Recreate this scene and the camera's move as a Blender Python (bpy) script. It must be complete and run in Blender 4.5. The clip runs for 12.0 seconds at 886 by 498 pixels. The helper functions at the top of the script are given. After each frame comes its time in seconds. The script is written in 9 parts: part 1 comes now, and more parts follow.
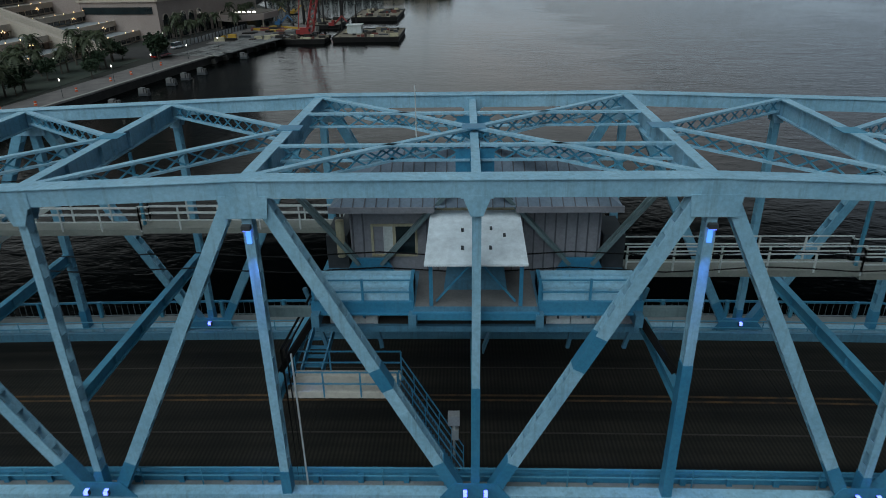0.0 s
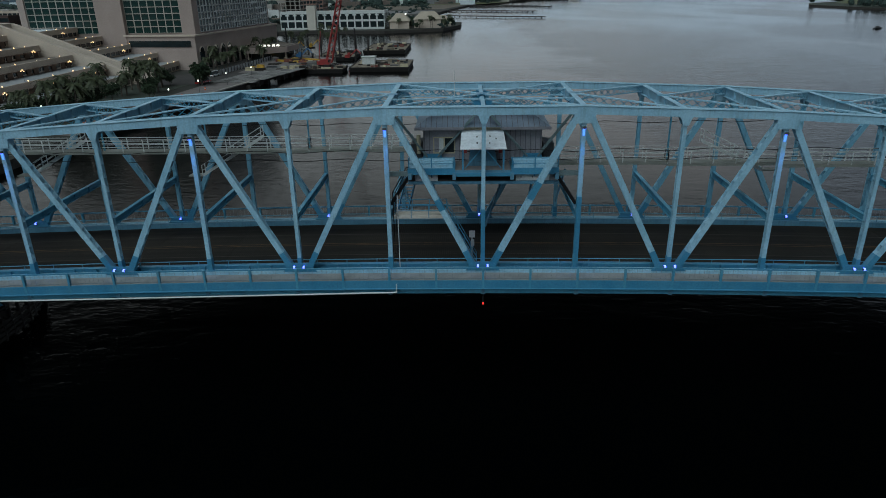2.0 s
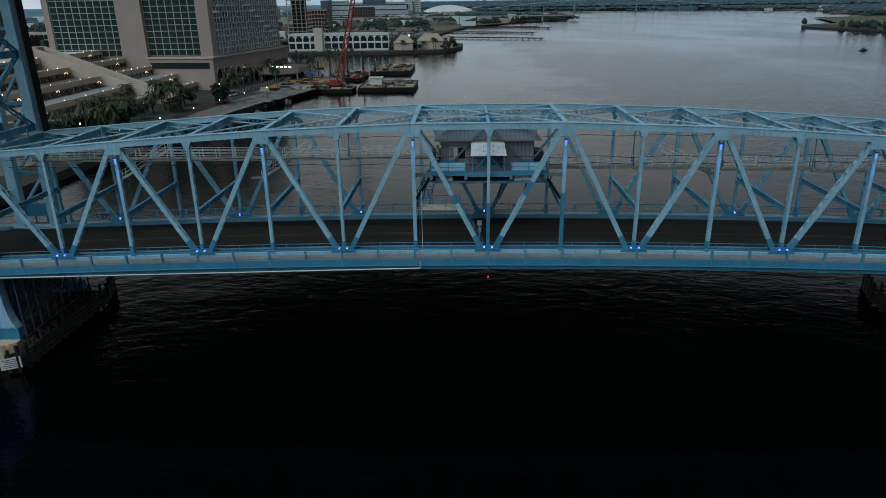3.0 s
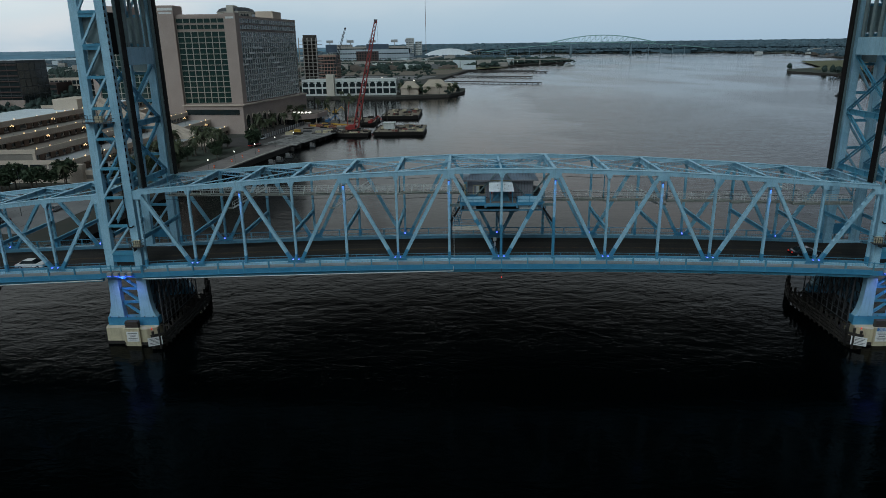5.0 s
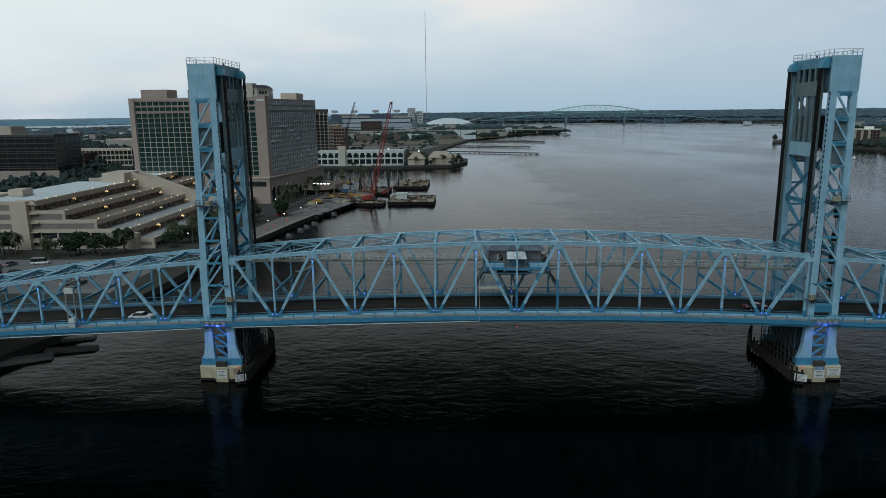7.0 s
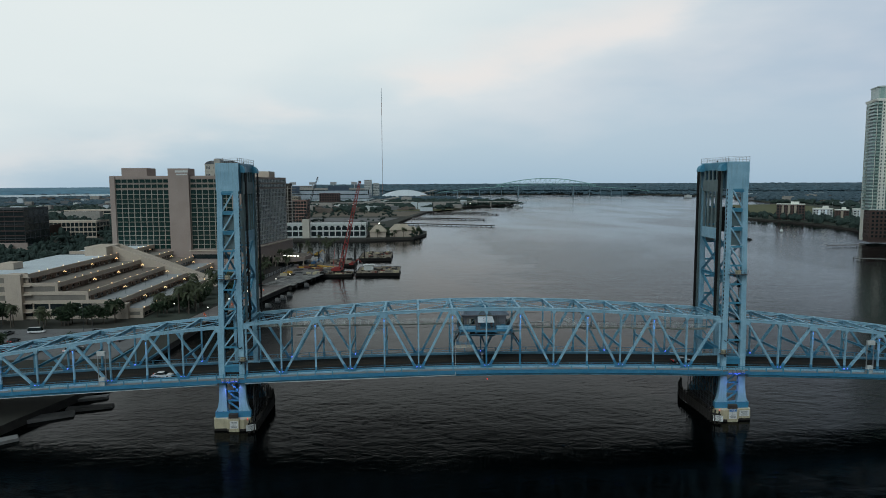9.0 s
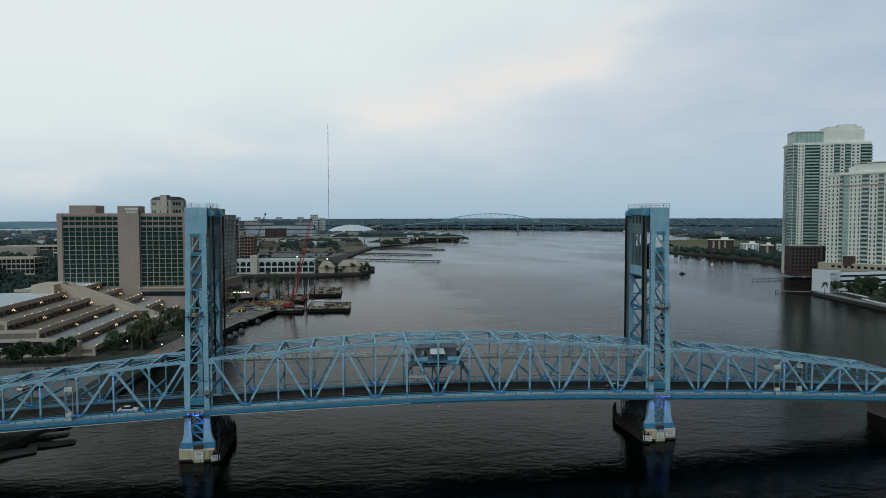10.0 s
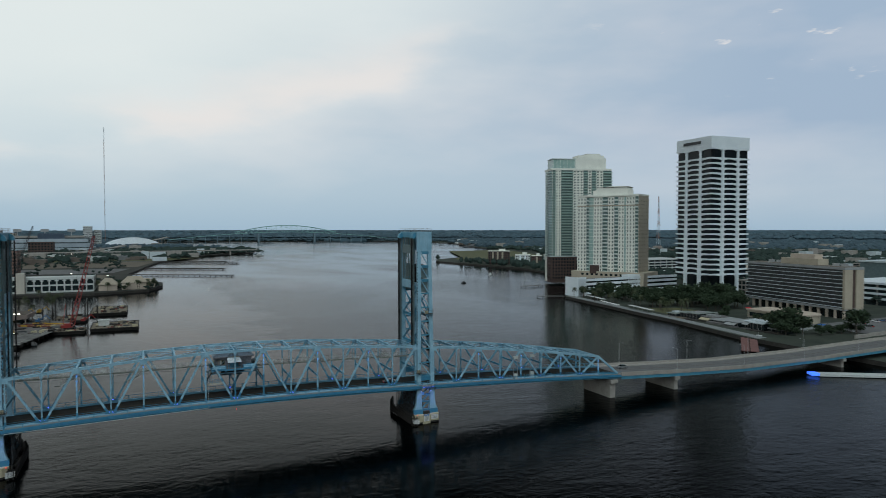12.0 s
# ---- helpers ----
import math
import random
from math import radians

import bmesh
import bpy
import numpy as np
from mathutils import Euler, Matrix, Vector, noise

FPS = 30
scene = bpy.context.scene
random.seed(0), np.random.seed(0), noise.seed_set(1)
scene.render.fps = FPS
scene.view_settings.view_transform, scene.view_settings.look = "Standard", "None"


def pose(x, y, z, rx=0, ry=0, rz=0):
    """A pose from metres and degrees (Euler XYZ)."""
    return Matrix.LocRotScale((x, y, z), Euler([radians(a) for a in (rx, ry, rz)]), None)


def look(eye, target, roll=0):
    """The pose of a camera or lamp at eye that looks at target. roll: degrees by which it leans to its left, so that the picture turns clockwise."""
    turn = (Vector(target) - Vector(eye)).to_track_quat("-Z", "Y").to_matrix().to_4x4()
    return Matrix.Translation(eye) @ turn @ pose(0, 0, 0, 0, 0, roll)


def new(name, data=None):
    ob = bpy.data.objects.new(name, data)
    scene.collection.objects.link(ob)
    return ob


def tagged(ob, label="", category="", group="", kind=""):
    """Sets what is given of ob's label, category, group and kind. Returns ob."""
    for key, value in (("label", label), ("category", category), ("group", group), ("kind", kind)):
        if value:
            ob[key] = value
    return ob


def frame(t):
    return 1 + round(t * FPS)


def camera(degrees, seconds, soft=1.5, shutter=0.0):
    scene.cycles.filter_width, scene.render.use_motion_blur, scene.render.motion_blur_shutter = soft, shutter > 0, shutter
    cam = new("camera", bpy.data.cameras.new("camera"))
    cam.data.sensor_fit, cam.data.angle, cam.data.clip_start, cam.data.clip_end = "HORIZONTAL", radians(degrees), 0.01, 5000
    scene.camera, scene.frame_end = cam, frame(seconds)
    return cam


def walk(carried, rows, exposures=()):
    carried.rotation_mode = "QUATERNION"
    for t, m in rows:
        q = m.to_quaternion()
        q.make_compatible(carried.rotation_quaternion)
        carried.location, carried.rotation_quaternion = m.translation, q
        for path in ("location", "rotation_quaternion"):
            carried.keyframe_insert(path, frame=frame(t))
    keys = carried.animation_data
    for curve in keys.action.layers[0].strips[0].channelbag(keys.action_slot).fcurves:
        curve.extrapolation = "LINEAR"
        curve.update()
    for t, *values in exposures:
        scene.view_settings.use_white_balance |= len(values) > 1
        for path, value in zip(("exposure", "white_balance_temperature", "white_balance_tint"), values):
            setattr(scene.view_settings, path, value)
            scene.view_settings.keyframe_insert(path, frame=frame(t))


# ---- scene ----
cam = camera(67.6, 12.0, soft=0.6, shutter=0.15)
# seconds, place, heading to the right of +y, tilt up, lean to the right (degrees)
ROWS = [
    (0, -0.43, -21.22, 34.66, -2.029, -24.648, 1.003),
    (0.5, -0.71, -28.77, 34.88, -2.010, -23.989, 0.962),
    (1, -0.96, -36.73, 35.22, -1.986, -23.319, 0.929),
    (1.5, -1.27, -44.83, 35.79, -1.955, -22.647, 0.901),
    (2, -1.64, -52.87, 36.70, -1.925, -21.897, 0.875),
    (2.5, -2.11, -60.78, 37.86, -1.922, -21.146, 0.851),
    (3, -2.63, -68.57, 39.20, -1.933, -20.368, 0.817),
    (5, -5.83, -97.69, 45.30, -1.825, -17.138, 0.791),
    (5.5, -6.84, -104.52, 46.91, -1.781, -16.037, 0.749),
    (6, -8.00, -111.31, 48.67, -1.760, -14.638, 0.699),
    (6.5, -9.32, -118.18, 50.39, -1.712, -13.163, 0.661),
    (7, -10.81, -125.11, 52.03, -1.598, -11.655, 0.632),
    (9, -16.55, -151.67, 56.62, 2.440, -5.684, 0.252),
    (9.5, -17.98, -158.50, 57.68, 5.047, -4.201, 0.175),
    (10, -19.38, -165.46, 58.78, 7.124, -2.722, 0.109),
    (10.5, -20.67, -172.65, 59.81, 9.872, -1.711, 0.055),
    (11, -21.85, -180.15, 60.66, 13.510, -1.664, 0.027),
    (11.5, -22.92, -187.85, 61.51, 17.980, -1.705, 0.019),
    (12, -23.87, -195.72, 62.36, 24.497, -1.776, 0.009),
]
walk(cam, [(t, pose(x, y, z, 90 + tilt, 0, -head) @ pose(0, 0, 0, 0, 0, -lean)) for t, x, y, z, head, tilt, lean in ROWS],
     [(0, -0.29, 6080, 8), (2.5, -0.35, 6080, 8), (5.5, -0.32, 6140, 8), (7, -0.28, 6190, 8), (9.5, -0.30, 6240, 8), (12, -0.33, 6260, 8)])

# ---- dusk sky and light ----
SUN_UP, SUN_AZ = 52, 206          # degrees: height, and way round from +y to +x
world = bpy.data.worlds.new("dusk_sky")
scene.world = world
world.use_nodes = True
wt = world.node_tree
wt.nodes.clear()


def wnode(kind, **values):
    n = wt.nodes.new(kind)
    for key, value in values.items():
        n.inputs[key].default_value = value
    return n


w_out = wnode("ShaderNodeOutputWorld")
w_bg = wnode("ShaderNodeBackground", Strength=1.0)
w_sky = wnode("ShaderNodeTexSky")
w_sky.sky_type, w_sky.sun_disc = "NISHITA", False
w_sky.sun_elevation, w_sky.sun_rotation = radians(SUN_UP), radians(SUN_AZ)
w_sky.air_density, w_sky.dust_density = 1.2, 2.5
w_co = wnode("ShaderNodeTexCoord")
w_map = wnode("ShaderNodeMapping")
w_map.inputs["Scale"].default_value = (1.0, 1.0, 3.0)
w_map.inputs["Rotation"].default_value = (0.0, radians(-9), radians(20))
w_n1 = wnode("ShaderNodeTexNoise", Scale=2.1, Detail=5.0, Roughness=0.5)
w_n2 = wnode("ShaderNodeTexNoise", Scale=4.0, Detail=8.0, Roughness=0.6)
w_sep = wnode("ShaderNodeSeparateXYZ")
# overcast layer: grey-blue at the horizon, paler above
w_up = wnode("ShaderNodeValToRGB")
SKY = ((0.0, (0.46, 0.61, 0.73, 1)), (0.05, (0.58, 0.71, 0.79, 1)), (0.12, (0.73, 0.83, 0.87, 1)), (0.22, (0.86, 0.93, 0.92, 1)), (0.35, (0.92, 0.96, 0.92, 1)), (1.0, (0.80, 0.85, 0.85, 1)))
for pos, col in SKY:
    e = w_up.color_ramp.elements.new(pos) if pos not in (0.0, 1.0) else w_up.color_ramp.elements[0 if pos == 0.0 else -1]
    e.position, e.color = pos, col
# bluer towards +x
w_side = wnode("ShaderNodeMapRange")
for key, value in (("From Min", -0.02), ("From Max", 0.75), ("To Min", 0.0), ("To Max", 1.0)):
    w_side.inputs[key].default_value = value
w_blue = wnode("ShaderNodeMix")
w_blue.data_type = "RGBA"
w_blue.inputs["B"].default_value = (0.46, 0.575, 0.72, 1)
w_high = wnode("ShaderNodeMapRange")
for key, value in (("From Min", -0.04), ("From Max", 0.14), ("To Min", 0.0), ("To Max", 1.0)):
    w_high.inputs[key].default_value = value
w_mul = wnode("ShaderNodeMath")
w_mul.operation = "MULTIPLY"
w_cl = wnode("ShaderNodeValToRGB")
w_cl.color_ramp.elements[0].position, w_cl.color_ramp.elements[1].position = 0.45, 0.75
w_cl.color_ramp.elements[1].color = (0.45, 0.45, 0.45, 1)
w_mul2 = wnode("ShaderNodeMath")
w_mul2.operation = "MULTIPLY"
w_cloud = wnode("ShaderNodeMix")
w_cloud.data_type = "RGBA"
w_cloud.inputs["B"].default_value = (1.22, 1.08, 1.00, 1)
# the sky behind (towards -y), out of view, is dimmed to cut ambient light
w_back = wnode("ShaderNodeMapRange")
for key, value in (("From Min", -0.5), ("From Max", 0.35), ("To Min", 0.2), ("To Max", 1.0)):
    w_back.inputs[key].default_value = value
# and dimmed overhead, above the view, so that near water reflects black
w_top = wnode("ShaderNodeMapRange")
for key, value in (("From Min", 0.325), ("From Max", 0.355), ("To Min", 1.0), ("To Max", 0.005)):
    w_top.inputs[key].default_value = value
w_unseen_dim = wnode("ShaderNodeMath")


def wmath(how, a, b):
    n = wnode("ShaderNodeMath")
    n.operation = how
    for k, v in enumerate((a, b)):
        if isinstance(v, (int, float)):
            n.inputs[k].default_value = v
        else:
            wt.links.new(v, n.inputs[k])
    return n.outputs["Value"]


def wrange(value, a, b, c=0.0, d=1.0, smooth=True):
    n = wnode("ShaderNodeMapRange")
    n.interpolation_type = "SMOOTHSTEP" if smooth else "LINEAR"
    for key, v in (("From Min", a), ("From Max", b), ("To Min", c), ("To Max", d)):
        n.inputs[key].default_value = v
    wt.links.new(value, n.inputs["Value"])
    return n.outputs["Result"]


def wblend(fac, a, colour):
    n = wnode("ShaderNodeMix")
    n.data_type = "RGBA"
    n.inputs["B"].default_value = (*colour, 1)
    wt.links.new(fac, n.inputs["Factor"])
    wt.links.new(a, n.inputs["A"])
    return n.outputs["Result"]


# a white cloud sheet whose lower edge climbs towards +x, with a warm rim and a few puffs beyond it
w_x, w_z = w_sep.outputs["X"], w_sep.outputs["Z"]
ragged = wmath("MULTIPLY", wmath("SUBTRACT", w_n2.outputs["Fac"], 0.5), 0.09)
billow = wmath("MULTIPLY", wmath("SUBTRACT", w_n1.outputs["Fac"], 0.5), 0.16)
over = wmath("ADD", wmath("ADD", wmath("SUBTRACT", w_z, wmath("MULTIPLY", w_x, 0.27)), -0.148), wmath("ADD", ragged, billow))
sheet = wmath("MULTIPLY", wrange(over, -0.09, 0.13), wrange(w_x, 0.30, 0.66, 0.8, 0.0))
rim = wmath("MULTIPLY", wrange(wmath("ABSOLUTE", wmath("SUBTRACT", over, 0.012), 0.0), 0.0, 0.045, 0.6, 0.0),
            wmath("MULTIPLY", wrange(w_n1.outputs["Fac"], 0.40, 0.62), wrange(w_x, 0.36, 0.52, 1.0, 0.0)))
w_n3 = wnode("ShaderNodeTexNoise", Scale=13.0, Detail=4.0, Roughness=0.55)
puffs = wmath("MULTIPLY", wrange(w_n3.outputs["Fac"], 0.615, 0.68, 0.0, 0.75), wmath("MULTIPLY", wrange(w_x, 0.55, 0.66), wrange(w_z, 0.17, 0.22)))
w_unseen_dim.operation = "MULTIPLY"
w_dim = wnode("ShaderNodeMix")
w_dim.data_type, w_dim.blend_type = "RGBA", "MULTIPLY"
w_dim.inputs["Factor"].default_value = 1.0
w_add = wnode("ShaderNodeMix")
w_add.data_type, w_add.blend_type = "RGBA", "ADD"
w_add.inputs["Factor"].default_value = 0.0012
for a, b in (((w_co, "Generated"), (w_map, "Vector")), ((w_map, "Vector"), (w_n1, "Vector")), ((w_map, "Vector"), (w_n2, "Vector")), ((w_map, "Vector"), (w_n3, "Vector")),
             ((w_co, "Generated"), (w_sep, "Vector")), ((w_sep, "Z"), (w_up, "Fac")), ((w_sep, "X"), (w_side, "Value")),
             ((w_sep, "Z"), (w_high, "Value")), ((w_side, "Result"), (w_mul, 0)), ((w_high, "Result"), (w_mul, 1)),
             ((w_mul, "Value"), (w_blue, "Factor")), ((w_up, "Color"), (w_blue, "A")), ((w_n1, "Fac"), (w_cl, "Fac")),
             ((w_cl, "Color"), (w_mul2, 0)), ((w_high, "Result"), (w_mul2, 1)), ((w_mul2, "Value"), (w_cloud, "Factor")),
             ((w_blue, "Result"), (w_cloud, "A")), ((w_sep, "Y"), (w_back, "Value")), ((w_back, "Result"), (w_unseen_dim, 0)), ((w_sep, "Z"), (w_top, "Value")), ((w_top, "Result"), (w_unseen_dim, 1)), ((w_unseen_dim, "Value"), (w_dim, "B")), ((w_dim, "Result"), (w_add, "A")), ((w_sky, "Color"), (w_add, "B")),
             ((w_add, "Result"), (w_bg, "Color")), ((w_bg, "Background"), (w_out, "Surface"))):
    wt.links.new(a[0].outputs[a[1]], b[0].inputs[b[1]])

cloudy = wblend(puffs, wblend(rim, wblend(sheet, w_cloud.outputs["Result"], (0.98, 1.02, 0.99)), (1.08, 0.97, 0.90)), (1.05, 0.98, 0.93))
wt.links.new(cloudy, w_dim.inputs["A"])

sun = new("sun", bpy.data.lights.new("sun", "SUN"))
sun.data.energy, sun.data.angle, sun.data.color = 2.5, radians(70), (0.86, 0.97, 1.0)
sun_way = Vector((math.sin(radians(SUN_AZ)) * math.cos(radians(SUN_UP)), math.cos(radians(SUN_AZ)) * math.cos(radians(SUN_UP)), math.sin(radians(SUN_UP))))
sun.matrix_world = look(sun_way * 100, (0, 0, 0))

# ---- materials ----
def surf(name, a, b, size=1.0, rough=0.6, metal=0.0, bump=0.0, fine=12.0, streak=0.0, grime=(0.05, 0.045, 0.04), spec=0.5, pieces=0.0):
    """A surface of two tones in patches of about `size` metres, fine grain, and dark runs down it where streak > 0."""
    m = bpy.data.materials.new(name)
    m.use_nodes = True
    t = m.node_tree
    bsdf = t.nodes["Principled BSDF"]

    def add(kind, **values):
        n = t.nodes.new(kind)
        for key, value in values.items():
            n.inputs[key].default_value = value
        return n

    def mix(fac, ca, cb, how="MIX"):
        n = add("ShaderNodeMix")
        n.data_type, n.blend_type = "RGBA", how
        for key, value in (("Factor", fac), ("A", ca), ("B", cb)):
            if isinstance(value, bpy.types.NodeSocket):
                t.links.new(value, n.inputs[key])
            else:
                n.inputs[key].default_value = value if key == "Factor" else (*value, 1)
        return n.outputs["Result"]

    co = add("ShaderNodeTexCoord").outputs["Object"]
    big = add("ShaderNodeTexNoise", Scale=1.0 / size, Detail=5.0, Roughness=0.6)
    t.links.new(co, big.inputs["Vector"])
    ramp = add("ShaderNodeMapRange")
    for key, value in (("From Min", 0.35), ("From Max", 0.65)):
        ramp.inputs[key].default_value = value
    t.links.new(big.outputs["Fac"], ramp.inputs["Value"])
    col = mix(ramp.outputs["Result"], a, b)
    small = add("ShaderNodeTexNoise", Scale=fine / size, Detail=4.0, Roughness=0.7)
    t.links.new(co, small.inputs["Vector"])
    grain = add("ShaderNodeMapRange")
    for key, value in (("From Min", 0.3), ("From Max", 0.7), ("To Min", 0.82), ("To Max", 1.12)):
        grain.inputs[key].default_value = value
    t.links.new(small.outputs["Fac"], grain.inputs["Value"])
    col = mix(1.0, col, grain.outputs["Result"], "MULTIPLY")
    if streak:
        squeeze = add("ShaderNodeMapping")
        squeeze.inputs["Scale"].default_value = (2.2, 2.2, 0.12)
        t.links.new(co, squeeze.inputs["Vector"])
        runs = add("ShaderNodeTexNoise", Scale=1.6, Detail=5.0, Roughness=0.7)
        t.links.new(squeeze.outputs["Vector"], runs.inputs["Vector"])
        r2 = add("ShaderNodeMapRange")
        for key, value in (("From Min", 0.52), ("From Max", 0.72), ("To Min", 0.0), ("To Max", streak)):
            r2.inputs[key].default_value = value
        t.links.new(runs.outputs["Fac"], r2.inputs["Value"])
        col = mix(r2.outputs["Result"], col, grime)
    if pieces:
        info = add("ShaderNodeObjectInfo")
        tone = add("ShaderNodeMapRange")
        for key, value in (("To Min", 1.0 - pieces), ("To Max", 1.0 + pieces)):
            tone.inputs[key].default_value = value
        t.links.new(info.outputs["Random"], tone.inputs["Value"])
        col = mix(1.0, col, tone.outputs["Result"], "MULTIPLY")
    t.links.new(col, bsdf.inputs["Base Color"])
    rr = add("ShaderNodeMapRange")
    for key, value in (("To Min", max(0.02, rough - 0.12)), ("To Max", min(1.0, rough + 0.12))):
        rr.inputs[key].default_value = value
    t.links.new(small.outputs["Fac"], rr.inputs["Value"])
    t.links.new(rr.outputs["Result"], bsdf.inputs["Roughness"])
    bsdf.inputs["Metallic"].default_value = metal
    bsdf.inputs["Specular IOR Level"].default_value = spec
    if bump:
        bp = add("ShaderNodeBump", Strength=0.6, Distance=bump)
        t.links.new(small.outputs["Fac"], bp.inputs["Height"])
        t.links.new(bp.outputs["Normal"], bsdf.inputs["Normal"])
    return m


def glow(name, colour, strength):
    m = bpy.data.materials.new(name)
    m.use_nodes = True
    b = m.node_tree.nodes["Principled BSDF"]
    b.inputs["Base Color"].default_value = (*colour, 1)
    b.inputs["Emission Color"].default_value = (*colour, 1)
    b.inputs["Emission Strength"].default_value = strength
    return m


def water_material():
    m = bpy.data.materials.new("river_water")
    m.use_nodes = True
    t = m.node_tree
    b = t.nodes["Principled BSDF"]
    b.inputs["Base Color"].default_value = (0.0003, 0.0008, 0.0009, 1)
    b.inputs["IOR"].default_value = 1.122
    b.inputs["Specular Tint"].default_value = (0.86, 1.0, 0.965, 1)
    co = t.nodes.new("ShaderNodeTexCoord")
    last = None
    # broad wind lanes set where the ripples are rougher
    lanes_map = t.nodes.new("ShaderNodeMapping")
    lanes_map.inputs["Scale"].default_value = (0.007, 0.0032, 1.0)
    lanes_map.inputs["Rotation"].default_value = (0, 0, radians(24))
    lanes = t.nodes.new("ShaderNodeTexNoise")
    lanes.inputs["Scale"].default_value, lanes.inputs["Detail"].default_value, lanes.inputs["Distortion"].default_value = 1.0, 7.0, 0.6
    t.links.new(co.outputs["Object"], lanes_map.inputs["Vector"])
    t.links.new(lanes_map.outputs["Vector"], lanes.inputs["Vector"])
    lr = t.nodes.new("ShaderNodeMapRange")
    for key, value in (("From Min", 0.42), ("From Max", 0.6), ("To Min", 0.35), ("To Max", 1.05)):
        lr.inputs[key].default_value = value
    # a ruffled reach beyond the channel, with a ragged edge towards the calm north side
    sep = t.nodes.new("ShaderNodeSeparateXYZ")
    t.links.new(co.outputs["Object"], sep.inputs["Vector"])

    def calc(how, a, b):
        n = t.nodes.new("ShaderNodeMath")
        n.operation = how
        for k, v in enumerate((a, b)):
            if isinstance(v, (int, float)):
                n.inputs[k].default_value = v
            else:
                t.links.new(v, n.inputs[k])
        return n.outputs["Value"]

    def ramp(value, a, b, c, d):
        n = t.nodes.new("ShaderNodeMapRange")
        n.interpolation_type = "SMOOTHSTEP"
        for key, v in (("From Min", a), ("From Max", b), ("To Min", c), ("To Max", d)):
            n.inputs[key].default_value = v
        t.links.new(value, n.inputs["Value"])
        return n.outputs["Result"]

    edge_noise = t.nodes.new("ShaderNodeTexNoise")
    edge_noise.inputs["Scale"].default_value, edge_noise.inputs["Detail"].default_value = 0.022, 6.0
    t.links.new(co.outputs["Object"], edge_noise.inputs["Vector"])
    shift = calc("MULTIPLY", calc("SUBTRACT", edge_noise.outputs["Fac"], 0.5), 120.0)
    reach = calc("MULTIPLY", ramp(calc("ADD", sep.outputs["X"], shift), 38.0, 62.0, 0.0, 1.0), ramp(sep.outputs["Y"], 380.0, 620.0, 1.0, 0.0))
    mixed = calc("ADD", calc("MULTIPLY", lanes.outputs["Fac"], 0.85), calc("ADD", calc("MULTIPLY", reach, 0.13), 0.045))
    t.links.new(mixed, lr.inputs["Value"])
    for k, (sx, sy, dist) in enumerate(((0.07, 0.12, 0.22), (0.35, 0.55, 0.12), (1.3, 2.0, 0.04))):
        mp = t.nodes.new("ShaderNodeMapping")
        mp.inputs["Scale"].default_value = (sx, sy, 1)
        mp.inputs["Rotation"].default_value = (0, 0, radians(12 + 9 * k))
        nz = t.nodes.new("ShaderNodeTexNoise")
        nz.inputs["Scale"].default_value, nz.inputs["Detail"].default_value, nz.inputs["Distortion"].default_value = 1.0, 3.0, 0.4
        bp = t.nodes.new("ShaderNodeBump")
        bp.inputs["Distance"].default_value = dist
        t.links.new(co.outputs["Object"], mp.inputs["Vector"])
        t.links.new(mp.outputs["Vector"], nz.inputs["Vector"])
        t.links.new(nz.outputs["Fac"], bp.inputs["Height"])
        t.links.new(lr.outputs["Result"], bp.inputs["Strength"])
        if last:
            t.links.new(last, bp.inputs["Normal"])
        last = bp.outputs["Normal"]
    t.links.new(last, b.inputs["Normal"])
    ro = t.nodes.new("ShaderNodeMapRange")
    for key, value in (("To Min", 0.05), ("To Max", 0.16)):
        ro.inputs[key].default_value = value
    t.links.new(lr.outputs["Result"], ro.inputs["Value"])
    t.links.new(ro.outputs["Result"], b.inputs["Roughness"])
    return m


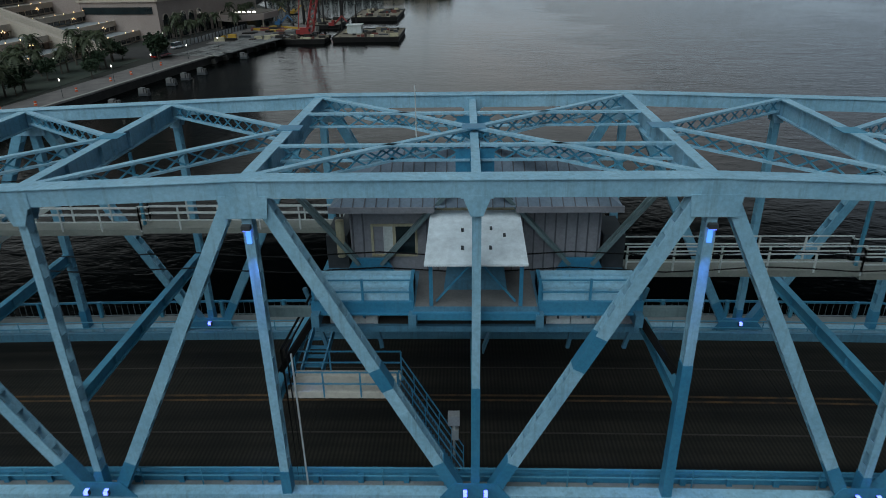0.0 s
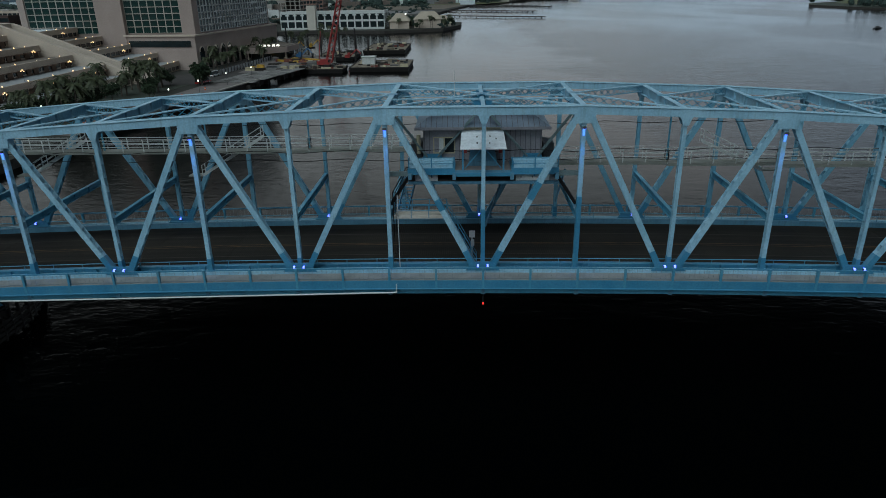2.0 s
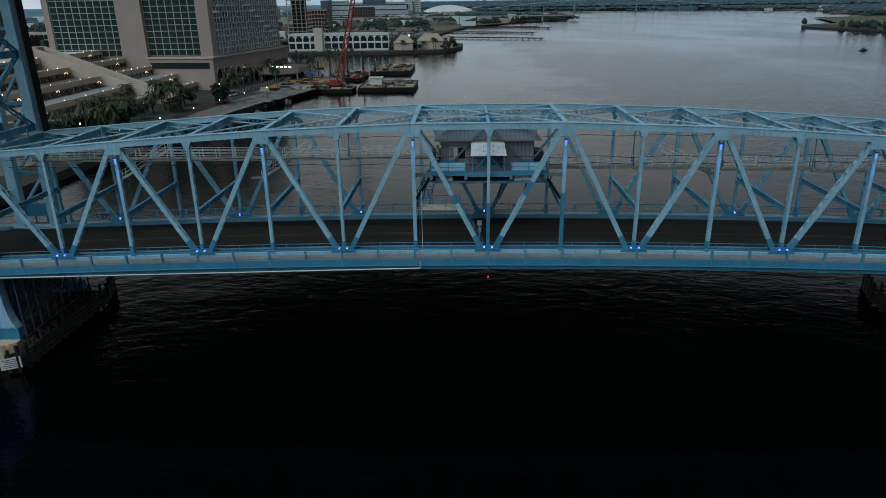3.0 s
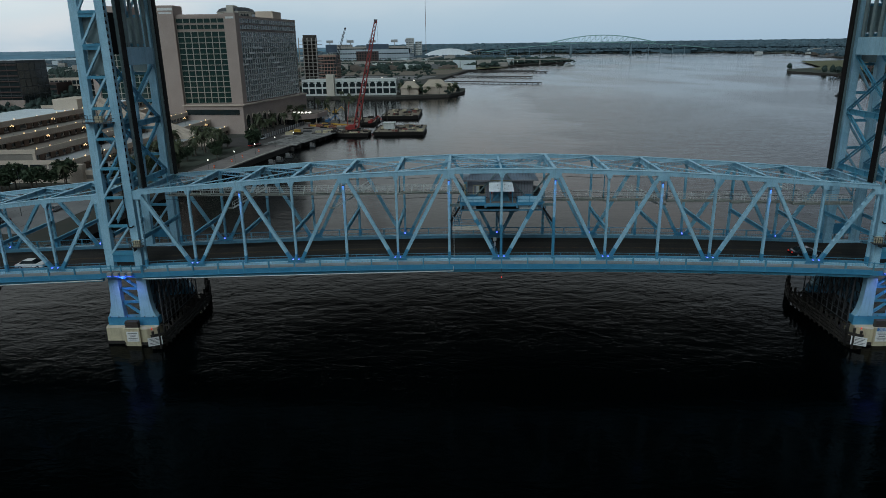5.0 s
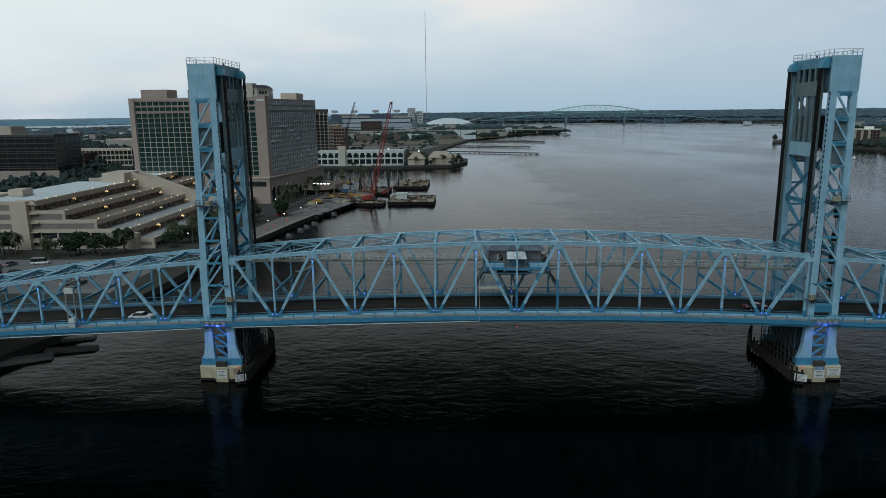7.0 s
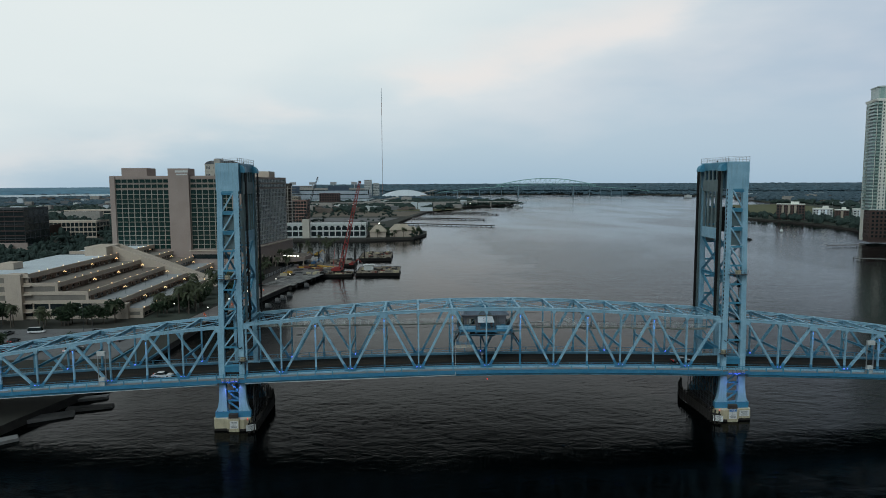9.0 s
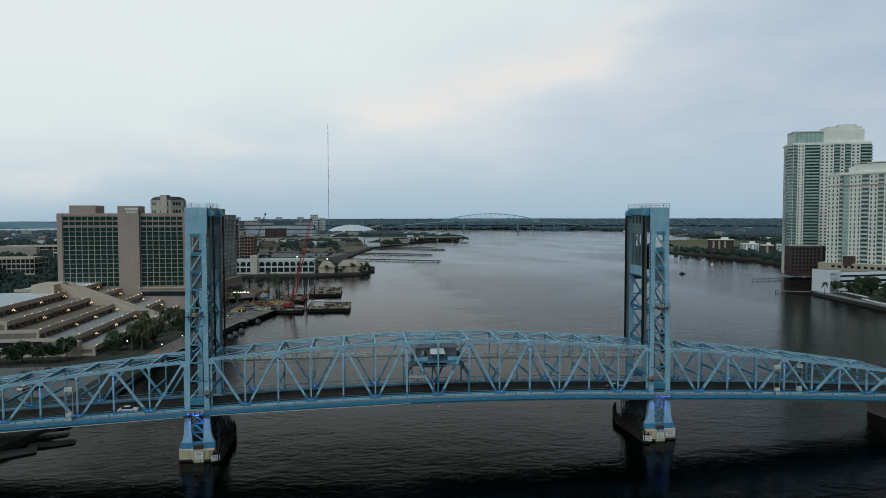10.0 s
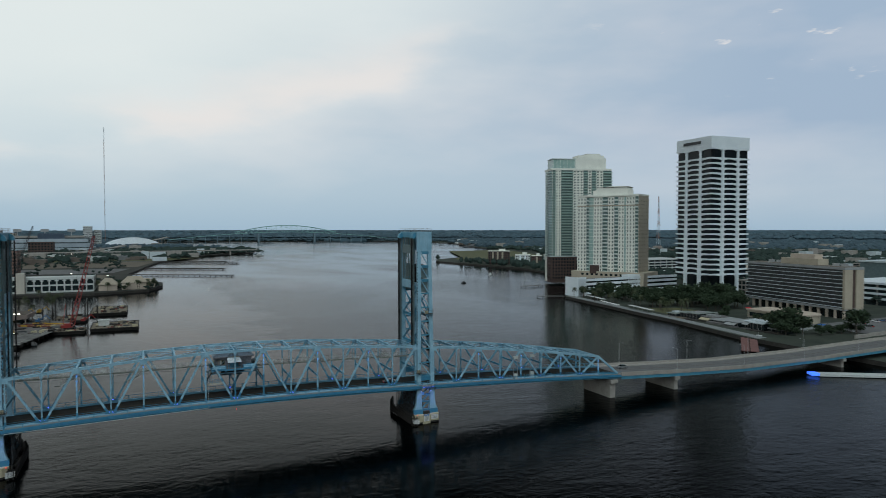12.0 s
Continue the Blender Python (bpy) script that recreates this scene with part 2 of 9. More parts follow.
def grating_material():
    """Dark open steel grating: ribs across the road, worn lanes and oil runs along it."""
    m = surf("brown_steel_grating", (0.009, 0.0082, 0.0058), (0.015, 0.0128, 0.009), 2.5, 0.75, 0.0, 0.01, 20, spec=0.25)
    t = m.node_tree
    b = t.nodes["Principled BSDF"]
    co = t.nodes.new("ShaderNodeTexCoord")
    first = b.inputs["Base Color"].links[0].from_socket
    sq = t.nodes.new("ShaderNodeMapping")
    sq.inputs["Scale"].default_value = (0.02, 1.1, 1.0)
    runs = t.nodes.new("ShaderNodeTexNoise")
    runs.inputs["Scale"].default_value, runs.inputs["Detail"].default_value = 1.0, 4.0
    tone = t.nodes.new("ShaderNodeMapRange")
    for key, value in (("From Min", 0.35), ("From Max", 0.65), ("To Min", 0.4), ("To Max", 1.75)):
        tone.inputs[key].default_value = value
    wave = t.nodes.new("ShaderNodeTexWave")
    wave.bands_direction = "X"
    wave.inputs["Scale"].default_value, wave.inputs["Distortion"].default_value = 1.6, 0.0
    rib = t.nodes.new("ShaderNodeMapRange")
    for key, value in (("To Min", 0.55), ("To Max", 1.3)):
        rib.inputs[key].default_value = value
    for a, c in ((co.outputs["Object"], sq.inputs["Vector"]), (sq.outputs["Vector"], runs.inputs["Vector"]), (runs.outputs["Fac"], tone.inputs["Value"]),
                 (co.outputs["Object"], wave.inputs["Vector"]), (wave.outputs["Fac"], rib.inputs["Value"])):
        t.links.new(a, c)
    last = first
    for fac in (tone, rib):
        n = t.nodes.new("ShaderNodeMix")
        n.data_type, n.blend_type = "RGBA", "MULTIPLY"
        n.inputs["Factor"].default_value = 1.0
        t.links.new(last, n.inputs["A"])
        t.links.new(fac.outputs["Result"], n.inputs["B"])
        last = n.outputs["Result"]
    t.links.new(last, b.inputs["Base Color"])
    return m


# Outer steel goes chalkier, inner steel deeper: wear plus light and shade put in.
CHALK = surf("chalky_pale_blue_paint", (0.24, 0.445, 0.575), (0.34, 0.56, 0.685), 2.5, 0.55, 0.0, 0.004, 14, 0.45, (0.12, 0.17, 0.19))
STEELBLUE = surf("less_faded_shaded_blue_paint", (0.135, 0.335, 0.465), (0.20, 0.42, 0.55), 2.5, 0.52, 0.0, 0.004, 14, 0.45, (0.10, 0.15, 0.17))
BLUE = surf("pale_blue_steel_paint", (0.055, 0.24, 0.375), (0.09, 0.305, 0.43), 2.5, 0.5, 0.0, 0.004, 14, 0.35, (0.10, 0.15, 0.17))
DULL = surf("dull_grey_green_tone", (0.12, 0.175, 0.185), (0.165, 0.225, 0.23), 2.0, 0.6, 0.0, 0.004, 14, 0.5, (0.06, 0.08, 0.08))
FRESH = surf("fresh_blue_steel_paint", (0.04, 0.20, 0.34), (0.065, 0.245, 0.385), 2.0, 0.42, 0.0, 0.003, 14, 0.2, (0.05, 0.09, 0.11))
# Steel blue darkened to put in the shade of floor and inner members.
DARKBLUE = surf("shade_dark_blue_steel", (0.07, 0.19, 0.28), (0.10, 0.24, 0.34), 1.5, 0.55, 0.0, 0.004, 14, 0.4, (0.04, 0.06, 0.07))
WHITE = surf("weathered_white_paint", (0.52, 0.55, 0.54), (0.62, 0.64, 0.62), 1.2, 0.55, 0.0, 0.002, 14, 0.3, (0.25, 0.24, 0.21))
GRATING = grating_material()
ASPHALT = surf("worn_asphalt", (0.045, 0.042, 0.040), (0.06, 0.056, 0.052), 4, 0.9, 0.0, 0.01, 30, spec=0.3)
CONCRETE = surf("pale_weathered_concrete", (0.30, 0.28, 0.25), (0.38, 0.355, 0.32), 3, 0.85, 0.0, 0.01, 20, 0.45, (0.14, 0.125, 0.11))
FOOTWAY = surf("pale_grey_footway", (0.20, 0.215, 0.215), (0.27, 0.285, 0.28), 1.6, 0.9, 0.0, 0.006, 20, 0.0)
WALK = surf("grey_concrete_walk", (0.13, 0.128, 0.125), (0.18, 0.175, 0.17), 2, 0.9, 0.0, 0.006, 20, 0.0)
TAN = surf("tan_pier_concrete", (0.42, 0.375, 0.255), (0.52, 0.46, 0.31), 1.5, 0.85, 0.0, 0.01, 18, 0.5, (0.18, 0.14, 0.10))
BLACK = surf("black_rubber_and_grease", (0.006, 0.006, 0.006), (0.011, 0.010, 0.010), 0.5, 0.75, spec=0.15)
DARKCONC = surf("dark_toned_concrete", (0.035, 0.032, 0.028), (0.055, 0.05, 0.043), 2, 0.9, 0.0, 0.01, 18)
RIB = surf("dark_siding_joint", (0.10, 0.10, 0.115), (0.13, 0.13, 0.145), 2, 0.6)
TIMBER = surf("dark_wet_timber", (0.013, 0.011, 0.009), (0.024, 0.020, 0.016), 0.8, 0.85, 0.0, 0.02, 10)
YELLOW = surf("worn_yellow_line", (0.10, 0.052, 0.014), (0.03, 0.019, 0.009), 0.8, 0.85, fine=20)
LINE = surf("worn_white_line", (0.055, 0.045, 0.036), (0.035, 0.029, 0.023), 1.0, 0.85, fine=20)
SIDING = surf("grey_metal_siding", (0.235, 0.235, 0.26), (0.27, 0.265, 0.285), 2.5, 0.6, 0.0, 0.003, 14, 0.3, (0.13, 0.13, 0.14))
ROOFMETAL = surf("blue_grey_standing_seam", (0.20, 0.25, 0.31), (0.25, 0.30, 0.36), 2, 0.4, 0.3, 0.002, 14, 0.2, (0.12, 0.13, 0.14))
RED = surf("red_paint", (0.24, 0.022, 0.02), (0.30, 0.035, 0.03), 1, 0.5)
GLASSDARK = surf("dark_window_glass", (0.012, 0.02, 0.022), (0.02, 0.03, 0.032), 3, 0.12, spec=0.6)
CATEDGE = surf("faded_cream_edge", (0.20, 0.21, 0.185), (0.26, 0.265, 0.23), 1.5, 0.6, fine=12)
MESHGREY = surf("galvanised_mesh", (0.20, 0.24, 0.26), (0.25, 0.29, 0.31), 1.0, 0.5, 0.3)
LOT = surf("pale_worn_asphalt", (0.13, 0.13, 0.13), (0.17, 0.17, 0.168), 6, 0.9, 0, 0.005, 30)
BALCONYGLASS = surf("green_balcony_glazing", (0.10, 0.165, 0.155), (0.17, 0.25, 0.235), 4, 0.2, spec=0.6)
BAYGLASS = surf("pale_green_bay_glass", (0.30, 0.44, 0.40), (0.40, 0.54, 0.49), 5, 0.2, spec=0.6)
HOTELGLASS = surf("dark_grey_curtained_glass", (0.035, 0.042, 0.042), (0.055, 0.062, 0.06), 2, 0.35, spec=0.4)
RIVERFRAME = surf("pale_grey_window_surrounds", (0.46, 0.46, 0.44), (0.53, 0.53, 0.50), 6, 0.8, fine=20)
HOTELFRAME = surf("pale_stone_mullions", (0.34, 0.32, 0.275), (0.40, 0.375, 0.32), 6, 0.8, fine=20)
PENTHOUSE = surf("cream_penthouse_stucco", (0.50, 0.465, 0.40), (0.56, 0.52, 0.45), 5, 0.85, fine=20)
RECESS_ROOF = surf("brown_gravel_roof", (0.15, 0.125, 0.10), (0.19, 0.16, 0.13), 3, 0.95, fine=20)
GREENGLASS = surf("green_tinted_glass", (0.006, 0.026, 0.024), (0.014, 0.046, 0.041), 3, 0.14, spec=0.6)
LED = glow("blue_led", (0.12, 0.16, 1.0), 5.0)
LEDSKY = glow("sky_blue_led", (0.06, 0.18, 1.0), 1.6)
REDLAMP = glow("red_lamp", (1.0, 0.03, 0.02), 1.6)
TAILLAMP = glow("tail_lamp", (0.6, 0.02, 0.01), 0.5)
# A paler base puts the sky's reflection into this glass.
PALEGLASS = surf("sky_reflection_glass", (0.055, 0.10, 0.10), (0.11, 0.17, 0.16), 5, 0.12, spec=0.6)
WARMLAMP = glow("warm_lamp", (1.0, 0.60, 0.27), 4.0)
WHITELAMP = glow("white_lamp", (1.0, 0.93, 0.8), 3.0)
HOTEL = surf("pinkish_beige_precast", (0.345, 0.275, 0.24), (0.385, 0.31, 0.272), 8, 0.85, 0.0, 0.005, 30, 0.12, (0.2, 0.16, 0.14))
TERRACE = surf("pale_terrace_paving", (0.27, 0.285, 0.29), (0.33, 0.345, 0.345), 4, 0.85, 0, 0.004, 20)
MALL = surf("cream_precast_concrete", (0.49, 0.41, 0.335), (0.56, 0.475, 0.385), 8, 0.85, 0.0, 0.005, 30, 0.2, (0.25, 0.20, 0.16))
ROOFPALE = surf("pale_roof_membrane", (0.52, 0.58, 0.61), (0.60, 0.66, 0.68), 6, 0.8, fine=10)
LAND = surf("dim_city_ground", (0.020, 0.023, 0.016), (0.040, 0.039, 0.031), 30, 0.95, 0, 0.02, 40)
DARKLAND = surf("dark_planted_ground", (0.022, 0.033, 0.023), (0.050, 0.058, 0.042), 14, 0.95, 0, 0.03, 30)
LAWN = surf("mown_grass", (0.085, 0.092, 0.04), (0.115, 0.115, 0.05), 12, 0.95, 0, 0.05, 40)
PAVING = surf("brick_red_paving", (0.14, 0.125, 0.118), (0.20, 0.178, 0.165), 3, 0.9, 0, 0.005, 30)
LEAF = surf("tree_leaves", (0.022, 0.042, 0.022), (0.046, 0.068, 0.034), 1.2, 0.7, fine=8, spec=0.3)
PALMLEAF = surf("palm_leaves", (0.040, 0.052, 0.026), (0.065, 0.075, 0.036), 0.8, 0.6, fine=8, spec=0.3)
BARK = surf("grey_brown_bark", (0.085, 0.07, 0.055), (0.12, 0.10, 0.08), 0.5, 0.95, 0, 0.03, 12)
# Distance haze is put into the base colours of these three woods.
FARWOODS = surf("haze_tinted_woods", (0.040, 0.072, 0.092), (0.066, 0.106, 0.130), 60, 0.95)
RIDGE = surf("haze_grey_far_woods", (0.045, 0.085, 0.108), (0.085, 0.140, 0.172), 260, 0.95, fine=6)
HAZYWOODS = surf("haze_tinted_blue_woods", (0.105, 0.205, 0.275), (0.14, 0.255, 0.33), 260, 0.95, fine=6)
WOODS = surf("distant_woods", (0.012, 0.028, 0.024), (0.030, 0.052, 0.042), 25, 0.95, 0, 0.0, 10)
IRON = surf("dark_steelwork", (0.05, 0.055, 0.06), (0.08, 0.085, 0.09), 2, 0.6, 0.3)
RUST = surf("rusty_barge_steel", (0.035, 0.026, 0.022), (0.06, 0.045, 0.036), 2.5, 0.85, 0, 0.02, 12)
# Far pier concrete is greyed towards blue to put in distance haze.
HAZYSTEEL = surf("haze_blue_far_pier_concrete", (0.14, 0.215, 0.26), (0.18, 0.265, 0.31), 20, 0.8)
TEAL = surf("green_bridge_paint", (0.22, 0.42, 0.40), (0.27, 0.47, 0.44), 20, 0.6)
CREAMTOWER = surf("pale_cream_stucco", (0.76, 0.765, 0.69), (0.85, 0.85, 0.77), 8, 0.8, 0, 0.0, 20, 0.1, (0.35, 0.34, 0.30))
TANTOWER = surf("tan_stucco", (0.33, 0.285, 0.22), (0.39, 0.335, 0.26), 8, 0.8, fine=20)
PALETOWER = surf("pale_green_grey_stucco", (0.56, 0.64, 0.61), (0.64, 0.71, 0.67), 8, 0.75, fine=20)
BRICK = surf("dark_red_brick", (0.070, 0.045, 0.040), (0.092, 0.058, 0.050), 4, 0.9, 0, 0.01, 30)
SKYGLASS = surf("blue_black_window_glass", (0.006, 0.011, 0.015), (0.012, 0.018, 0.022), 6, 0.18, spec=0.22)
TANSIDE = surf("light_tan_stucco", (0.40, 0.35, 0.27), (0.47, 0.41, 0.32), 8, 0.8, fine=20)
TOWERWHITE = surf("white_precast", (0.74, 0.80, 0.835), (0.81, 0.865, 0.89), 8, 0.7, fine=20)
CARBLACK = surf("black_car_paint", (0.010, 0.010, 0.012), (0.014, 0.014, 0.016), 1, 0.2, spec=0.6)
CARWHITE = surf("white_car_paint", (0.66, 0.66, 0.66), (0.72, 0.72, 0.72), 1, 0.25, spec=0.6)
CARGREY = surf("grey_car_paint", (0.16, 0.165, 0.17), (0.19, 0.195, 0.20), 1, 0.25, spec=0.6)
CARBLUE = surf("blue_machine_paint", (0.03, 0.10, 0.22), (0.04, 0.13, 0.27), 1, 0.4)
CARRED = surf("red_car_paint", (0.25, 0.025, 0.02), (0.30, 0.03, 0.025), 1, 0.25, spec=0.6)
HULL = surf("black_hull_steel", (0.010, 0.009, 0.008), (0.020, 0.017, 0.015), 2.5, 0.7, 0, 0.01, 12)
DUSTY = surf("dusty_tan_deck", (0.15, 0.125, 0.09), (0.23, 0.195, 0.145), 3, 0.9, 0, 0.01, 16)
REDOXIDE = surf("red_oxide_steel", (0.12, 0.035, 0.028), (0.17, 0.055, 0.042), 1.5, 0.8, fine=12)
YELLOWPAINT = surf("yellow_machine_paint", (0.42, 0.26, 0.03), (0.5, 0.3, 0.04), 1, 0.5)
PALEBRICK = surf("salmon_brick", (0.26, 0.155, 0.125), (0.31, 0.19, 0.155), 6, 0.9, fine=20)
STANDS = surf("haze_blue_grey", (0.36, 0.42, 0.46), (0.45, 0.51, 0.55), 10, 0.8, fine=20)
SILVER = surf("galvanised_metal", (0.38, 0.39, 0.40), (0.45, 0.46, 0.46), 1, 0.45, 0.5)


# ---- building blocks ----
class Shape:
    """Vertices and faces gathered piece by piece, to become one mesh."""

    def __init__(self):
        self.v, self.f = [], []

    def poly(self, pts):
        n = len(self.v)
        self.v += [tuple(p) for p in pts]
        self.f.append(tuple(range(n, n + len(pts))))
        return self

    def hexa(self, c):
        """Eight corners: four below, four above, both anticlockwise from above."""
        n = len(self.v)
        self.v += [tuple(p) for p in c]
        self.f += [tuple(n + i for i in q) for q in ((3, 2, 1, 0), (4, 5, 6, 7), (0, 1, 5, 4), (1, 2, 6, 5), (2, 3, 7, 6), (3, 0, 4, 7))]
        return self

    def box(self, x0, y0, z0, x1, y1, z1):
        x0, x1 = min(x0, x1), max(x0, x1)
        y0, y1 = min(y0, y1), max(y0, y1)
        z0, z1 = min(z0, z1), max(z0, z1)
        return self.hexa([(x0, y0, z0), (x1, y0, z0), (x1, y1, z0), (x0, y1, z0), (x0, y0, z1), (x1, y0, z1), (x1, y1, z1), (x0, y1, z1)])

    def beam(self, a, b, w, h, up=(0, 0, 1), w2=None, h2=None):
        a, b = Vector(a), Vector(b)
        d = (b - a).normalized()
        s = d.cross(Vector(up))
        s = s.normalized() if s.length > 1e-4 else Vector((1, 0, 0))
        u = s.cross(d)
        w2, h2 = w if w2 is None else w2, h if h2 is None else h2
        c = []
        for p, ww, hh in ((a, w, h), (b, w2, h2)):
            c.append([p + s * ww / 2 * i + u * hh / 2 * j for i, j in ((-1, -1), (1, -1), (1, 1), (-1, 1))])
        return self.hexa([c[0][0], c[0][1], c[1][1], c[1][0], c[0][3], c[0][2], c[1][2], c[1][3]])

    def tube(self, a, b, r, r2=None, n=8, caps=True):
        a, b = Vector(a), Vector(b)
        d = (b - a).normalized()
        s = d.cross(Vector((0, 0, 1)))
        s = s.normalized() if s.length > 1e-3 else Vector((1, 0, 0))
        u = s.cross(d)
        k = len(self.v)
        for p, rr in ((a, r), (b, r if r2 is None else r2)):
            self.v += [tuple(p + (s * math.cos(2 * math.pi * i / n) + u * math.sin(2 * math.pi * i / n)) * rr) for i in range(n)]
        self.f += [(k + i, k + (i + 1) % n, k + n + (i + 1) % n, k + n + i) for i in range(n)]
        if caps:
            self.f += [tuple(k + n - 1 - i for i in range(n)), tuple(k + n + i for i in range(n))]
        return self

    def prism(self, outline, z0, z1):
        """An outline in x, y, anticlockwise, pulled up from z0 to z1."""
        n, k = len(outline), len(self.v)
        self.v += [(x, y, z0) for x, y in outline] + [(x, y, z1) for x, y in outline]
        self.f += [tuple(k + n - 1 - i for i in range(n)), tuple(k + n + i for i in range(n))]
        self.f += [(k + i, k + (i + 1) % n, k + n + (i + 1) % n, k + n + i) for i in range(n)]
        return self

    def plate(self, outline, y0, y1):
        """An outline in x, z pulled along y."""
        n, k = len(outline), len(self.v)
        self.v += [(x, y0, z) for x, z in outline] + [(x, y1, z) for x, z in outline]
        self.f += [tuple(k + i for i in range(n)), tuple(k + 2 * n - 1 - i for i in range(n))]
        self.f += [(k + (i + 1) % n, k + i, k + n + i, k + n + (i + 1) % n) for i in range(n)]
        return self

    def join(self, other, m=None):
        k = len(self.v)
        self.v += [tuple(m @ Vector(p)) if m else p for p in other.v]
        self.f += [tuple(i + k for i in q) for q in other.f]
        return self


def mesh_of(name, shape, material, smooth=False):
    me = bpy.data.meshes.new(name)
    me.from_pydata(shape.v, [], shape.f)
    me.materials.append(material)
    if smooth:
        me.polygons.foreach_set("use_smooth", [True] * len(me.polygons))
    me.update()
    return me


def thing(name, label, category, at=(0, 0, 0), group=""):
    ob = new(name)
    ob.location = at
    ob.empty_display_size = 0.5
    return tagged(ob, label, category, group)


def part(name, shape, material, parent, label="", smooth=False):
    """One mesh, in world places, under a thing or a part of it. A ready mesh may be given instead of a shape."""
    ob = new(name, shape if isinstance(shape, bpy.types.Mesh) else mesh_of(name, shape, material, smooth))
    ob.parent = parent
    root = parent
    while root.parent:
        root = root.parent
    ob.matrix_parent_inverse = Matrix.Identity(4) if parent.parent else Matrix.Translation(-root.location)
    return tagged(ob, label)


def solo(name, shape, material, label, category, group="", kind="", smooth=False):
    return tagged(new(name, mesh_of(name, shape, material, smooth)), label, category, group, kind)


def lacing_bars(a, b, depth, step=0.9, bar=0.07, up=(0, 0, 1)):
    """Crossed bars between two flanges."""
    g = Shape()
    a, b, h = Vector(a), Vector(b), Vector(up) * (depth / 2)
    n = max(2, round((b - a).length / step))
    for i in range(n):
        p, q = a.lerp(b, i / n), a.lerp(b, (i + 1) / n)
        g.beam(p + h, q - h, 0.03, bar, up).beam(p - h, q + h, 0.03, bar, up)
    return g


def laced(a, b, depth, width, step=0.9, bar=0.07, up=(0, 0, 1), bars=True):
    """A latticed member: two flanges with crossed bars between them."""
    a, b, h = Vector(a), Vector(b), Vector(up) * (depth / 2)
    g = Shape().beam(a + h, b + h, width, 0.1, up).beam(a - h, b - h, width * 0.8, 0.09, up)
    return g.join(lacing_bars(a, b, depth, step, bar, up)) if bars else g


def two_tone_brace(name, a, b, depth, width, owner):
    """A latticed brace whose lacing takes a deeper blue, as painted shade between its weathered flanges."""
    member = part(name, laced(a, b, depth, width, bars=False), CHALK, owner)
    part("lacing", lacing_bars(a, b, depth), BLUE, member, "crossed lacing bars in a shade-dark blue")


def rope(points, r, n=5):
    """One unbroken round strand through the points."""
    g = Shape()
    pts = [Vector(p) for p in points]
    for i, p in enumerate(pts):
        d = (pts[min(i + 1, len(pts) - 1)] - pts[max(i - 1, 0)]).normalized()
        s = d.cross(Vector((0, 0, 1))).normalized()
        u = s.cross(d)
        g.v += [tuple(p + (s * math.cos(2 * math.pi * j / n) + u * math.sin(2 * math.pi * j / n)) * r) for j in range(n)]
        if i:
            k = (i - 1) * n
            g.f += [(k + j, k + (j + 1) % n, k + n + (j + 1) % n, k + n + j) for j in range(n)]
    return g


def channel_pair(a, b, w, deep, step=1.0):
    """A built-up member in the truss's plane: a face plate on each side and battens across its edges."""
    g = Shape()
    a, b = Vector(a), Vector(b)
    for s in (-1, 1):
        o = Vector((0, s * (deep / 2 - 0.03), 0))
        g.beam(a + o, b + o, 0.06, w, Vector((b - a).cross(Vector((0, 1, 0)))))
    d = (b - a).normalized()
    u = d.cross(Vector((0, 1, 0))).normalized()
    n = max(2, round((b - a).length / step))
    for i in range(n):
        for s in (-1, 1):
            p = a.lerp(b, (i + 0.12) / n) + u * s * (w / 2 - 0.04)
            q = a.lerp(b, (i + 0.62) / n) + u * s * (w / 2 - 0.04)
            g.beam(p, q, deep - 0.13, 0.03, u)
    return g

# ---- the lift bridge: x along it, near truss at y = 0, far truss at y = W ----
P, W = 7.95, 13.6
TOPS = (27.6, 27.6, 27.3, 27.0, 26.5, 25.95, 25.35, 24.75)


def top_z(k):
    return TOPS[abs(k)]


def deck_z(x):
    """Height of the roadway: a slight hump on the lift span, falling on the side spans."""
    x = abs(x)
    if x < 58:
        return 13.3 - 0.024 * (x / P) ** 2
    s = x - 58
    return 12.02 - 0.030 * s - 0.00022 * s * s


def gusset(x, z, wide, low, tall, y):
    """The two plates that hang below the top chord, one on each face."""
    return [Shape().plate([(x - wide / 2, z), (x - low / 2, z - tall), (x + low / 2, z - tall), (x + wide / 2, z)], y + s - 0.02, y + s + 0.02) for s in (-0.37, 0.37)]


def flange_beam(a, b, depth, flange=0.45):
    g = Shape()
    a, b = Vector(a), Vector(b)
    h = Vector((0, 0, depth / 2))
    g.beam(a + h, b + h, flange, 0.06).beam(a - h, b - h, flange, 0.06).beam(a, b, 0.05, depth - 0.06)
    n = 5
    for i in range(1, n):
        p = a.lerp(b, i / n)
        g.box(p.x - flange / 2 + 0.03, p.y - 0.02, p.z - depth / 2 + 0.03, p.x + flange / 2 - 0.03, p.y + 0.02, p.z + depth / 2 - 0.03)
    return g


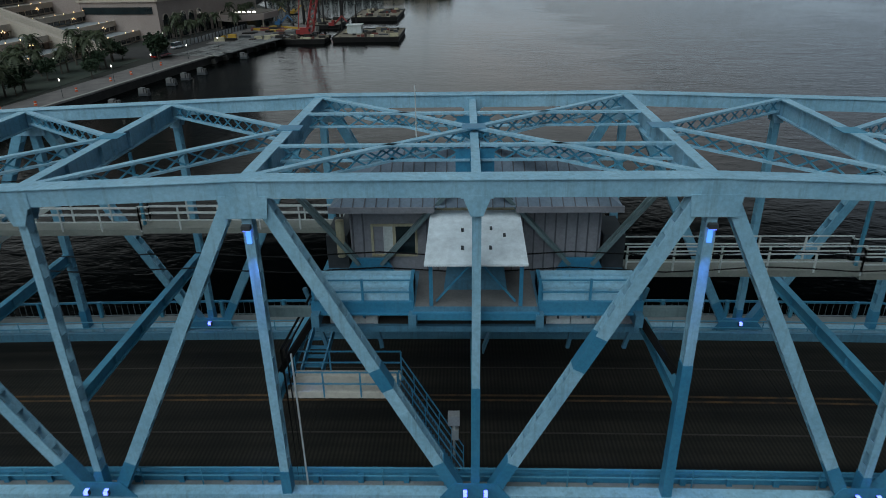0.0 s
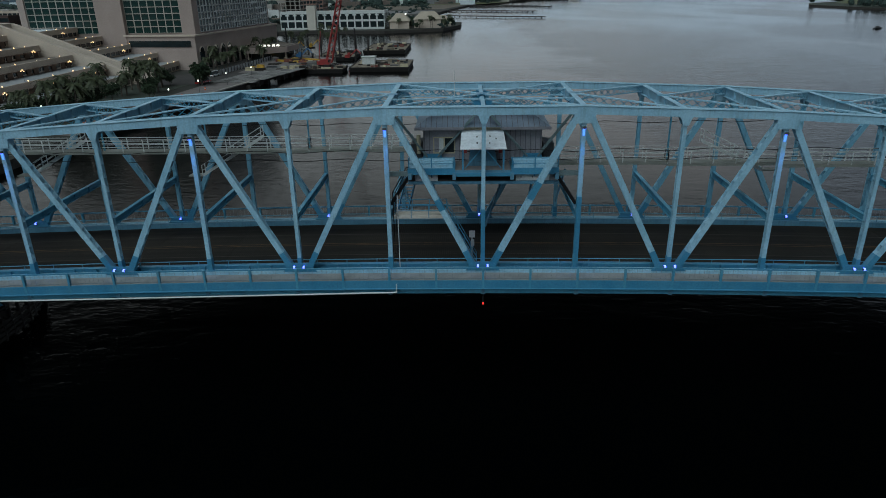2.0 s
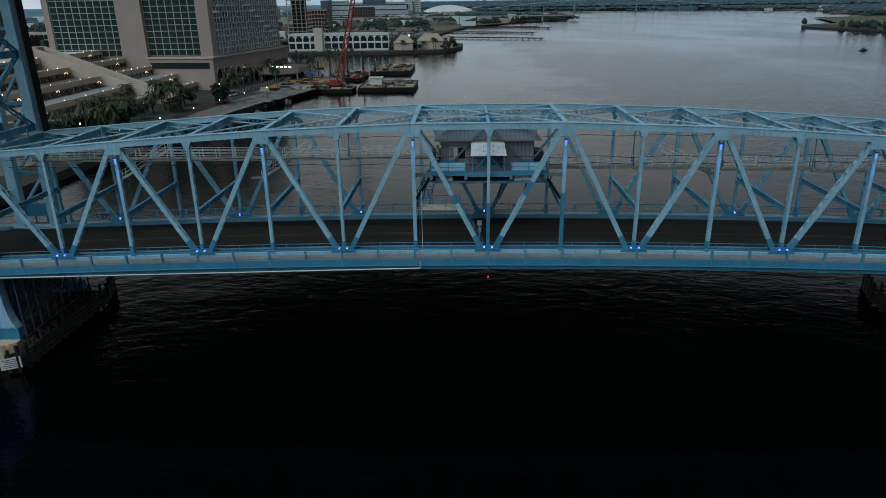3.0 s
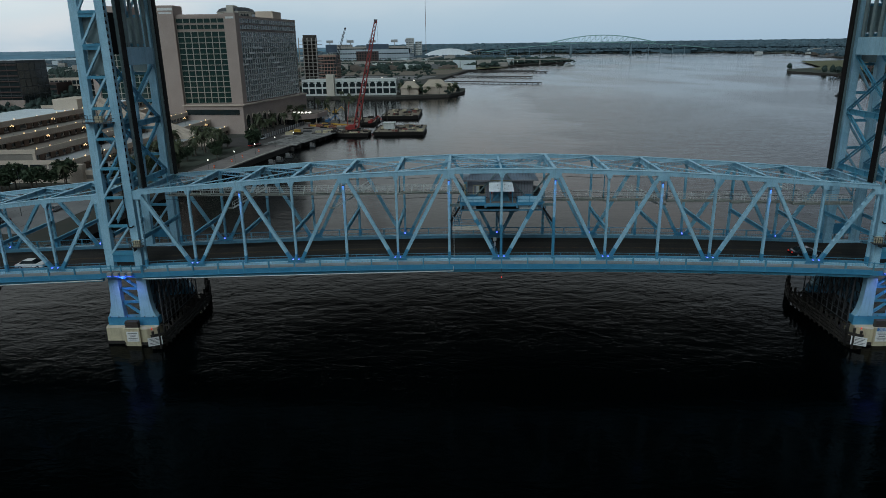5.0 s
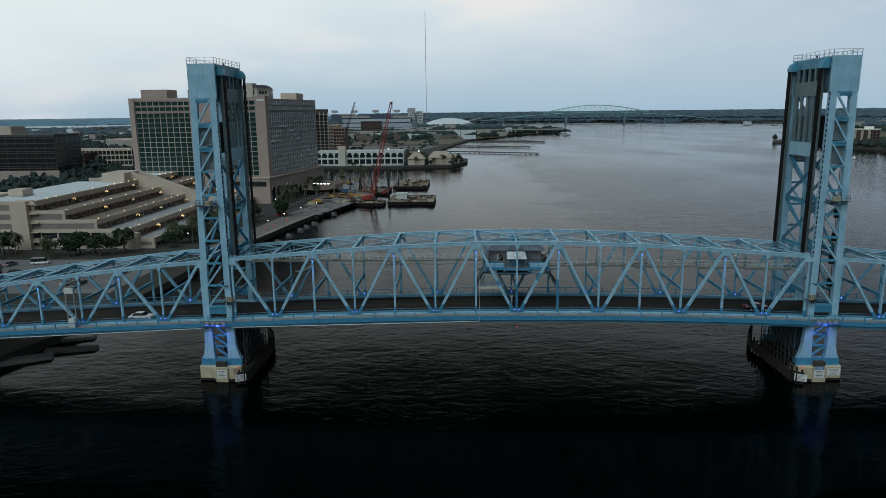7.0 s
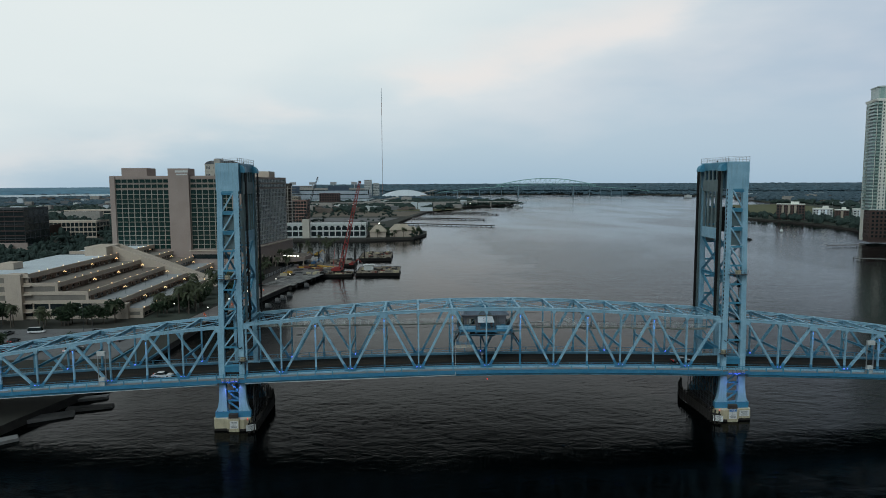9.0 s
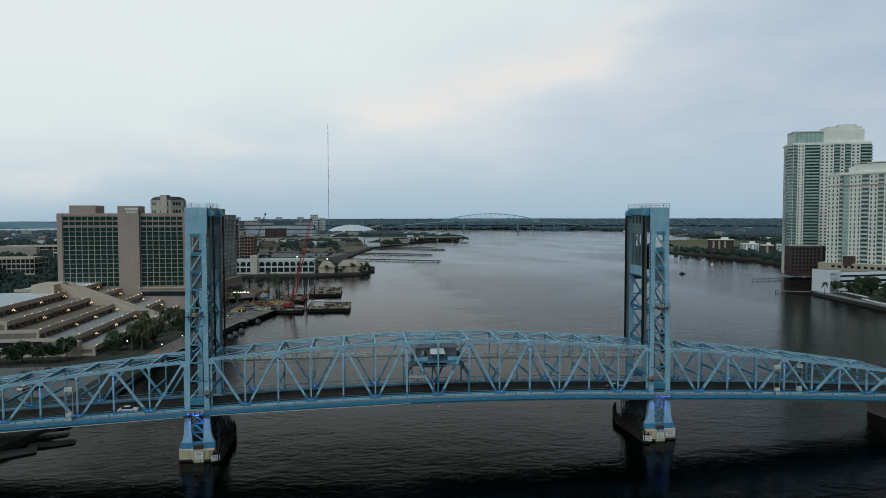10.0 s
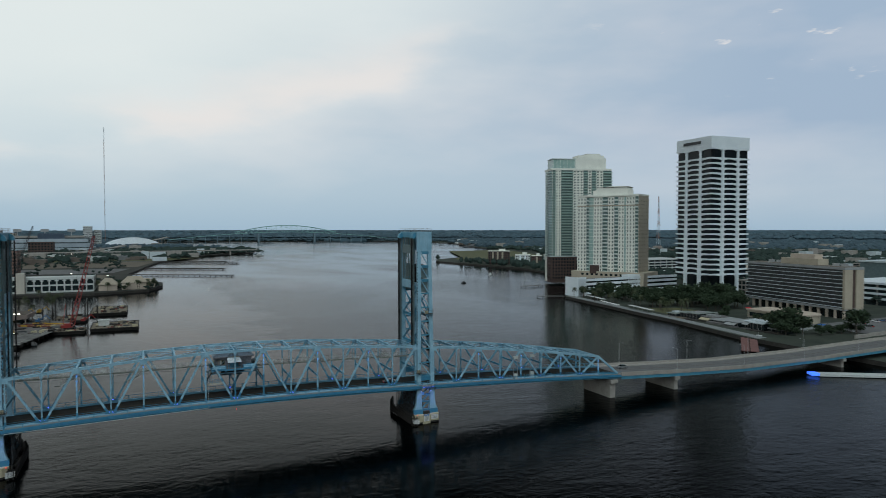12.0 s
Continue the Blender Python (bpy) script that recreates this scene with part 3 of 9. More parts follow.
def lamp_pair(x, y, z, parent, side):
    """Two small blue floodlights on a bottom joint."""
    for dx in ((-0.42, 0.42) if y < 5 else (0.0,)):
        g = Shape().box(x + dx - 0.1, y - 0.1, z, x + dx + 0.1, y + 0.1, z + 0.08).beam((x + dx, y, z + 0.08), (x + dx, y, z + 0.24), 0.18, 0.16)
        lamp = part("floodlight", g, IRON, parent, "small blue floodlight")
        part("lens", Shape().box(x + dx - 0.08, y + side * 0.09, z + 0.08, x + dx + 0.08, y + side * 0.13, z + 0.24).box(x + dx - 0.08, y - 0.08, z + 0.24, x + dx + 0.08, y + 0.08, z + 0.27), LED, lamp)


def truss_member_set(span, nodes, y, tops, bottoms, high, has_light, near):
    """One truss: chords, posts, diagonals, joint plates and lamps. high(i): whether joint i carries diagonals at the top."""
    for i in range(len(nodes) - 1):
        a, b = (nodes[i], y, tops[i] - 0.33), (nodes[i + 1], y, tops[i + 1] - 0.33)
        c = Shape().beam(a, b, 0.7, 0.6)
        # cover plates and a joint line
        c.beam(Vector(a) + Vector((0, 0, 0.335)), Vector(b) + Vector((0, 0, 0.335)), 0.84, 0.03)
        c.box(nodes[i] - 0.55, y - 0.385, tops[i] - 0.66, nodes[i] + 0.55, y + 0.385, tops[i] - 0.05)
        part("top_chord", c, CHALK, span)
        part("bottom_chord", Shape().beam((nodes[i], y, bottoms[i] - 0.35), (nodes[i + 1], y, bottoms[i + 1] - 0.35), 0.55, 0.7), CHALK, span)
    for i, x in enumerate(nodes):
        if i in (0, len(nodes) - 1) and not high(i):
            continue
        w = 0.36 if high(i) else 0.32
        t, b = tops[i] - 0.6, bottoms[i] - 0.3
        # Far posts and diagonals take a deeper blue that puts in shade.
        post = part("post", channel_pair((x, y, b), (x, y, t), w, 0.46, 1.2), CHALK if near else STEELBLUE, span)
        part("post_foot", Shape().box(x - w / 2 - 0.02, y - 0.25, b, x + w / 2 + 0.02, y + 0.25, b + 1.5), FRESH, post, "fresh darker blue paint")
        wide = high(i)
        if near and abs(x - P / 2) < P / 2 + 0.1:
            part("repainted_sleeve", Shape().box(x - w / 2 - 0.015, y - 0.245, b + 1.4, x + w / 2 + 0.015, y + 0.245, b + (t - b) * (0.42 if x < 1 else 0.5)), FRESH, post, "fresh darker blue paint")
        for g in gusset(x, tops[i] - 0.55, 1.75 if wide else 1.0, 1.55 if wide else 0.42, 0.8 if wide else 0.75, y):
            part("joint_plate", g, CHALK, span)
        if not wide:
            part("foot_plate", Shape().plate([(x - 1.5, b + 0.2), (x + 1.5, b + 0.2), (x + 0.9, b + 1.0), (x - 0.9, b + 1.0)], y - 0.33, y - 0.29), FRESH, span)
        if wide:
            for j in (i - 1, i + 1):
                if 0 <= j < len(nodes):
                    s = 1 if nodes[j] > x else -1
                    a, c = Vector((x + s * 0.5, y, t - 0.1)), Vector((nodes[j] - s * 0.72, y, bottoms[j] + 0.1))
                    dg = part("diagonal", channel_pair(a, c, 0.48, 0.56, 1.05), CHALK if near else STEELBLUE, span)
                    q = c.lerp(a, 0.12)
                    part("repainted_end", Shape().beam(c, q, 0.57, 0.5, (1, 0, 0)), FRESH, dg, "fresh darker blue paint")
                    if near and abs(c.x) < 2:
                        part("repainted_band", Shape().beam(c.lerp(a, 0.40 if s > 0 else 0.47), c.lerp(a, 0.47 if s > 0 else 0.58), 0.575, 0.5, (1, 0, 0)), FRESH, dg, "fresh darker blue paint")
            if has_light(i):
                g = Shape().box(x - 0.15, y - 0.5, t - 1.16, x + 0.15, y - 0.26, t - 1.0)
                lamp = part("downlight", g, IRON, span, "narrow blue downlight")
                part("lens", Shape().box(x - 0.11, y - 0.46, t - 1.19, x + 0.11, y - 0.3, t - 1.16), LED, lamp)
                # a glowing strip, no lamp itself, puts the downlight's wash on the post
                part("led_strip", Shape().box(x - 0.09, y - 0.262, t - 1.75, x + 0.09, y - 0.25, t - 1.18), WASHGLOW, span, "glowing strip that puts in the lamp's blue wash")
                spot = bpy.data.lights.new("post_wash", "SPOT")
                spot.energy, spot.color, spot.spot_size, spot.spot_blend, spot.shadow_soft_size = 560, (0.07, 0.28, 1.0), radians(30), 0.7, 0.06
                new("post_wash_lamp", spot).matrix_world = look((x, y - 0.8, t - 0.9), (x, y - 0.25, t - 5.2))


def wash_glow_material():
    m = bpy.data.materials.new("blue_wash_glow")
    m.use_nodes = True
    b = m.node_tree.nodes["Principled BSDF"]
    b.inputs["Base Color"].default_value = (0.2, 0.4, 0.7, 1)
    b.inputs["Emission Color"].default_value = (0.10, 0.34, 1.0, 1)
    b.inputs["Emission Strength"].default_value = 1.2
    return m


WASHGLOW = wash_glow_material()

lift_span = thing("lift_span", "pale blue steel truss lift span with blue lamps", "bridge span", (0, W / 2, 12))
KS = list(range(-7, 8))
NODES = [P * k for k in KS]
TOPZ = [top_z(k) for k in KS]
BOTZ = [deck_z(x) + 0.35 for x in NODES]
for y in (0.0, W):
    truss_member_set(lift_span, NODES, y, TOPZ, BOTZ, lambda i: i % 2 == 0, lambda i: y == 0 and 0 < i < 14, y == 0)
    for i, k in enumerate(KS):
        if k % 2 == 0:
            lamp_pair(NODES[i], y - 0.62 if y == 0 else y - 0.55, BOTZ[i] + 0.3, lift_span, -1)

# top bracing: struts across, latticed braces from each strut's middle to the ends of the next
for i, k in enumerate(KS):
    z = TOPZ[i] - 0.48
    part("cross_strut", flange_beam((NODES[i], 0.36, z), (NODES[i], W - 0.36, z), 0.5 if k == 0 else 0.85, 0.34 if k == 0 else 0.46), CHALK, lift_span)
    if k:
        s = 1 if k > 0 else -1
        inner = (NODES[i - s], W / 2, TOPZ[i - s] - 0.36)
        for y in (0.45, W - 0.45):
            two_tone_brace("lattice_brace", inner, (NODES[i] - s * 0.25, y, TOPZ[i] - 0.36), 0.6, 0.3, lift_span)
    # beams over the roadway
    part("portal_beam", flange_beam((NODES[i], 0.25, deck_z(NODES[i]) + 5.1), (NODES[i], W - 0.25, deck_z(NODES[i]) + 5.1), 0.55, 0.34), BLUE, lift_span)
    part("joint_plate", Shape().box(NODES[i] - 0.5, W / 2 - 0.45, TOPZ[i] - 0.03, NODES[i] + 0.5, W / 2 + 0.45, TOPZ[i] + 0.0), FRESH if abs(k) < 2 else BLUE, lift_span)
for y in (W * 0.3, W * 0.7):
    for a, b in ((-P, 0.0), (0.0, P)):
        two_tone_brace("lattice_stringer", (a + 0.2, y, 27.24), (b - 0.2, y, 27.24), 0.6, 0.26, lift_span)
    for x in (-0.42, 0.42):
        part("joint_plate", Shape().plate([(x - 0.35, 26.2), (x + 0.35, 26.2), (x + 0.35, 27.4), (x - 0.35, 27.4)], y - 0.03, y + 0.03), FRESH, lift_span)


def deck_run(owner, x0, x1, n, name="deck", walls=True):
    """Roadway slab, kerb beams, footways, rails and fascia along one span, bay by bay."""
    lean = lambda x: deck_z(x)
    for i in range(n):
        a, b = x0 + (x1 - x0) * i / n, x0 + (x1 - x0) * (i + 1) / n
        za, zb = lean(a), lean(b)

        def strip(y0, y1, d0, d1, inset=0.0):
            return Shape().hexa([(a + inset, y0, za + d0), (b - inset, y0, zb + d0), (b - inset, y1, zb + d0), (a + inset, y1, za + d0),
                                 (a + inset, y0, za + d1), (b - inset, y0, zb + d1), (b - inset, y1, zb + d1), (a + inset, y1, za + d1)])

        part("road_panel", strip(1.15, W - 1.15, -0.35, 0.0, 0.01), GRATING, owner)
        for s, yy in ((-1, 0.0), (1, W)):
            # kerb beam inside the truss, with its blocks
            k = strip(yy - s * 1.15, yy - s * 0.9, -0.3, 0.5)
            m = max(1, round((b - a) / 2.0))
            for j in range(m):
                t = (j + 0.5) / m
                x, z = a + (b - a) * t, za + (zb - za) * t
                k.box(x - 0.12, yy - s * 0.9, z - 0.2, x + 0.12, yy - s * 0.72, z + 0.42)
            # the far kerb takes the shade-darkened blue
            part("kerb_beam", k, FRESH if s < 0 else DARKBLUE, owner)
            part("footway", strip(yy - s * 0.85, yy + s * 1.75, -0.12, 0.04), FOOTWAY, owner)
            # inner pipe rail
            r = Shape()
            for h in (0.55, 1.0):
                r.tube((a, yy - s * 0.62, za + h), (b, yy - s * 0.62, zb + h), 0.035, n=6)
            for j in range(3):
                t = (j + 0.5) / 3
                x, z = a + (b - a) * t, za + (zb - za) * t
                r.tube((x, yy - s * 0.62, z), (x, yy - s * 0.62, z + 1.0), 0.03, n=6)
            part("pipe_rail", r, BLUE, owner)
            # outer railing: posts, rails and thin uprights
            o = Shape()
            yo = yy + s * 1.68
            o.beam((a, yo, za + 0.14), (b, yo, zb + 0.14), 0.05, 0.05)
            m = round((b - a) / 0.4)
            for j in range(m):
                t = (j + 0.5) / m
                x, z = a + (b - a) * t, za + (zb - za) * t
                o.box(x - 0.008, yo - 0.008, z + 0.14, x + 0.008, yo + 0.008, z + 1.0)
            rail = part("railing", o, MESHGREY, owner, "thin grey uprights")
            part("top_rail", Shape().beam((a, yo, za + 1.08), (b, yo, zb + 1.08), 0.1, 0.12), FRESH, rail, "darker blue top rail")
            for t in (0.0, 0.5):
                x, z = a + (b - a) * t, za + (zb - za) * t
                part("rail_post", Shape().box(x - 0.09, yo - 0.16, z - 0.75, x + 0.09, yo - 0.03, z + 1.14).box(x - 0.09, yo + 0.03, z + 0.0, x + 0.09, yo + 0.09, z + 1.14), BLUE, rail)
            f = strip(yy + s * 1.75, yy + s * 1.82, -0.72, 0.0)
            f.join(strip(yy + s * 1.62, yy + s * 1.95, -0.78, -0.72))
            part("fascia", f, FRESH, owner)
            part("floor_girder", strip(yy + s * 0.9, yy + s * 1.5, -1.35, -0.9), BLUE, owner)
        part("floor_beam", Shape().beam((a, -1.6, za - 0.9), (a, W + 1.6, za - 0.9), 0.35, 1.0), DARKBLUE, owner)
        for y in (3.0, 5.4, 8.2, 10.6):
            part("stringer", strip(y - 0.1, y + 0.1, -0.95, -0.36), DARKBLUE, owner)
    # lane lines lie on the panels
    for y, w, m in ((W / 2 - 0.2, 0.16, YELLOW), (W / 2 + 0.2, 0.16, YELLOW), (4.1, 0.1, LINE), (W - 4.1, 0.1, LINE)):
        g = Shape()
        for i in range(n):
            a, b = x0 + (x1 - x0) * i / n, x0 + (x1 - x0) * (i + 1) / n
            g.poly([(a, y - w / 2, lean(a) + 0.006), (b, y - w / 2, lean(b) + 0.006), (b, y + w / 2, lean(b) + 0.006), (a, y + w / 2, lean(a) + 0.006)])
        part("lane_line", g, m, owner)


deck_run(lift_span, -7 * P, 7 * P, 14)
# white conduit below the fascia on one half, and the red navigation lamp at mid-span
part("conduit", Shape().tube((-7 * P, -2.1, deck_z(55) - 1.0), (-P + 0.6, -2.1, deck_z(0) - 1.0), 0.07, n=6).tube((-P + 0.6, -2.1, 12.3), (-P + 0.6, -2.1, 13.1), 0.05, n=6), WHITE, lift_span, "white conduit")
nav = part("lamp_hanger", Shape().tube((0, -1.95, 12.6), (0, -1.95, 11.3), 0.03, n=6), IRON, lift_span)
part("navigation_lamp", Shape().tube((0, -1.95, 11.3), (0, -1.95, 11.12), 0.07, n=8), REDLAMP, nav, "red navigation lamp")


def side_span(s):
    """A fixed truss span beside a tower; s is its side along x."""
    xs = [s * (61.9 + 8.23 * j) for j in range(0, 9)]
    tz = [24.1, 23.45, 22.55, 21.65, 20.65, 19.55, 18.35, 17.1, 15.9]
    span = thing("side_span", "pale blue steel truss side span", "bridge span", (s * 98, W / 2, 8), "fixed side spans")
    bz = [deck_z(x) + 0.35 for x in xs]
    for y in (0.0, W):
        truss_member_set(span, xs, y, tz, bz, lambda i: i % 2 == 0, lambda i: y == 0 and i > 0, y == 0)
        end = (s * 136.6, y, deck_z(136.6) + 0.2)
        part("end_post", Shape().beam((xs[-1], y, tz[-1] - 0.35), end, 0.65, 0.6, (0, 1, 0)), CHALK, span)
        part("bottom_chord", Shape().beam((xs[-1], y, bz[-1] - 0.35), (end[0], y, end[2] - 0.15), 0.55, 0.7), BLUE, span)
        for i in (1, 3, 5, 7):
            lamp_pair(xs[i], y - 0.62 if y == 0 else y - 0.55, bz[i] + 0.3, span, -1)
    for i, x in enumerate(xs):
        part("cross_strut", flange_beam((x, 0.36, tz[i] - 0.48), (x, W - 0.36, tz[i] - 0.48), 0.8, 0.44), CHALK, span)
        if i:
            for y in (0.45, W - 0.45):
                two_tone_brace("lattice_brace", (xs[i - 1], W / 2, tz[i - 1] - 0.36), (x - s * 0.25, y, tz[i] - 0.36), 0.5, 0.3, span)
        if tz[i] - deck_z(x) > 7:
            part("portal_beam", flange_beam((x, 0.25, deck_z(x) + 5.0), (x, W - 0.25, deck_z(x) + 5.0), 0.5, 0.34), BLUE, span)
    x0, x1 = sorted((s * 62.3, s * 137.0))
    deck_run(span, x0, x1, 9)
    # white conduit along the fascia
    if s < 0:
        part("conduit", Shape().tube((s * 62, -2.1, deck_z(62) - 0.95), (s * 137, -2.1, deck_z(137) - 0.95), 0.07, n=6), WHITE, span, "white conduit")
    return span


side_span(-1)
side_span(1)

# ---- lift towers ----
def tower(s):
    """A lift tower between a side span and the lift span; s is its side along x. Built for +x and mirrored."""
    X = lambda x: s * x
    tw = thing("lift_tower", "tall pale blue steel lift tower with dark counterweight ropes", "bridge tower", (X(59), W / 2, 2.7), "lift towers")

    def bx(x0, y0, z0, x1, y1, z1):
        return Shape().box(X(x0), y0, z0, X(x1), y1, z1)

    Y0, Y1 = -0.55, W + 0.55
    for y in (0.0, W):
        f = -1 if y == 0 else 1
        # inner column straight, outer column raked
        part("leg", Shape().box(X(56.15), y - 0.5, 11.2, X(57.35), y + 0.5, 55.2), CHALK, tw)
        leg = Shape().hexa([(p[0], p[1], p[2]) for p in (
            (X(60.75 if s > 0 else 61.95), y - 0.5, 11.2), (X(61.95 if s > 0 else 60.75), y - 0.5, 11.2), (X(61.95 if s > 0 else 60.75), y + 0.5, 11.2), (X(60.75 if s > 0 else 61.95), y + 0.5, 11.2),
            (X(59.75 if s > 0 else 60.95), y - 0.5, 55.2), (X(60.95 if s > 0 else 59.75), y - 0.5, 55.2), (X(60.95 if s > 0 else 59.75), y + 0.5, 55.2), (X(59.75 if s > 0 else 60.95), y + 0.5, 55.2))])
        part("leg", leg, CHALK, tw)
        # black boxes that put in the dark of the notches down the inner edge
        holes = Shape()
        z = 25.0
        while z < 58:
            holes.box(X(56.11), y + f * 0.12, z, X(56.15), y + f * 0.46, z + 0.5)
            z += 0.95
        tagged(part("notched_edge", holes, BLACK, tw), kind="stuff")
        # cells of zigzag bracing between the two columns
        levels = [14.8 + 4.45 * i for i in range(10)]
        for i, z in enumerate(levels):
            o = 60.75 - (z - 11.2) / 44.0
            yy = y + f * 0.42
            part("strut", Shape().beam((X(57.35), yy, z), (X(o), yy, z), 0.3, 0.42), BLUE, tw)
            if i < 9:
                o2 = 60.75 - (z + 4.45 - 11.2) / 44.0
                a, b = (o, z + 0.1), (57.35, z + 4.3)
                part("zigzag_brace", Shape().beam((X(a[0]), yy, a[1]), (X(b[0]), yy, b[1]), 0.3, 0.36, (0, 1, 0)), CHALK, tw)
            # Set-back plates take the dull tone for shade between the columns.
            if i in (6, 7):
                yp = y - f * 0.3
                part("web_plate", bx(57.35, yp - 0.04, z + 0.3, 59.8, yp + 0.04, z + 4.2), DULL, tw)
                part("web_plate", bx(57.35, yy - 0.05, z + 3.75, 59.9, yy + 0.02, z + 4.3), BLUE, tw)
        part("base_plate", bx(57.3, y + f * 0.1, 13.4, 60.8, y + f * 0.46, 15.2), FRESH, tw)
        part("frame_head", bx(57.3, y + f * 0.3, 54.2, 60.0, y + f * 0.52, 54.9), FRESH, tw)
    # head of the tower
    head = bx(55.95, Y0, 55.0, 61.05, Y0 + 0.5, 61.3).join(bx(55.95, Y1 - 0.5, 55.0, 61.05, Y1, 61.3)).join(bx(60.6, Y0 + 0.5, 55.0, 61.05, Y1 - 0.5, 61.3))
    head.join(bx(55.95, Y0 + 0.5, 61.05, 60.6, Y1 - 0.5, 61.3))
    for z in (57.2, 59.3):
        head.join(bx(55.9, Y0 - 0.03, z, 61.1, Y0, z + 0.05))
    head.join(bx(58.4, Y0 - 0.03, 55.0, 58.46, Y0, 61.3))
    part("tower_head", head, CHALK, tw)
    # Inner-face panels and guides are dulled to put in their slight shade.
    for y0, z0, y1, z1 in ((0.2, 59.4, W - 0.2, 61.1), (2.6, 54.3, W - 1.2, 57.0), (2.6, 43.0, W - 1.2, 45.6)):
        part("front_panel", bx(55.9, y0, z0, 56.2, y1, z1), BLUE if z0 > 59 else (DULL if z0 > 50 else CHALK), tw)
    for i in range(5):
        y = 3.0 + i * 2.15
        part("mullion", bx(55.92, y - 0.3, 57.0, 56.2, y + 0.3, 59.4), DULL, tw)
        part("counterweight_guide", bx(55.95, y - 0.33, 45.6, 56.25, y + 0.33, 54.3), DULL, tw)
    part("counterweight", bx(58.4, 3.6, 44.6, 60.0, 8.6, 50.6), BLACK, tw, "dark counterweight block")
    # rounded sheave hoods at the corners of the head
    for y in (1.3, W - 0.7):
        hood = [(56.0, 59.2)] + [(56.0 - 1.3 * math.sin(math.pi / 2 * i / 8), 59.4 + 1.5 * math.cos(math.pi / 2 * i / 8)) for i in range(9)] + [(54.7, 59.2)]
        hood = [(X(px), pz) for px, pz in hood]
        g = Shape().plate(hood if s < 0 else hood[::-1], y - 0.8, y + 0.8)
        part("sheave_hood", g, BLUE, tw)
        # The band's black takes in grease and the shadow of its opening.
        ropes = Shape()
        for j in range(6):
            ropes.box(X(54.75), y - 0.6 + j * 0.19, 24.9, X(54.95), y - 0.6 + j * 0.19 + 0.165, 59.6)
        part("lift_rope", ropes, BLACK, tw, "wire ropes, grease and opening shadow in one black")
        part("rope_guide", bx(55.75, y + 0.8, 24.0, 56.15, y + 1.5, 59.3), DULL, tw)
    # crossed bracing between the near and far legs, on both faces
    for xx in (56.5, 60.6):
        for z0, z1 in ((25.4, 34.2), (34.2, 43.0)):
            for a, b in (((0.4, z0), (W - 0.4, z1)), ((W - 0.4, z0), (0.4, z1))):
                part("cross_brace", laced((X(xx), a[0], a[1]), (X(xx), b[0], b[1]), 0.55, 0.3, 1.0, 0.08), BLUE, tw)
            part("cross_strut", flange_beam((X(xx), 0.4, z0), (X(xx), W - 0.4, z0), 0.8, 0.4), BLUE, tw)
    # rail round the roof
    g = Shape()
    for y0, y1, x0, x1 in ((Y0, Y0, 56, 61), (Y1, Y1, 56, 61), (Y0, Y1, 56, 56), (Y0, Y1, 61, 61)):
        for h in (0.55, 1.1):
            g.beam((X(x0), y0, 61.3 + h), (X(x1), y1, 61.3 + h), 0.05, 0.05)
        m = max(2, round(math.hypot(x1 - x0, y1 - y0) / 1.6))
        for i in range(m + 1):
            t = i / m
            x, y = x0 + (x1 - x0) * t, y0 + (y1 - y0) * t
            g.box(X(x) - 0.035, y - 0.035, 61.3, X(x) + 0.035, y + 0.035, 62.4)
    part("roof_rail", g, SILVER, tw)
    part("beacon", Shape().tube((X(56.4), 6.0, 61.3), (X(56.4), 6.0, 61.75), 0.16, n=8), BLACK, tw)
    # cage landing on the near face, and a working platform near the deck
    for z, x0, x1 in ((35.0, 57.0, 61.2), (16.0, 55.4, 57.2)):
        part("landing", bx(x0, -1.6, z, x1, -0.5, z + 0.12), IRON, tw, "grey caged landing")
        for h in (0.6, 1.1):
            part("landing_rail", bx(x0, -1.6, z + h, x1, -1.55, z + h + 0.05).join(bx(x0, -1.55, z + h, x0 + 0.05, -0.5, z + h + 0.05)).join(bx(x1 - 0.05, -1.55, z + h, x1, -0.5, z + h + 0.05)), IRON, tw)
        for i in range(6):
            x = x0 + (x1 - x0 - 0.06) * i / 5
            part("rail_post", bx(x, -1.66, z, x + 0.06, -1.61, z + 1.15), IRON, tw)
        part("bracket", bx(x0 + 1.2, -1.5, z - 0.6, x0 + 1.3, -0.5, z), IRON, tw)
        part("motor_box", bx((x0 + x1) / 2 - 0.5, -1.2, z + 0.12, (x0 + x1) / 2 + 0.5, -0.6, z + 1.0), TAN, tw)
    ladder = Shape()
    for x in (60.0, 60.4):
        ladder.beam((X(x + 0.45), 0.45, 15.2), (X(x - 0.3), 0.45, 46), 0.08, 0.08)
    for i in range(60):
        x = 60.45 - 0.75 * i / 60
        ladder.box(X(x), 0.41, 15.3 + i * 0.5, X(x + 0.4), 0.47, 15.36 + i * 0.5)
    part("ladder", ladder, BLACK, tw)
    for i in range(4):
        z = 18.4 + i * 4.45
        part("ladder_cage", bx(59.7, 0.1, z, 60.5, 0.7, z + 1.6), BLACK, tw)
    part("conduit", rope([(X(57.45), -0.62, 36), (X(57.45), -0.62, 19.6), (X(57.3), -0.62, 19.1), (X(56.9), -0.62, 19.0), (X(56.5), -0.62, 19.3)], 0.09), BLACK, tw)
    part("balcony", bx(55.7, -1.8, 11.75, 62.25, -0.62, 11.9), DARKBLUE, tw)
    for i in range(4):
        x = 57.5 + i * 1.05
        lamp = part("floodlight", bx(x - 0.35, -2.5, 11.75, x + 0.35, -2.05, 12.25), SILVER, tw, "silver floodlight over the pier")
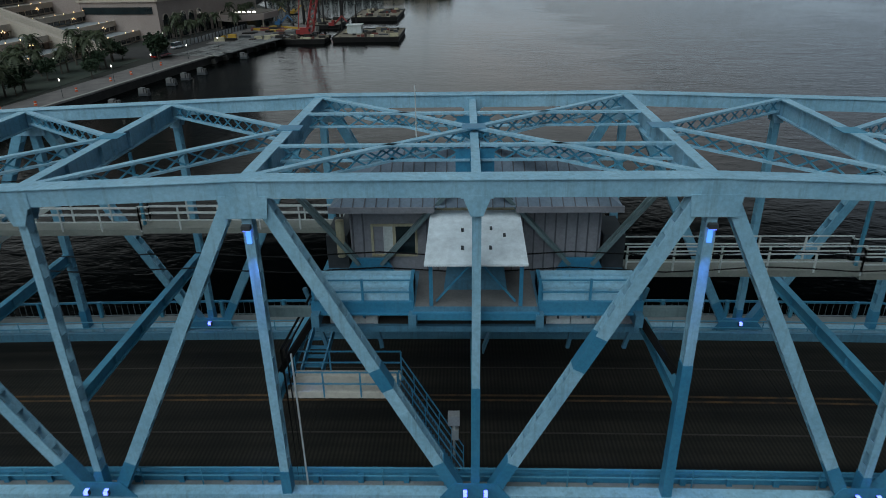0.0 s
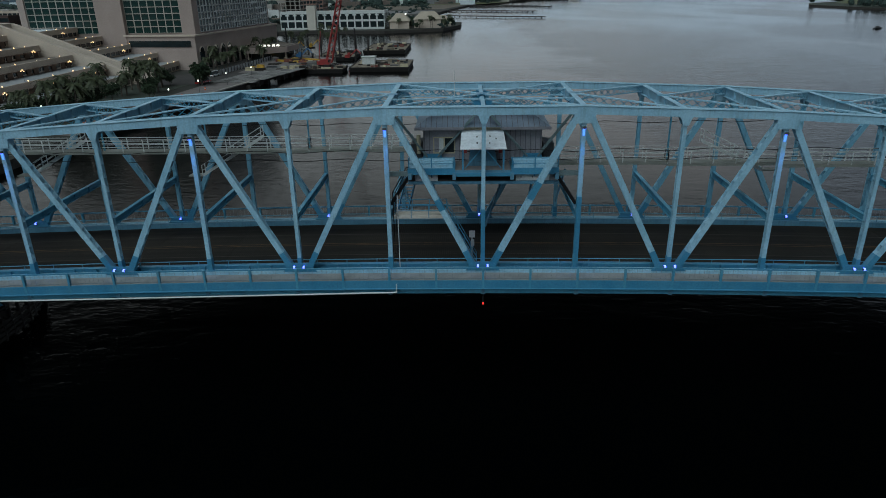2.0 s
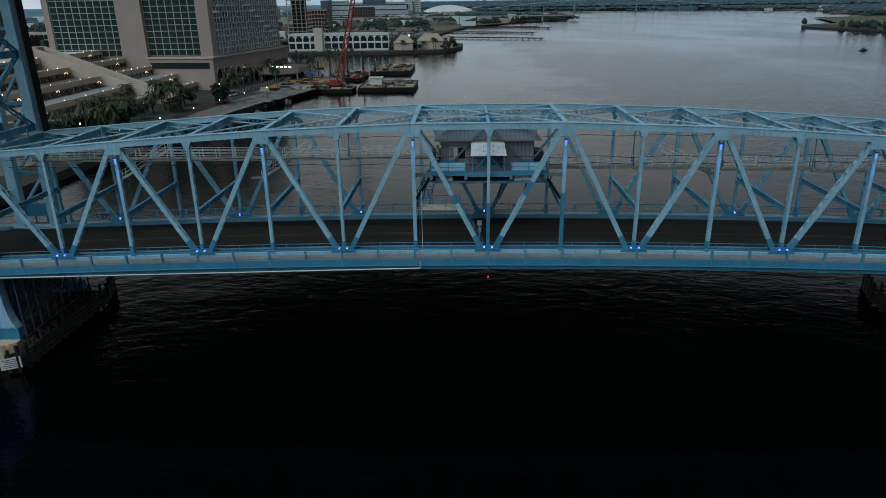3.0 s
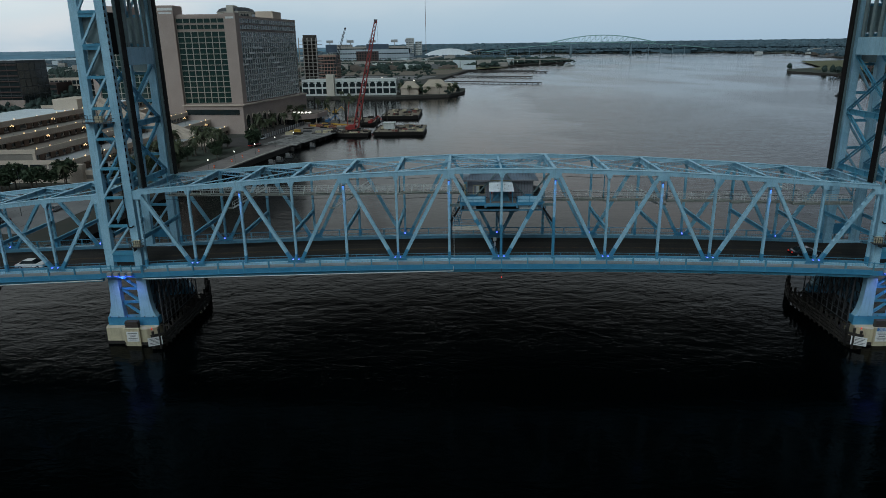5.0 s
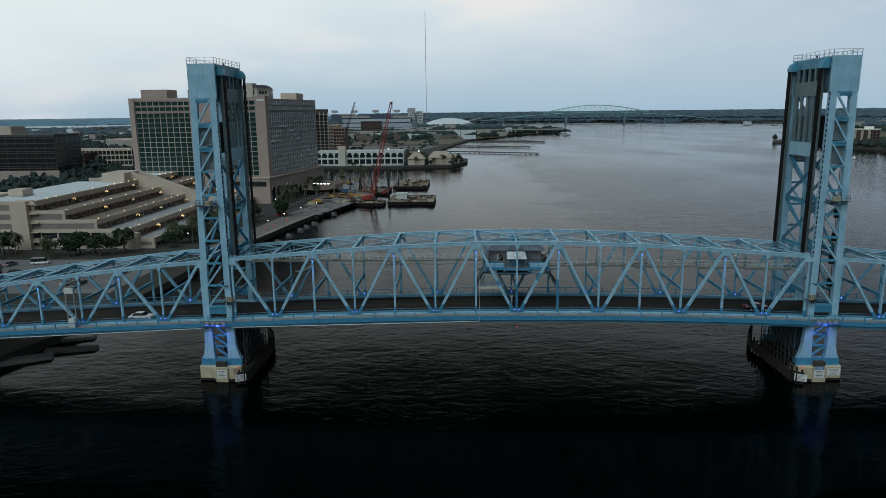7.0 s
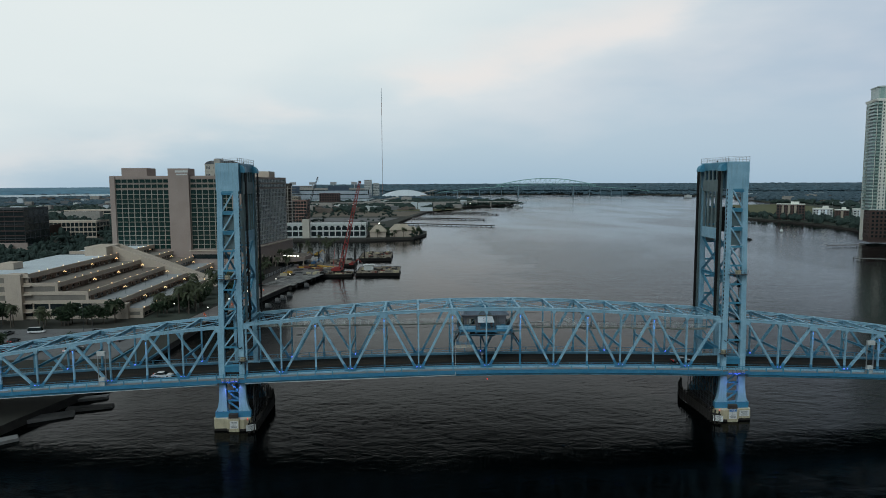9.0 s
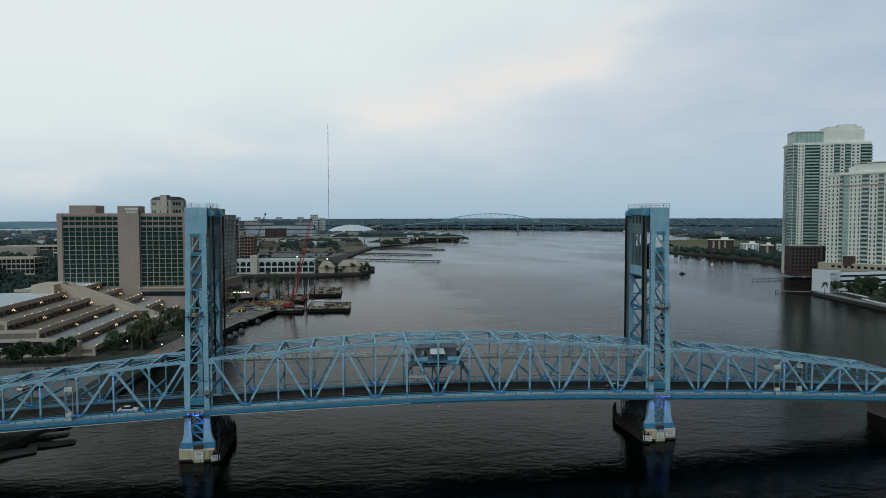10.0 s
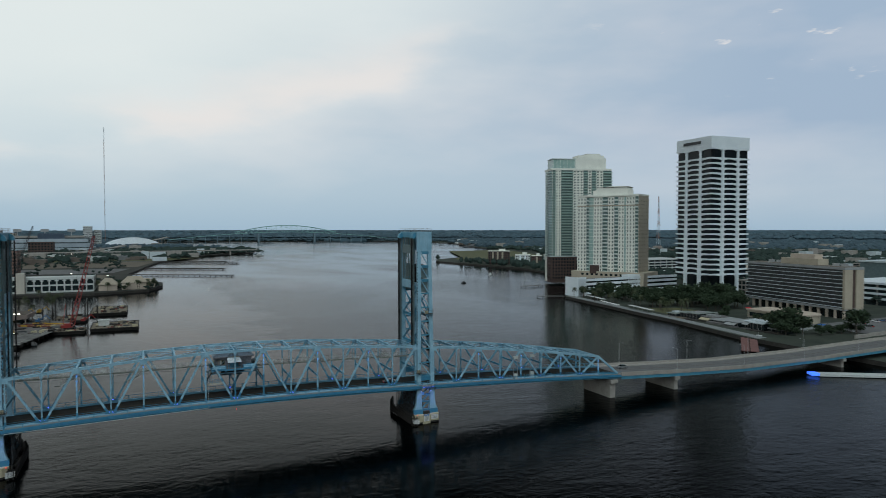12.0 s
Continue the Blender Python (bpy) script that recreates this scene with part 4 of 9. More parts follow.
        part("lens", bx(x - 0.3, -2.45, 11.7, x + 0.3, -2.1, 11.75), LED, lamp)
    # flared lower legs with an opening between
    for y, f in ((0.0, -1), (W, 1)):
        for side in (-1, 1):
            m = 59.05
            rows = [(11.2, 1.5, 3.0), (8.6, 1.45, 3.05), (6.4, 1.4, 3.2), (5.0, 1.35, 3.5), (4.1, 1.3, 3.95)]
            g = Shape()
            for (z1, i1, o1), (z0, i0, o0) in zip(rows, rows[1:]):
                c = [(m + side * i0, z0), (m + side * o0, z0), (m + side * o1, z1), (m + side * i1, z1)]
                g.plate([(X(a), b) for a, b in (c if s * side > 0 else c[::-1])], y - 0.55, y + 0.55)
            part("lower_leg", g, CHALK, tw)
            if side == 1:
                part("skirt", bx(54.9, y - 0.62, 2.7, 63.1, y + 0.62, 4.12), FRESH, tw, "darker blue base plate")
        for z0, z1 in ((4.3, 6.6), (6.6, 8.9), (8.9, 11.2)):
            part("zigzag_brace", Shape().beam((X(57.6), y, z0), (X(60.5), y, z1), 0.3, 0.4, (0, 1, 0)), BLUE, tw)
            part("strut", bx(57.6, y - 0.2, z1 - 0.25, 60.5, y + 0.2, z1 + 0.1), FRESH, tw)
        part("cap_beam", bx(55.7, y - 0.6, 11.2, 62.2, y + 0.6, 12.2), CHALK, tw)
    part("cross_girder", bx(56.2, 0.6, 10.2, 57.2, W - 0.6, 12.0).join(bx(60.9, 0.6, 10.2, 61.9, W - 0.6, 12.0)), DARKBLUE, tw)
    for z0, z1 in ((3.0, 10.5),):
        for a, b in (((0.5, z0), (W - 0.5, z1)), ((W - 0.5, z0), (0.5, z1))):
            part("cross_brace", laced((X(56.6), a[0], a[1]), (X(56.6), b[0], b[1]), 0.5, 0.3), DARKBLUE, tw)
    # road under the tower
    part("road_panel", bx(55.66, 1.15, 11.8, 62.29, W - 1.15, deck_z(57) + 0.0), GRATING, tw)
    for yy, sg in ((0.0, -1), (W, 1)):
        for i in range(5):
            x = 55.8 + 1.6 * i
            part("rail_post", bx(x - 0.06, yy + sg * 1.7, 11.8, x + 0.06, yy + sg * 1.9, 13.3), BLUE, tw)
        part("footway", bx(55.66, yy + sg * 0.6, 11.9, 62.29, yy + sg * 1.8, deck_z(58) + 0.02), WALK, tw)
        part("railing", bx(55.66, yy + sg * 1.74, 13.1, 62.29, yy + sg * 1.84, 13.2).join(bx(55.66, yy + sg * 1.76, 12.6, 62.29, yy + sg * 1.82, 12.66)), BLUE, tw)
        part("fascia", bx(55.66, yy + sg * 1.8, 11.2, 62.29, yy + sg * 1.86, 12.0), FRESH, tw)
    for y in (-0.4,):
        lamp = bpy.data.lights.new("pier_wash", "SPOT")
        lamp.energy, lamp.color, lamp.spot_size, lamp.spot_blend, lamp.shadow_soft_size = 620, (0.27, 0.29, 1.0), radians(95), 0.6, 0.3
        ob = new("pier_wash_lamp", lamp)
        ob.matrix_world = look((X(59.0), -2.6, 11.6), (X(59.0), -0.5, 8.5))
    return tw


def sign_board(name, x0, x1, y, z0, z1, back, bars, label, turn=0.0):
    """A board on the pier with plain bars for its small writing."""
    w = x1 - x0
    ob = thing(name, label, "sign", ((x0 + x1) / 2, y, z0), "signs on the bridge piers")
    part("board", Shape().box(x0, y - 0.05, z0, x1, y, z1), back, ob)
    rows = 5
    for i in range(rows):
        z = z1 - (i + 1) * (z1 - z0) / (rows + 1)
        h = (z1 - z0) / (rows + 1) * 0.32
        ind = w * (0.12 + 0.06 * (i % 3))
        part("bar", Shape().box(x0 + ind, y - 0.056, z - h / 2, x1 - ind, y - 0.05, z + h / 2), bars, ob)
    if turn:
        ob.rotation_euler = (0, 0, radians(turn))
    return ob


SIGNWHITE = surf("sign_white", (0.62, 0.63, 0.62), (0.70, 0.70, 0.68), 1, 0.6, fine=10)
SIGNBLUE = surf("sign_blue", (0.05, 0.17, 0.42), (0.06, 0.20, 0.46), 1, 0.5, fine=10)


def pier(s):
    X = lambda x: s * x
    pr = thing("bridge_pier", "tan concrete bridge pier standing in dark water", "bridge pier", (X(59), 6, 0), "lift tower piers")
    g = Shape()
    o = [(54.9, -1.4), (56.2, -2.3), (60.0, -2.3), (60.2, -1.7), (63.0, -1.7), (63.4, -0.8), (63.4, 1.9), (54.9, 1.9)]
    o = [(X(a), b) for a, b in o]
    g.prism(o if s > 0 else o[::-1], -3.0, 2.7)
    part("pier_cap", g, TAN, pr)
    o2 = [((x - X(59)) * 1.012 + X(59), (y - 6) * 1.012 + 6) for x, y in o]
    part("wet_band", Shape().prism(o2 if s > 0 else o2[::-1], -2.5, 0.5), TIMBER, pr, "dark wet band at the water line")
    # Wall and rear cap are darkened to put in shade under the deck.
    part("web_wall", Shape().box(X(57.2), 1.9, -3, X(61.2), W - 1.8, 1.6), DARKCONC, pr, "pier wall darkened for shade under the deck")
    part("rear_cap", Shape().box(X(55.2), W - 1.8, -3, X(63.2), W + 1.9, 2.7), DARKCONC, pr)
    part("front_block", Shape().box(X(57.2), -2.7, -3, X(59.6), -2.3, 3.0), TAN, pr)
    bb = part("bench_block", Shape().box(X(57.7), -2.0, 2.7, X(59.7), -1.2, 3.9), DARKCONC, pr, "slotted timber box on the pier")
    for z in (2.95, 3.3, 3.65):
        part("slat", Shape().box(X(57.65), -2.06, z - 0.11, X(59.75), -2.0, z + 0.11), RUST, bb)
    for i in range(6):
        part("anchor_bolt", Shape().tube((X(55.6 + 1.4 * i), -0.72, 4.12), (X(55.6 + 1.4 * i), -0.72, 4.3), 0.07, n=6), IRON, pr)
    a, b = sorted((X(57.4), X(59.3)))
    sign_board("pier_sign", a, b, -2.71, 0.8, 2.5, SIGNWHITE, IRON, "white notice board on the pier face")
    if s > 0:
        sign_board("pier_sign", 60.4, 62.8, -1.71, 1.0, 2.4, SIGNWHITE, IRON, "blank white board on the pier face")
        sign_board("pier_sign", 57.5, 59.2, -2.72, 2.5, 3.1, SIGNBLUE, SIGNWHITE, "small blue board above the notice")
    # timber fender along the channel side
    fd = thing("timber_fender", "dark wet timber fender beside the pier", "fender", (X(53.4), 6, 0), "pier fenders")
    line = [(54.6, -3.6), (53.2, -2.4), (53.0, 15.5), (54.4, 20.0), (56.6, 23.5)]
    for (xa, ya), (xb, yb) in zip(line, line[1:]):
        for z in (0.5, 1.05, 1.6, 2.15):
            part("wale", Shape().beam((X(xa), ya, z), (X(xb), yb, z), 0.28, 0.36), TIMBER, fd)
        m = max(2, round(math.hypot(xb - xa, yb - ya) / 1.5))
        for i in range(m + 1):
            t = i / m
            x, y = xa + (xb - xa) * t, ya + (yb - ya) * t
            part("fender_post", Shape().tube((X(x), y, -3), (X(x), y, 2.9 + 0.25 * ((i * 7) % 3)), 0.2, n=8), TIMBER, fd)
    for y in range(0, 15, 2):
        part("bracket", Shape().beam((X(53.2), y, 2.4), (X(55.2), y, 2.4), 0.16, 0.2), TIMBER, fd)
    # thin steel frame standing on the channel side of the pier
    cage = thing("scaffold", "thin dark steel scaffold under the deck", "scaffold", (X(54.6), 7, 2.5), "scaffolds")
    for xx in (54.3, 56.4):
        for i in range(10):
            y = i * 1.55 - 0.2
            part("upright", Shape().beam((X(xx), y, 1.6), (X(xx), y, 11.0), 0.14, 0.14), IRON, cage)
            if i < 9:
                for j in range(3):
                    z = 3.0 + 2.6 * j
                    part("brace", Shape().beam((X(xx), y, z if i % 2 else z + 2.4), (X(xx), y + 1.55, z + 2.4 if i % 2 else z), 0.07, 0.07, (1, 0, 0)), BLACK, cage)
        for z in (2.9, 4.0, 5.6, 7.2, 8.8, 10.4):
            part("rail", Shape().beam((X(xx), -0.3, z), (X(xx), 14.0, z), 0.09, 0.09), IRON, cage)
    part("walkway", Shape().box(X(54.2), -0.3, 2.75, X(57.1), 14.0, 2.87), BLACK, cage)
    # An added dark sheet puts in the shade behind the scaffold.
    part("back_screen", Shape().box(X(57.2), 1.0, 4.2, X(57.3), W - 1.0, 10.0), DARKBLUE, cage, "added dark sheet for the shade behind the scaffold")
    a, b = sorted((X(55.3), X(53.2)))
    sign_board("pier_sign", a, b, -3.9, 0.7, 2.1, SIGNWHITE, IRON, "white board on the corner of the fender", -s * 26.0)
    for dx in (0.4, 1.7):
        part("corner_post", Shape().tube((X(53.2 + dx), -3.55, -3), (X(53.2 + dx), -3.55, 2.3), 0.16, n=8), TIMBER, fd)
    rl = Shape().tube((X(55.3), -2.4, 2.7), (X(55.3), -2.4, 2.95), 0.08, n=8)
    part("red_lamp", rl, REDLAMP, pr, "small red warning lamp")


for side in (-1, 1):
    tower(side)
    pier(side)

# ---- control house hung inside the lift span ----
house = thing("control_house", "grey metal-clad control house with a shed canopy", "control house", (0, 7, 22.2))
PF = 22.25                       # platform level
part("platform", Shape().box(-6.2, 0.9, PF - 0.25, 6.2, 10.6, PF).box(-2.35, 0.55, PF - 0.28, 2.35, 0.9, PF), DARKBLUE, house, "blue steel platform")
part("floor_plate", Shape().box(-2.3, 0.6, PF, 2.3, 3.6, PF + 0.02), WALK, house, "worn grey floor")
for a, b in ((-6.3, -2.4), (2.4, 6.3)):
    part("platform_girder", Shape().box(a, 0.72, PF - 0.36, b, 0.86, PF + 0.12).box(a, 0.6, PF - 0.4, b, 0.98, PF - 0.34), FRESH, house)
    part("platform_girder", Shape().box(a, 10.5, PF - 0.72, b, 10.64, PF + 0.05), FRESH, house)
part("platform_girder", Shape().box(-2.4, 0.42, PF - 0.5, 2.4, 0.56, PF - 0.2), FRESH, house)
for x in (-6.1, 6.1, -2.4, 2.4):
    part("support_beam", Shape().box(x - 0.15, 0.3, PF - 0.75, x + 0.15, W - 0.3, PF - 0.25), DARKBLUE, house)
for a, b in ((-8.0, -6.3), (6.3, 8.0)):
    part("girder_tie", Shape().box(a, 0.75, PF - 0.55, b, 0.95, PF - 0.15), DULL, house)
# walls with upright ribs
for x0, z0, x1, z1 in ((-5.1, PF, -4.25, 25.3), (-2.35, PF, 5.1, 25.3), (-4.25, PF, -2.35, 22.95), (-4.25, 24.4, -2.35, 25.3)):
    part("front_panel", Shape().box(x0, 3.6, z0, x1, 3.75, z1), SIDING, house, "grey ribbed siding")
part("back_wall", Shape().box(-5.1, 9.6, PF, 5.1, 9.75, 25.3), SIDING, house)
part("side_wall", Shape().box(-5.1, 3.75, PF, -4.95, 9.6, 25.3), SIDING, house)
part("side_wall", Shape().box(4.95, 3.75, PF, 5.1, 9.6, 25.3), SIDING, house)
for i in range(24):
    x = -5.0 + i * 0.435
    if not (-4.4 < x < -2.2):
        part("siding_rib", Shape().box(x - 0.03, 3.56, PF, x + 0.03, 3.6, 25.3), RIB, house)
win = part("window", Shape().box(-4.25, 3.55, 22.95, -4.15, 3.7, 24.4).box(-2.45, 3.55, 22.95, -2.35, 3.7, 24.4).box(-4.15, 3.55, 22.95, -2.45, 3.7, 23.05).box(-4.15, 3.55, 24.3, -2.45, 3.7, 24.4).box(-3.36, 3.57, 23.05, -3.24, 3.7, 24.3), TAN, house, "cream window frame")
part("pane", Shape().box(-3.24, 3.62, 23.05, -2.45, 3.64, 24.3), GLASSDARK, win)
part("blind", Shape().box(-4.15, 3.62, 23.05, -3.75, 3.64, 24.3), SIDING, win)
part("blind", Shape().box(-3.75, 3.61, 23.05, -3.36, 3.63, 24.3), WHITE, win)
# hipped standing-seam roofs: two wings and the middle bay
def hip(x0, x1, y0, y1, z, h, inset):
    g = Shape()
    a, b, c, d = (x0, y0, z), (x1, y0, z), (x1, y1, z), (x0, y1, z)
    ym = (y0 + y1) / 2
    e, f = (x0 + inset, ym, z + h), (x1 - inset, ym, z + h)
    for q in ((a, b, f, e), (b, c, f), (c, d, e, f), (d, a, e), (d, c, b, a)):
        g.poly(q)
    seams = Shape()
    n = int((x1 - x0) / 0.45)
    for i in range(1, n):
        x = x0 + (x1 - x0) * i / n
        t = min(1, (x - x0) / inset, (x1 - x) / inset)
        seams.beam((x, y0, z + 0.02), (x, y0 + (ym - y0) * t, z + h * t + 0.02), 0.04, 0.06)
    return g, seams
roof_sheet, roof_seams = hip(-5.75, 5.75, 3.0, 10.3, 25.32, 1.5, 2.6)
roof = part("roof", roof_sheet, ROOFMETAL, house, "blue-grey standing seam roof")
tagged(part("roof_seam", roof_seams, RIB, roof), kind="stuff")
for a, b, y in ((-5.8, -1.6, 2.95), (1.6, 5.8, 2.95), (-5.8, 5.8, 10.2)):
    part("roof_edge", Shape().box(a, y, 25.1, b, y + 0.15, 25.34), SIDING, house)
part("canopy", Shape().hexa([(-1.9, 0.42, 24.02), (1.9, 0.42, 24.02), (1.78, 3.55, 24.95), (-1.78, 3.55, 24.95), (-1.9, 0.42, 24.10), (1.9, 0.42, 24.10), (1.78, 3.55, 25.03), (-1.78, 3.55, 25.03)]), TOWERWHITE, house, "white sheet metal canopy")
part("canopy_fascia", Shape().box(-1.75, 3.5, 25.0, 1.75, 3.56, 25.22), TAN, house)
for dx, dy in ((-0.5, 1.3), (0.55, 1.3), (-0.5, 2.3), (0.6, 2.4), (1.1, 2.0)):
    part("roof_bolt", Shape().box(dx - 0.05, dy - 0.1, 24.07 + (dy - 0.42) * 0.297, dx + 0.05, dy + 0.1, 24.15 + (dy - 0.42) * 0.297), IRON, house)
for x in (-1.68, 1.68):
    part("canopy_post", Shape().box(x - 0.07, 0.6, PF - 0.2, x + 0.07, 0.74, 24.1), FRESH, house)
    part("red_box", Shape().box(x * 0.88 - 0.14, 2.0, PF + 1.1, x * 0.88 + 0.14, 2.2, PF + 1.9), RED, house)
part("stair_hood", Shape().hexa([(-1.25, 1.9, PF + 0.02), (1.25, 1.9, PF + 0.02), (1.1, 3.3, PF + 0.02), (-1.1, 3.3, PF + 0.02), (-1.2, 1.9, PF + 0.4), (1.2, 1.9, PF + 0.4), (1.0, 3.3, PF + 1.5), (-1.0, 3.3, PF + 1.5)]), DARKBLUE, house)
part("canopy_brace", Shape().beam((-1.5, 0.85, PF + 0.1), (-0.1, 0.85, 24.05), 0.07, 0.09, (0, 1, 0)).beam((1.5, 0.85, PF + 0.1), (0.1, 0.85, 24.05), 0.07, 0.09, (0, 1, 0)), FRESH, house)
for a, b in ((-6.2, -2.4), (2.4, 6.2)):
    part("machine_cover", Shape().hexa([(a, 0.95, PF), (b, 0.95, PF), (b, 2.4, PF), (a, 2.4, PF), (a, 1.05, PF + 0.3), (b, 1.05, PF + 0.3), (b, 2.4, PF + 0.62), (a, 2.4, PF + 0.62)]), CHALK, house, "pale blue sheet cover")
    for k in range(3):
        part("cover_ridge", Shape().box(a, 1.2 + 0.42 * k, PF + 0.32 + 0.1 * k, b, 1.38 + 0.42 * k, PF + 0.42 + 0.1 * k), CHALK, house)
    part("cover_end", Shape().box(a if a > 0 else b - 0.14, 0.9, PF, a + 0.14 if a > 0 else b, 2.4, PF + 0.66), FRESH, house)
    r = Shape()
    for h in (0.5, 1.0):
        r.beam((a, 0.82, PF + h), (b, 0.82, PF + h), 0.05, 0.05)
    for i in range(3):
        x = a + (b - a) * i / 2
        r.box(x - 0.05, 0.78, PF - 0.6, x + 0.05, 0.86, PF + 1.05)
    part("platform_rail", r, FRESH, house)
    m = (a + b) / 2
    for x in (a - 1.4 if a < 0 else b + 1.4, 0.0 + (0.5 if a > 0 else -0.5)):
        part("hanger", laced((x, 3.3, 26.5), (m + (0.45 if x > m else -0.45), 3.3, PF + 0.5), 0.3, 0.18, 0.6, 0.05, (0, 1, 0)), DULL, house)
    part("hanger_plate", Shape().plate([(m - 1.0, PF + 0.1), (m + 1.0, PF + 0.1), (m + 0.7, PF + 0.75), (m - 0.7, PF + 0.75)], 3.25, 3.35), FRESH, house)
# pale lockers under the platform, tank and pipework
for x in (-5.7, -4.75, 2.75, 3.7, 4.65, 5.6):
    lk = part("locker", Shape().box(x, 1.1, PF - 1.05, x + 0.92, 2.0, PF - 0.42), SIDING if abs(x) > 5 else WHITE, house, "pale metal locker")
    part("handle", Shape().box(x + 0.4, 1.07, PF - 0.8, x + 0.48, 1.1, PF - 0.68), IRON, lk)
part("locker_shelf", Shape().box(-6.3, 0.9, PF - 1.3, 6.3, 1.1, PF - 1.06), DARKBLUE, house)
part("locker_shelf", Shape().box(-6.3, 1.1, PF - 1.12, 6.3, 3.2, PF - 1.06), DARKCONC, house)
part("tank", Shape().tube((-5.5, 3.5, 23.0), (-5.5, 3.5, 24.6), 0.18, n=10), TAN, house)
# machinery frames and a flight of steps below the platform
for x in (-2.6, -1.2, 1.3, 2.7):
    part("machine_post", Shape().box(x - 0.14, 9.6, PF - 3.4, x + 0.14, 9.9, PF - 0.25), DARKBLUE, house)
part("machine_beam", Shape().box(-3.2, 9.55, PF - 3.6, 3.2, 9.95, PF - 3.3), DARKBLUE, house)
part("machine_box", Shape().box(-2.5, 8.8, PF - 3.3, -1.3, 9.5, PF - 2.2), IRON, house)
part("machine_box", Shape().box(1.5, 8.8, PF - 3.3, 2.6, 9.5, PF - 2.4), IRON, house)
for y in (10.2, 10.9):
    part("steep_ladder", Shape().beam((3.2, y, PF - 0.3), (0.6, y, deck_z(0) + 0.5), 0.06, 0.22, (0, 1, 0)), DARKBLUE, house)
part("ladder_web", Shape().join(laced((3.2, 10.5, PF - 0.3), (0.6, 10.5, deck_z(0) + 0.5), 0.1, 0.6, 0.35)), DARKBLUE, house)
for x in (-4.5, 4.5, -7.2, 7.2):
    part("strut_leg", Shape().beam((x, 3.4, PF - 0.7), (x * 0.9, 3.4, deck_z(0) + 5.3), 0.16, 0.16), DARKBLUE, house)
for sx in (-1, 1):
    part("knee_brace", Shape().beam((sx * 6.2, 1.2, PF - 0.6), (sx * 7.8, 0.6, deck_z(0) + 6.0), 0.2, 0.24), BLACK, house)
    part("bracket", Shape().beam((sx * 2.3, 6.5, PF - 0.4), (sx * 0.4, 9.6, PF - 3.4), 0.2, 0.24), DARKBLUE, house)
    part("cab_machine", Shape().box(sx * 5.3, 3.9, PF, sx * 6.2, 6.0, PF + 1.5).box(sx * 5.3, 6.6, PF, sx * 6.0, 8.2, PF + 1.1), IRON, house)
# long pale stair landing and the stair down to the road
st = thing("access_stair", "blue steel stair with a pale landing over the road", "stair", (-3, 1.5, 13.3))
part("landing", Shape().box(-7.6, 0.5, 18.05, -3.1, 0.65, 18.35).box(-7.6, 1.9, 18.05, -3.1, 2.0, 18.35).box(-7.6, 0.65, 18.05, -3.1, 1.9, 18.12), PENTHOUSE, st, "cream painted landing edge")
rl = Shape()
for y in (0.5, 2.0):
    for h in (0.55, 1.1):
        rl.beam((-7.6, y, 18.2 + h), (-3.1, y, 18.2 + h), 0.05, 0.05)
    for i in range(4):
        x = -7.6 + 1.5 * i
        rl.box(x - 0.03, y - 0.03, 18.1, x + 0.03, y + 0.03, 19.3)
part("landing_rail", rl, FRESH, st)
part("stringer", Shape().beam((-3.1, 1.0, 18.1), (-0.5, 1.0, 13.35), 0.08, 0.3, (0, 1, 0)).beam((-3.1, 1.9, 18.1), (-0.5, 1.9, 13.35), 0.08, 0.3, (0, 1, 0)), FRESH, st)
for i in range(24):
    t = (i + 0.5) / 24
    part("tread", Shape().box(-3.1 + 2.6 * t - 0.13, 1.0, 18.1 - 4.75 * t - 0.02, -3.1 + 2.6 * t + 0.13, 1.9, 18.1 - 4.75 * t + 0.02), IRON, st)
hr = Shape()
for y in (0.95, 1.95):
    for h in (0.55, 1.0):
        hr.beam((-3.1, y, 18.1 + h), (-0.5, y, 13.35 + h), 0.045, 0.045, (0, 1, 0))
    for i in range(6):
        t = i / 5
        hr.box(-3.1 + 2.6 * t - 0.02, y - 0.02, 18.1 - 4.75 * t, -3.1 + 2.6 * t + 0.02, y + 0.02, 19.1 - 4.75 * t)
part("handrail", hr, FRESH, st)
st2 = Shape().beam((-7.4, 2.2, 18.2), (-6.4, 7.5, 21.9), 0.08, 0.3).beam((-6.5, 2.2, 18.2), (-5.5, 7.5, 21.9), 0.08, 0.3)
for i in range(14):
    t = (i + 0.5) / 14
    st2.box(-7.4 + t, 2.2 + 5.3 * t - 0.12, 18.2 + 3 * t, -6.5 + t, 2.2 + 5.3 * t + 0.12, 18.24 + 3 * t)
part("upper_flight", st2, FRESH, st)
for dx, r in ((0.35, 0.06), (0.55, 0.045)):
    part("riser_pipe", rope([(-P + dx, 0.45, 13.3), (-P + dx, 0.45, 20.4), (-P + dx + 0.9, 4.0, 21.6), (-3.0, 4.6, 21.7)], r, 6), BLACK, st, "black riser pipe")
part("riser_pipe", Shape().tube((-P + 0.72, 0.45, 13.3), (-P + 0.72, 0.45, 20.2), 0.04, n=6), WHITE, st)

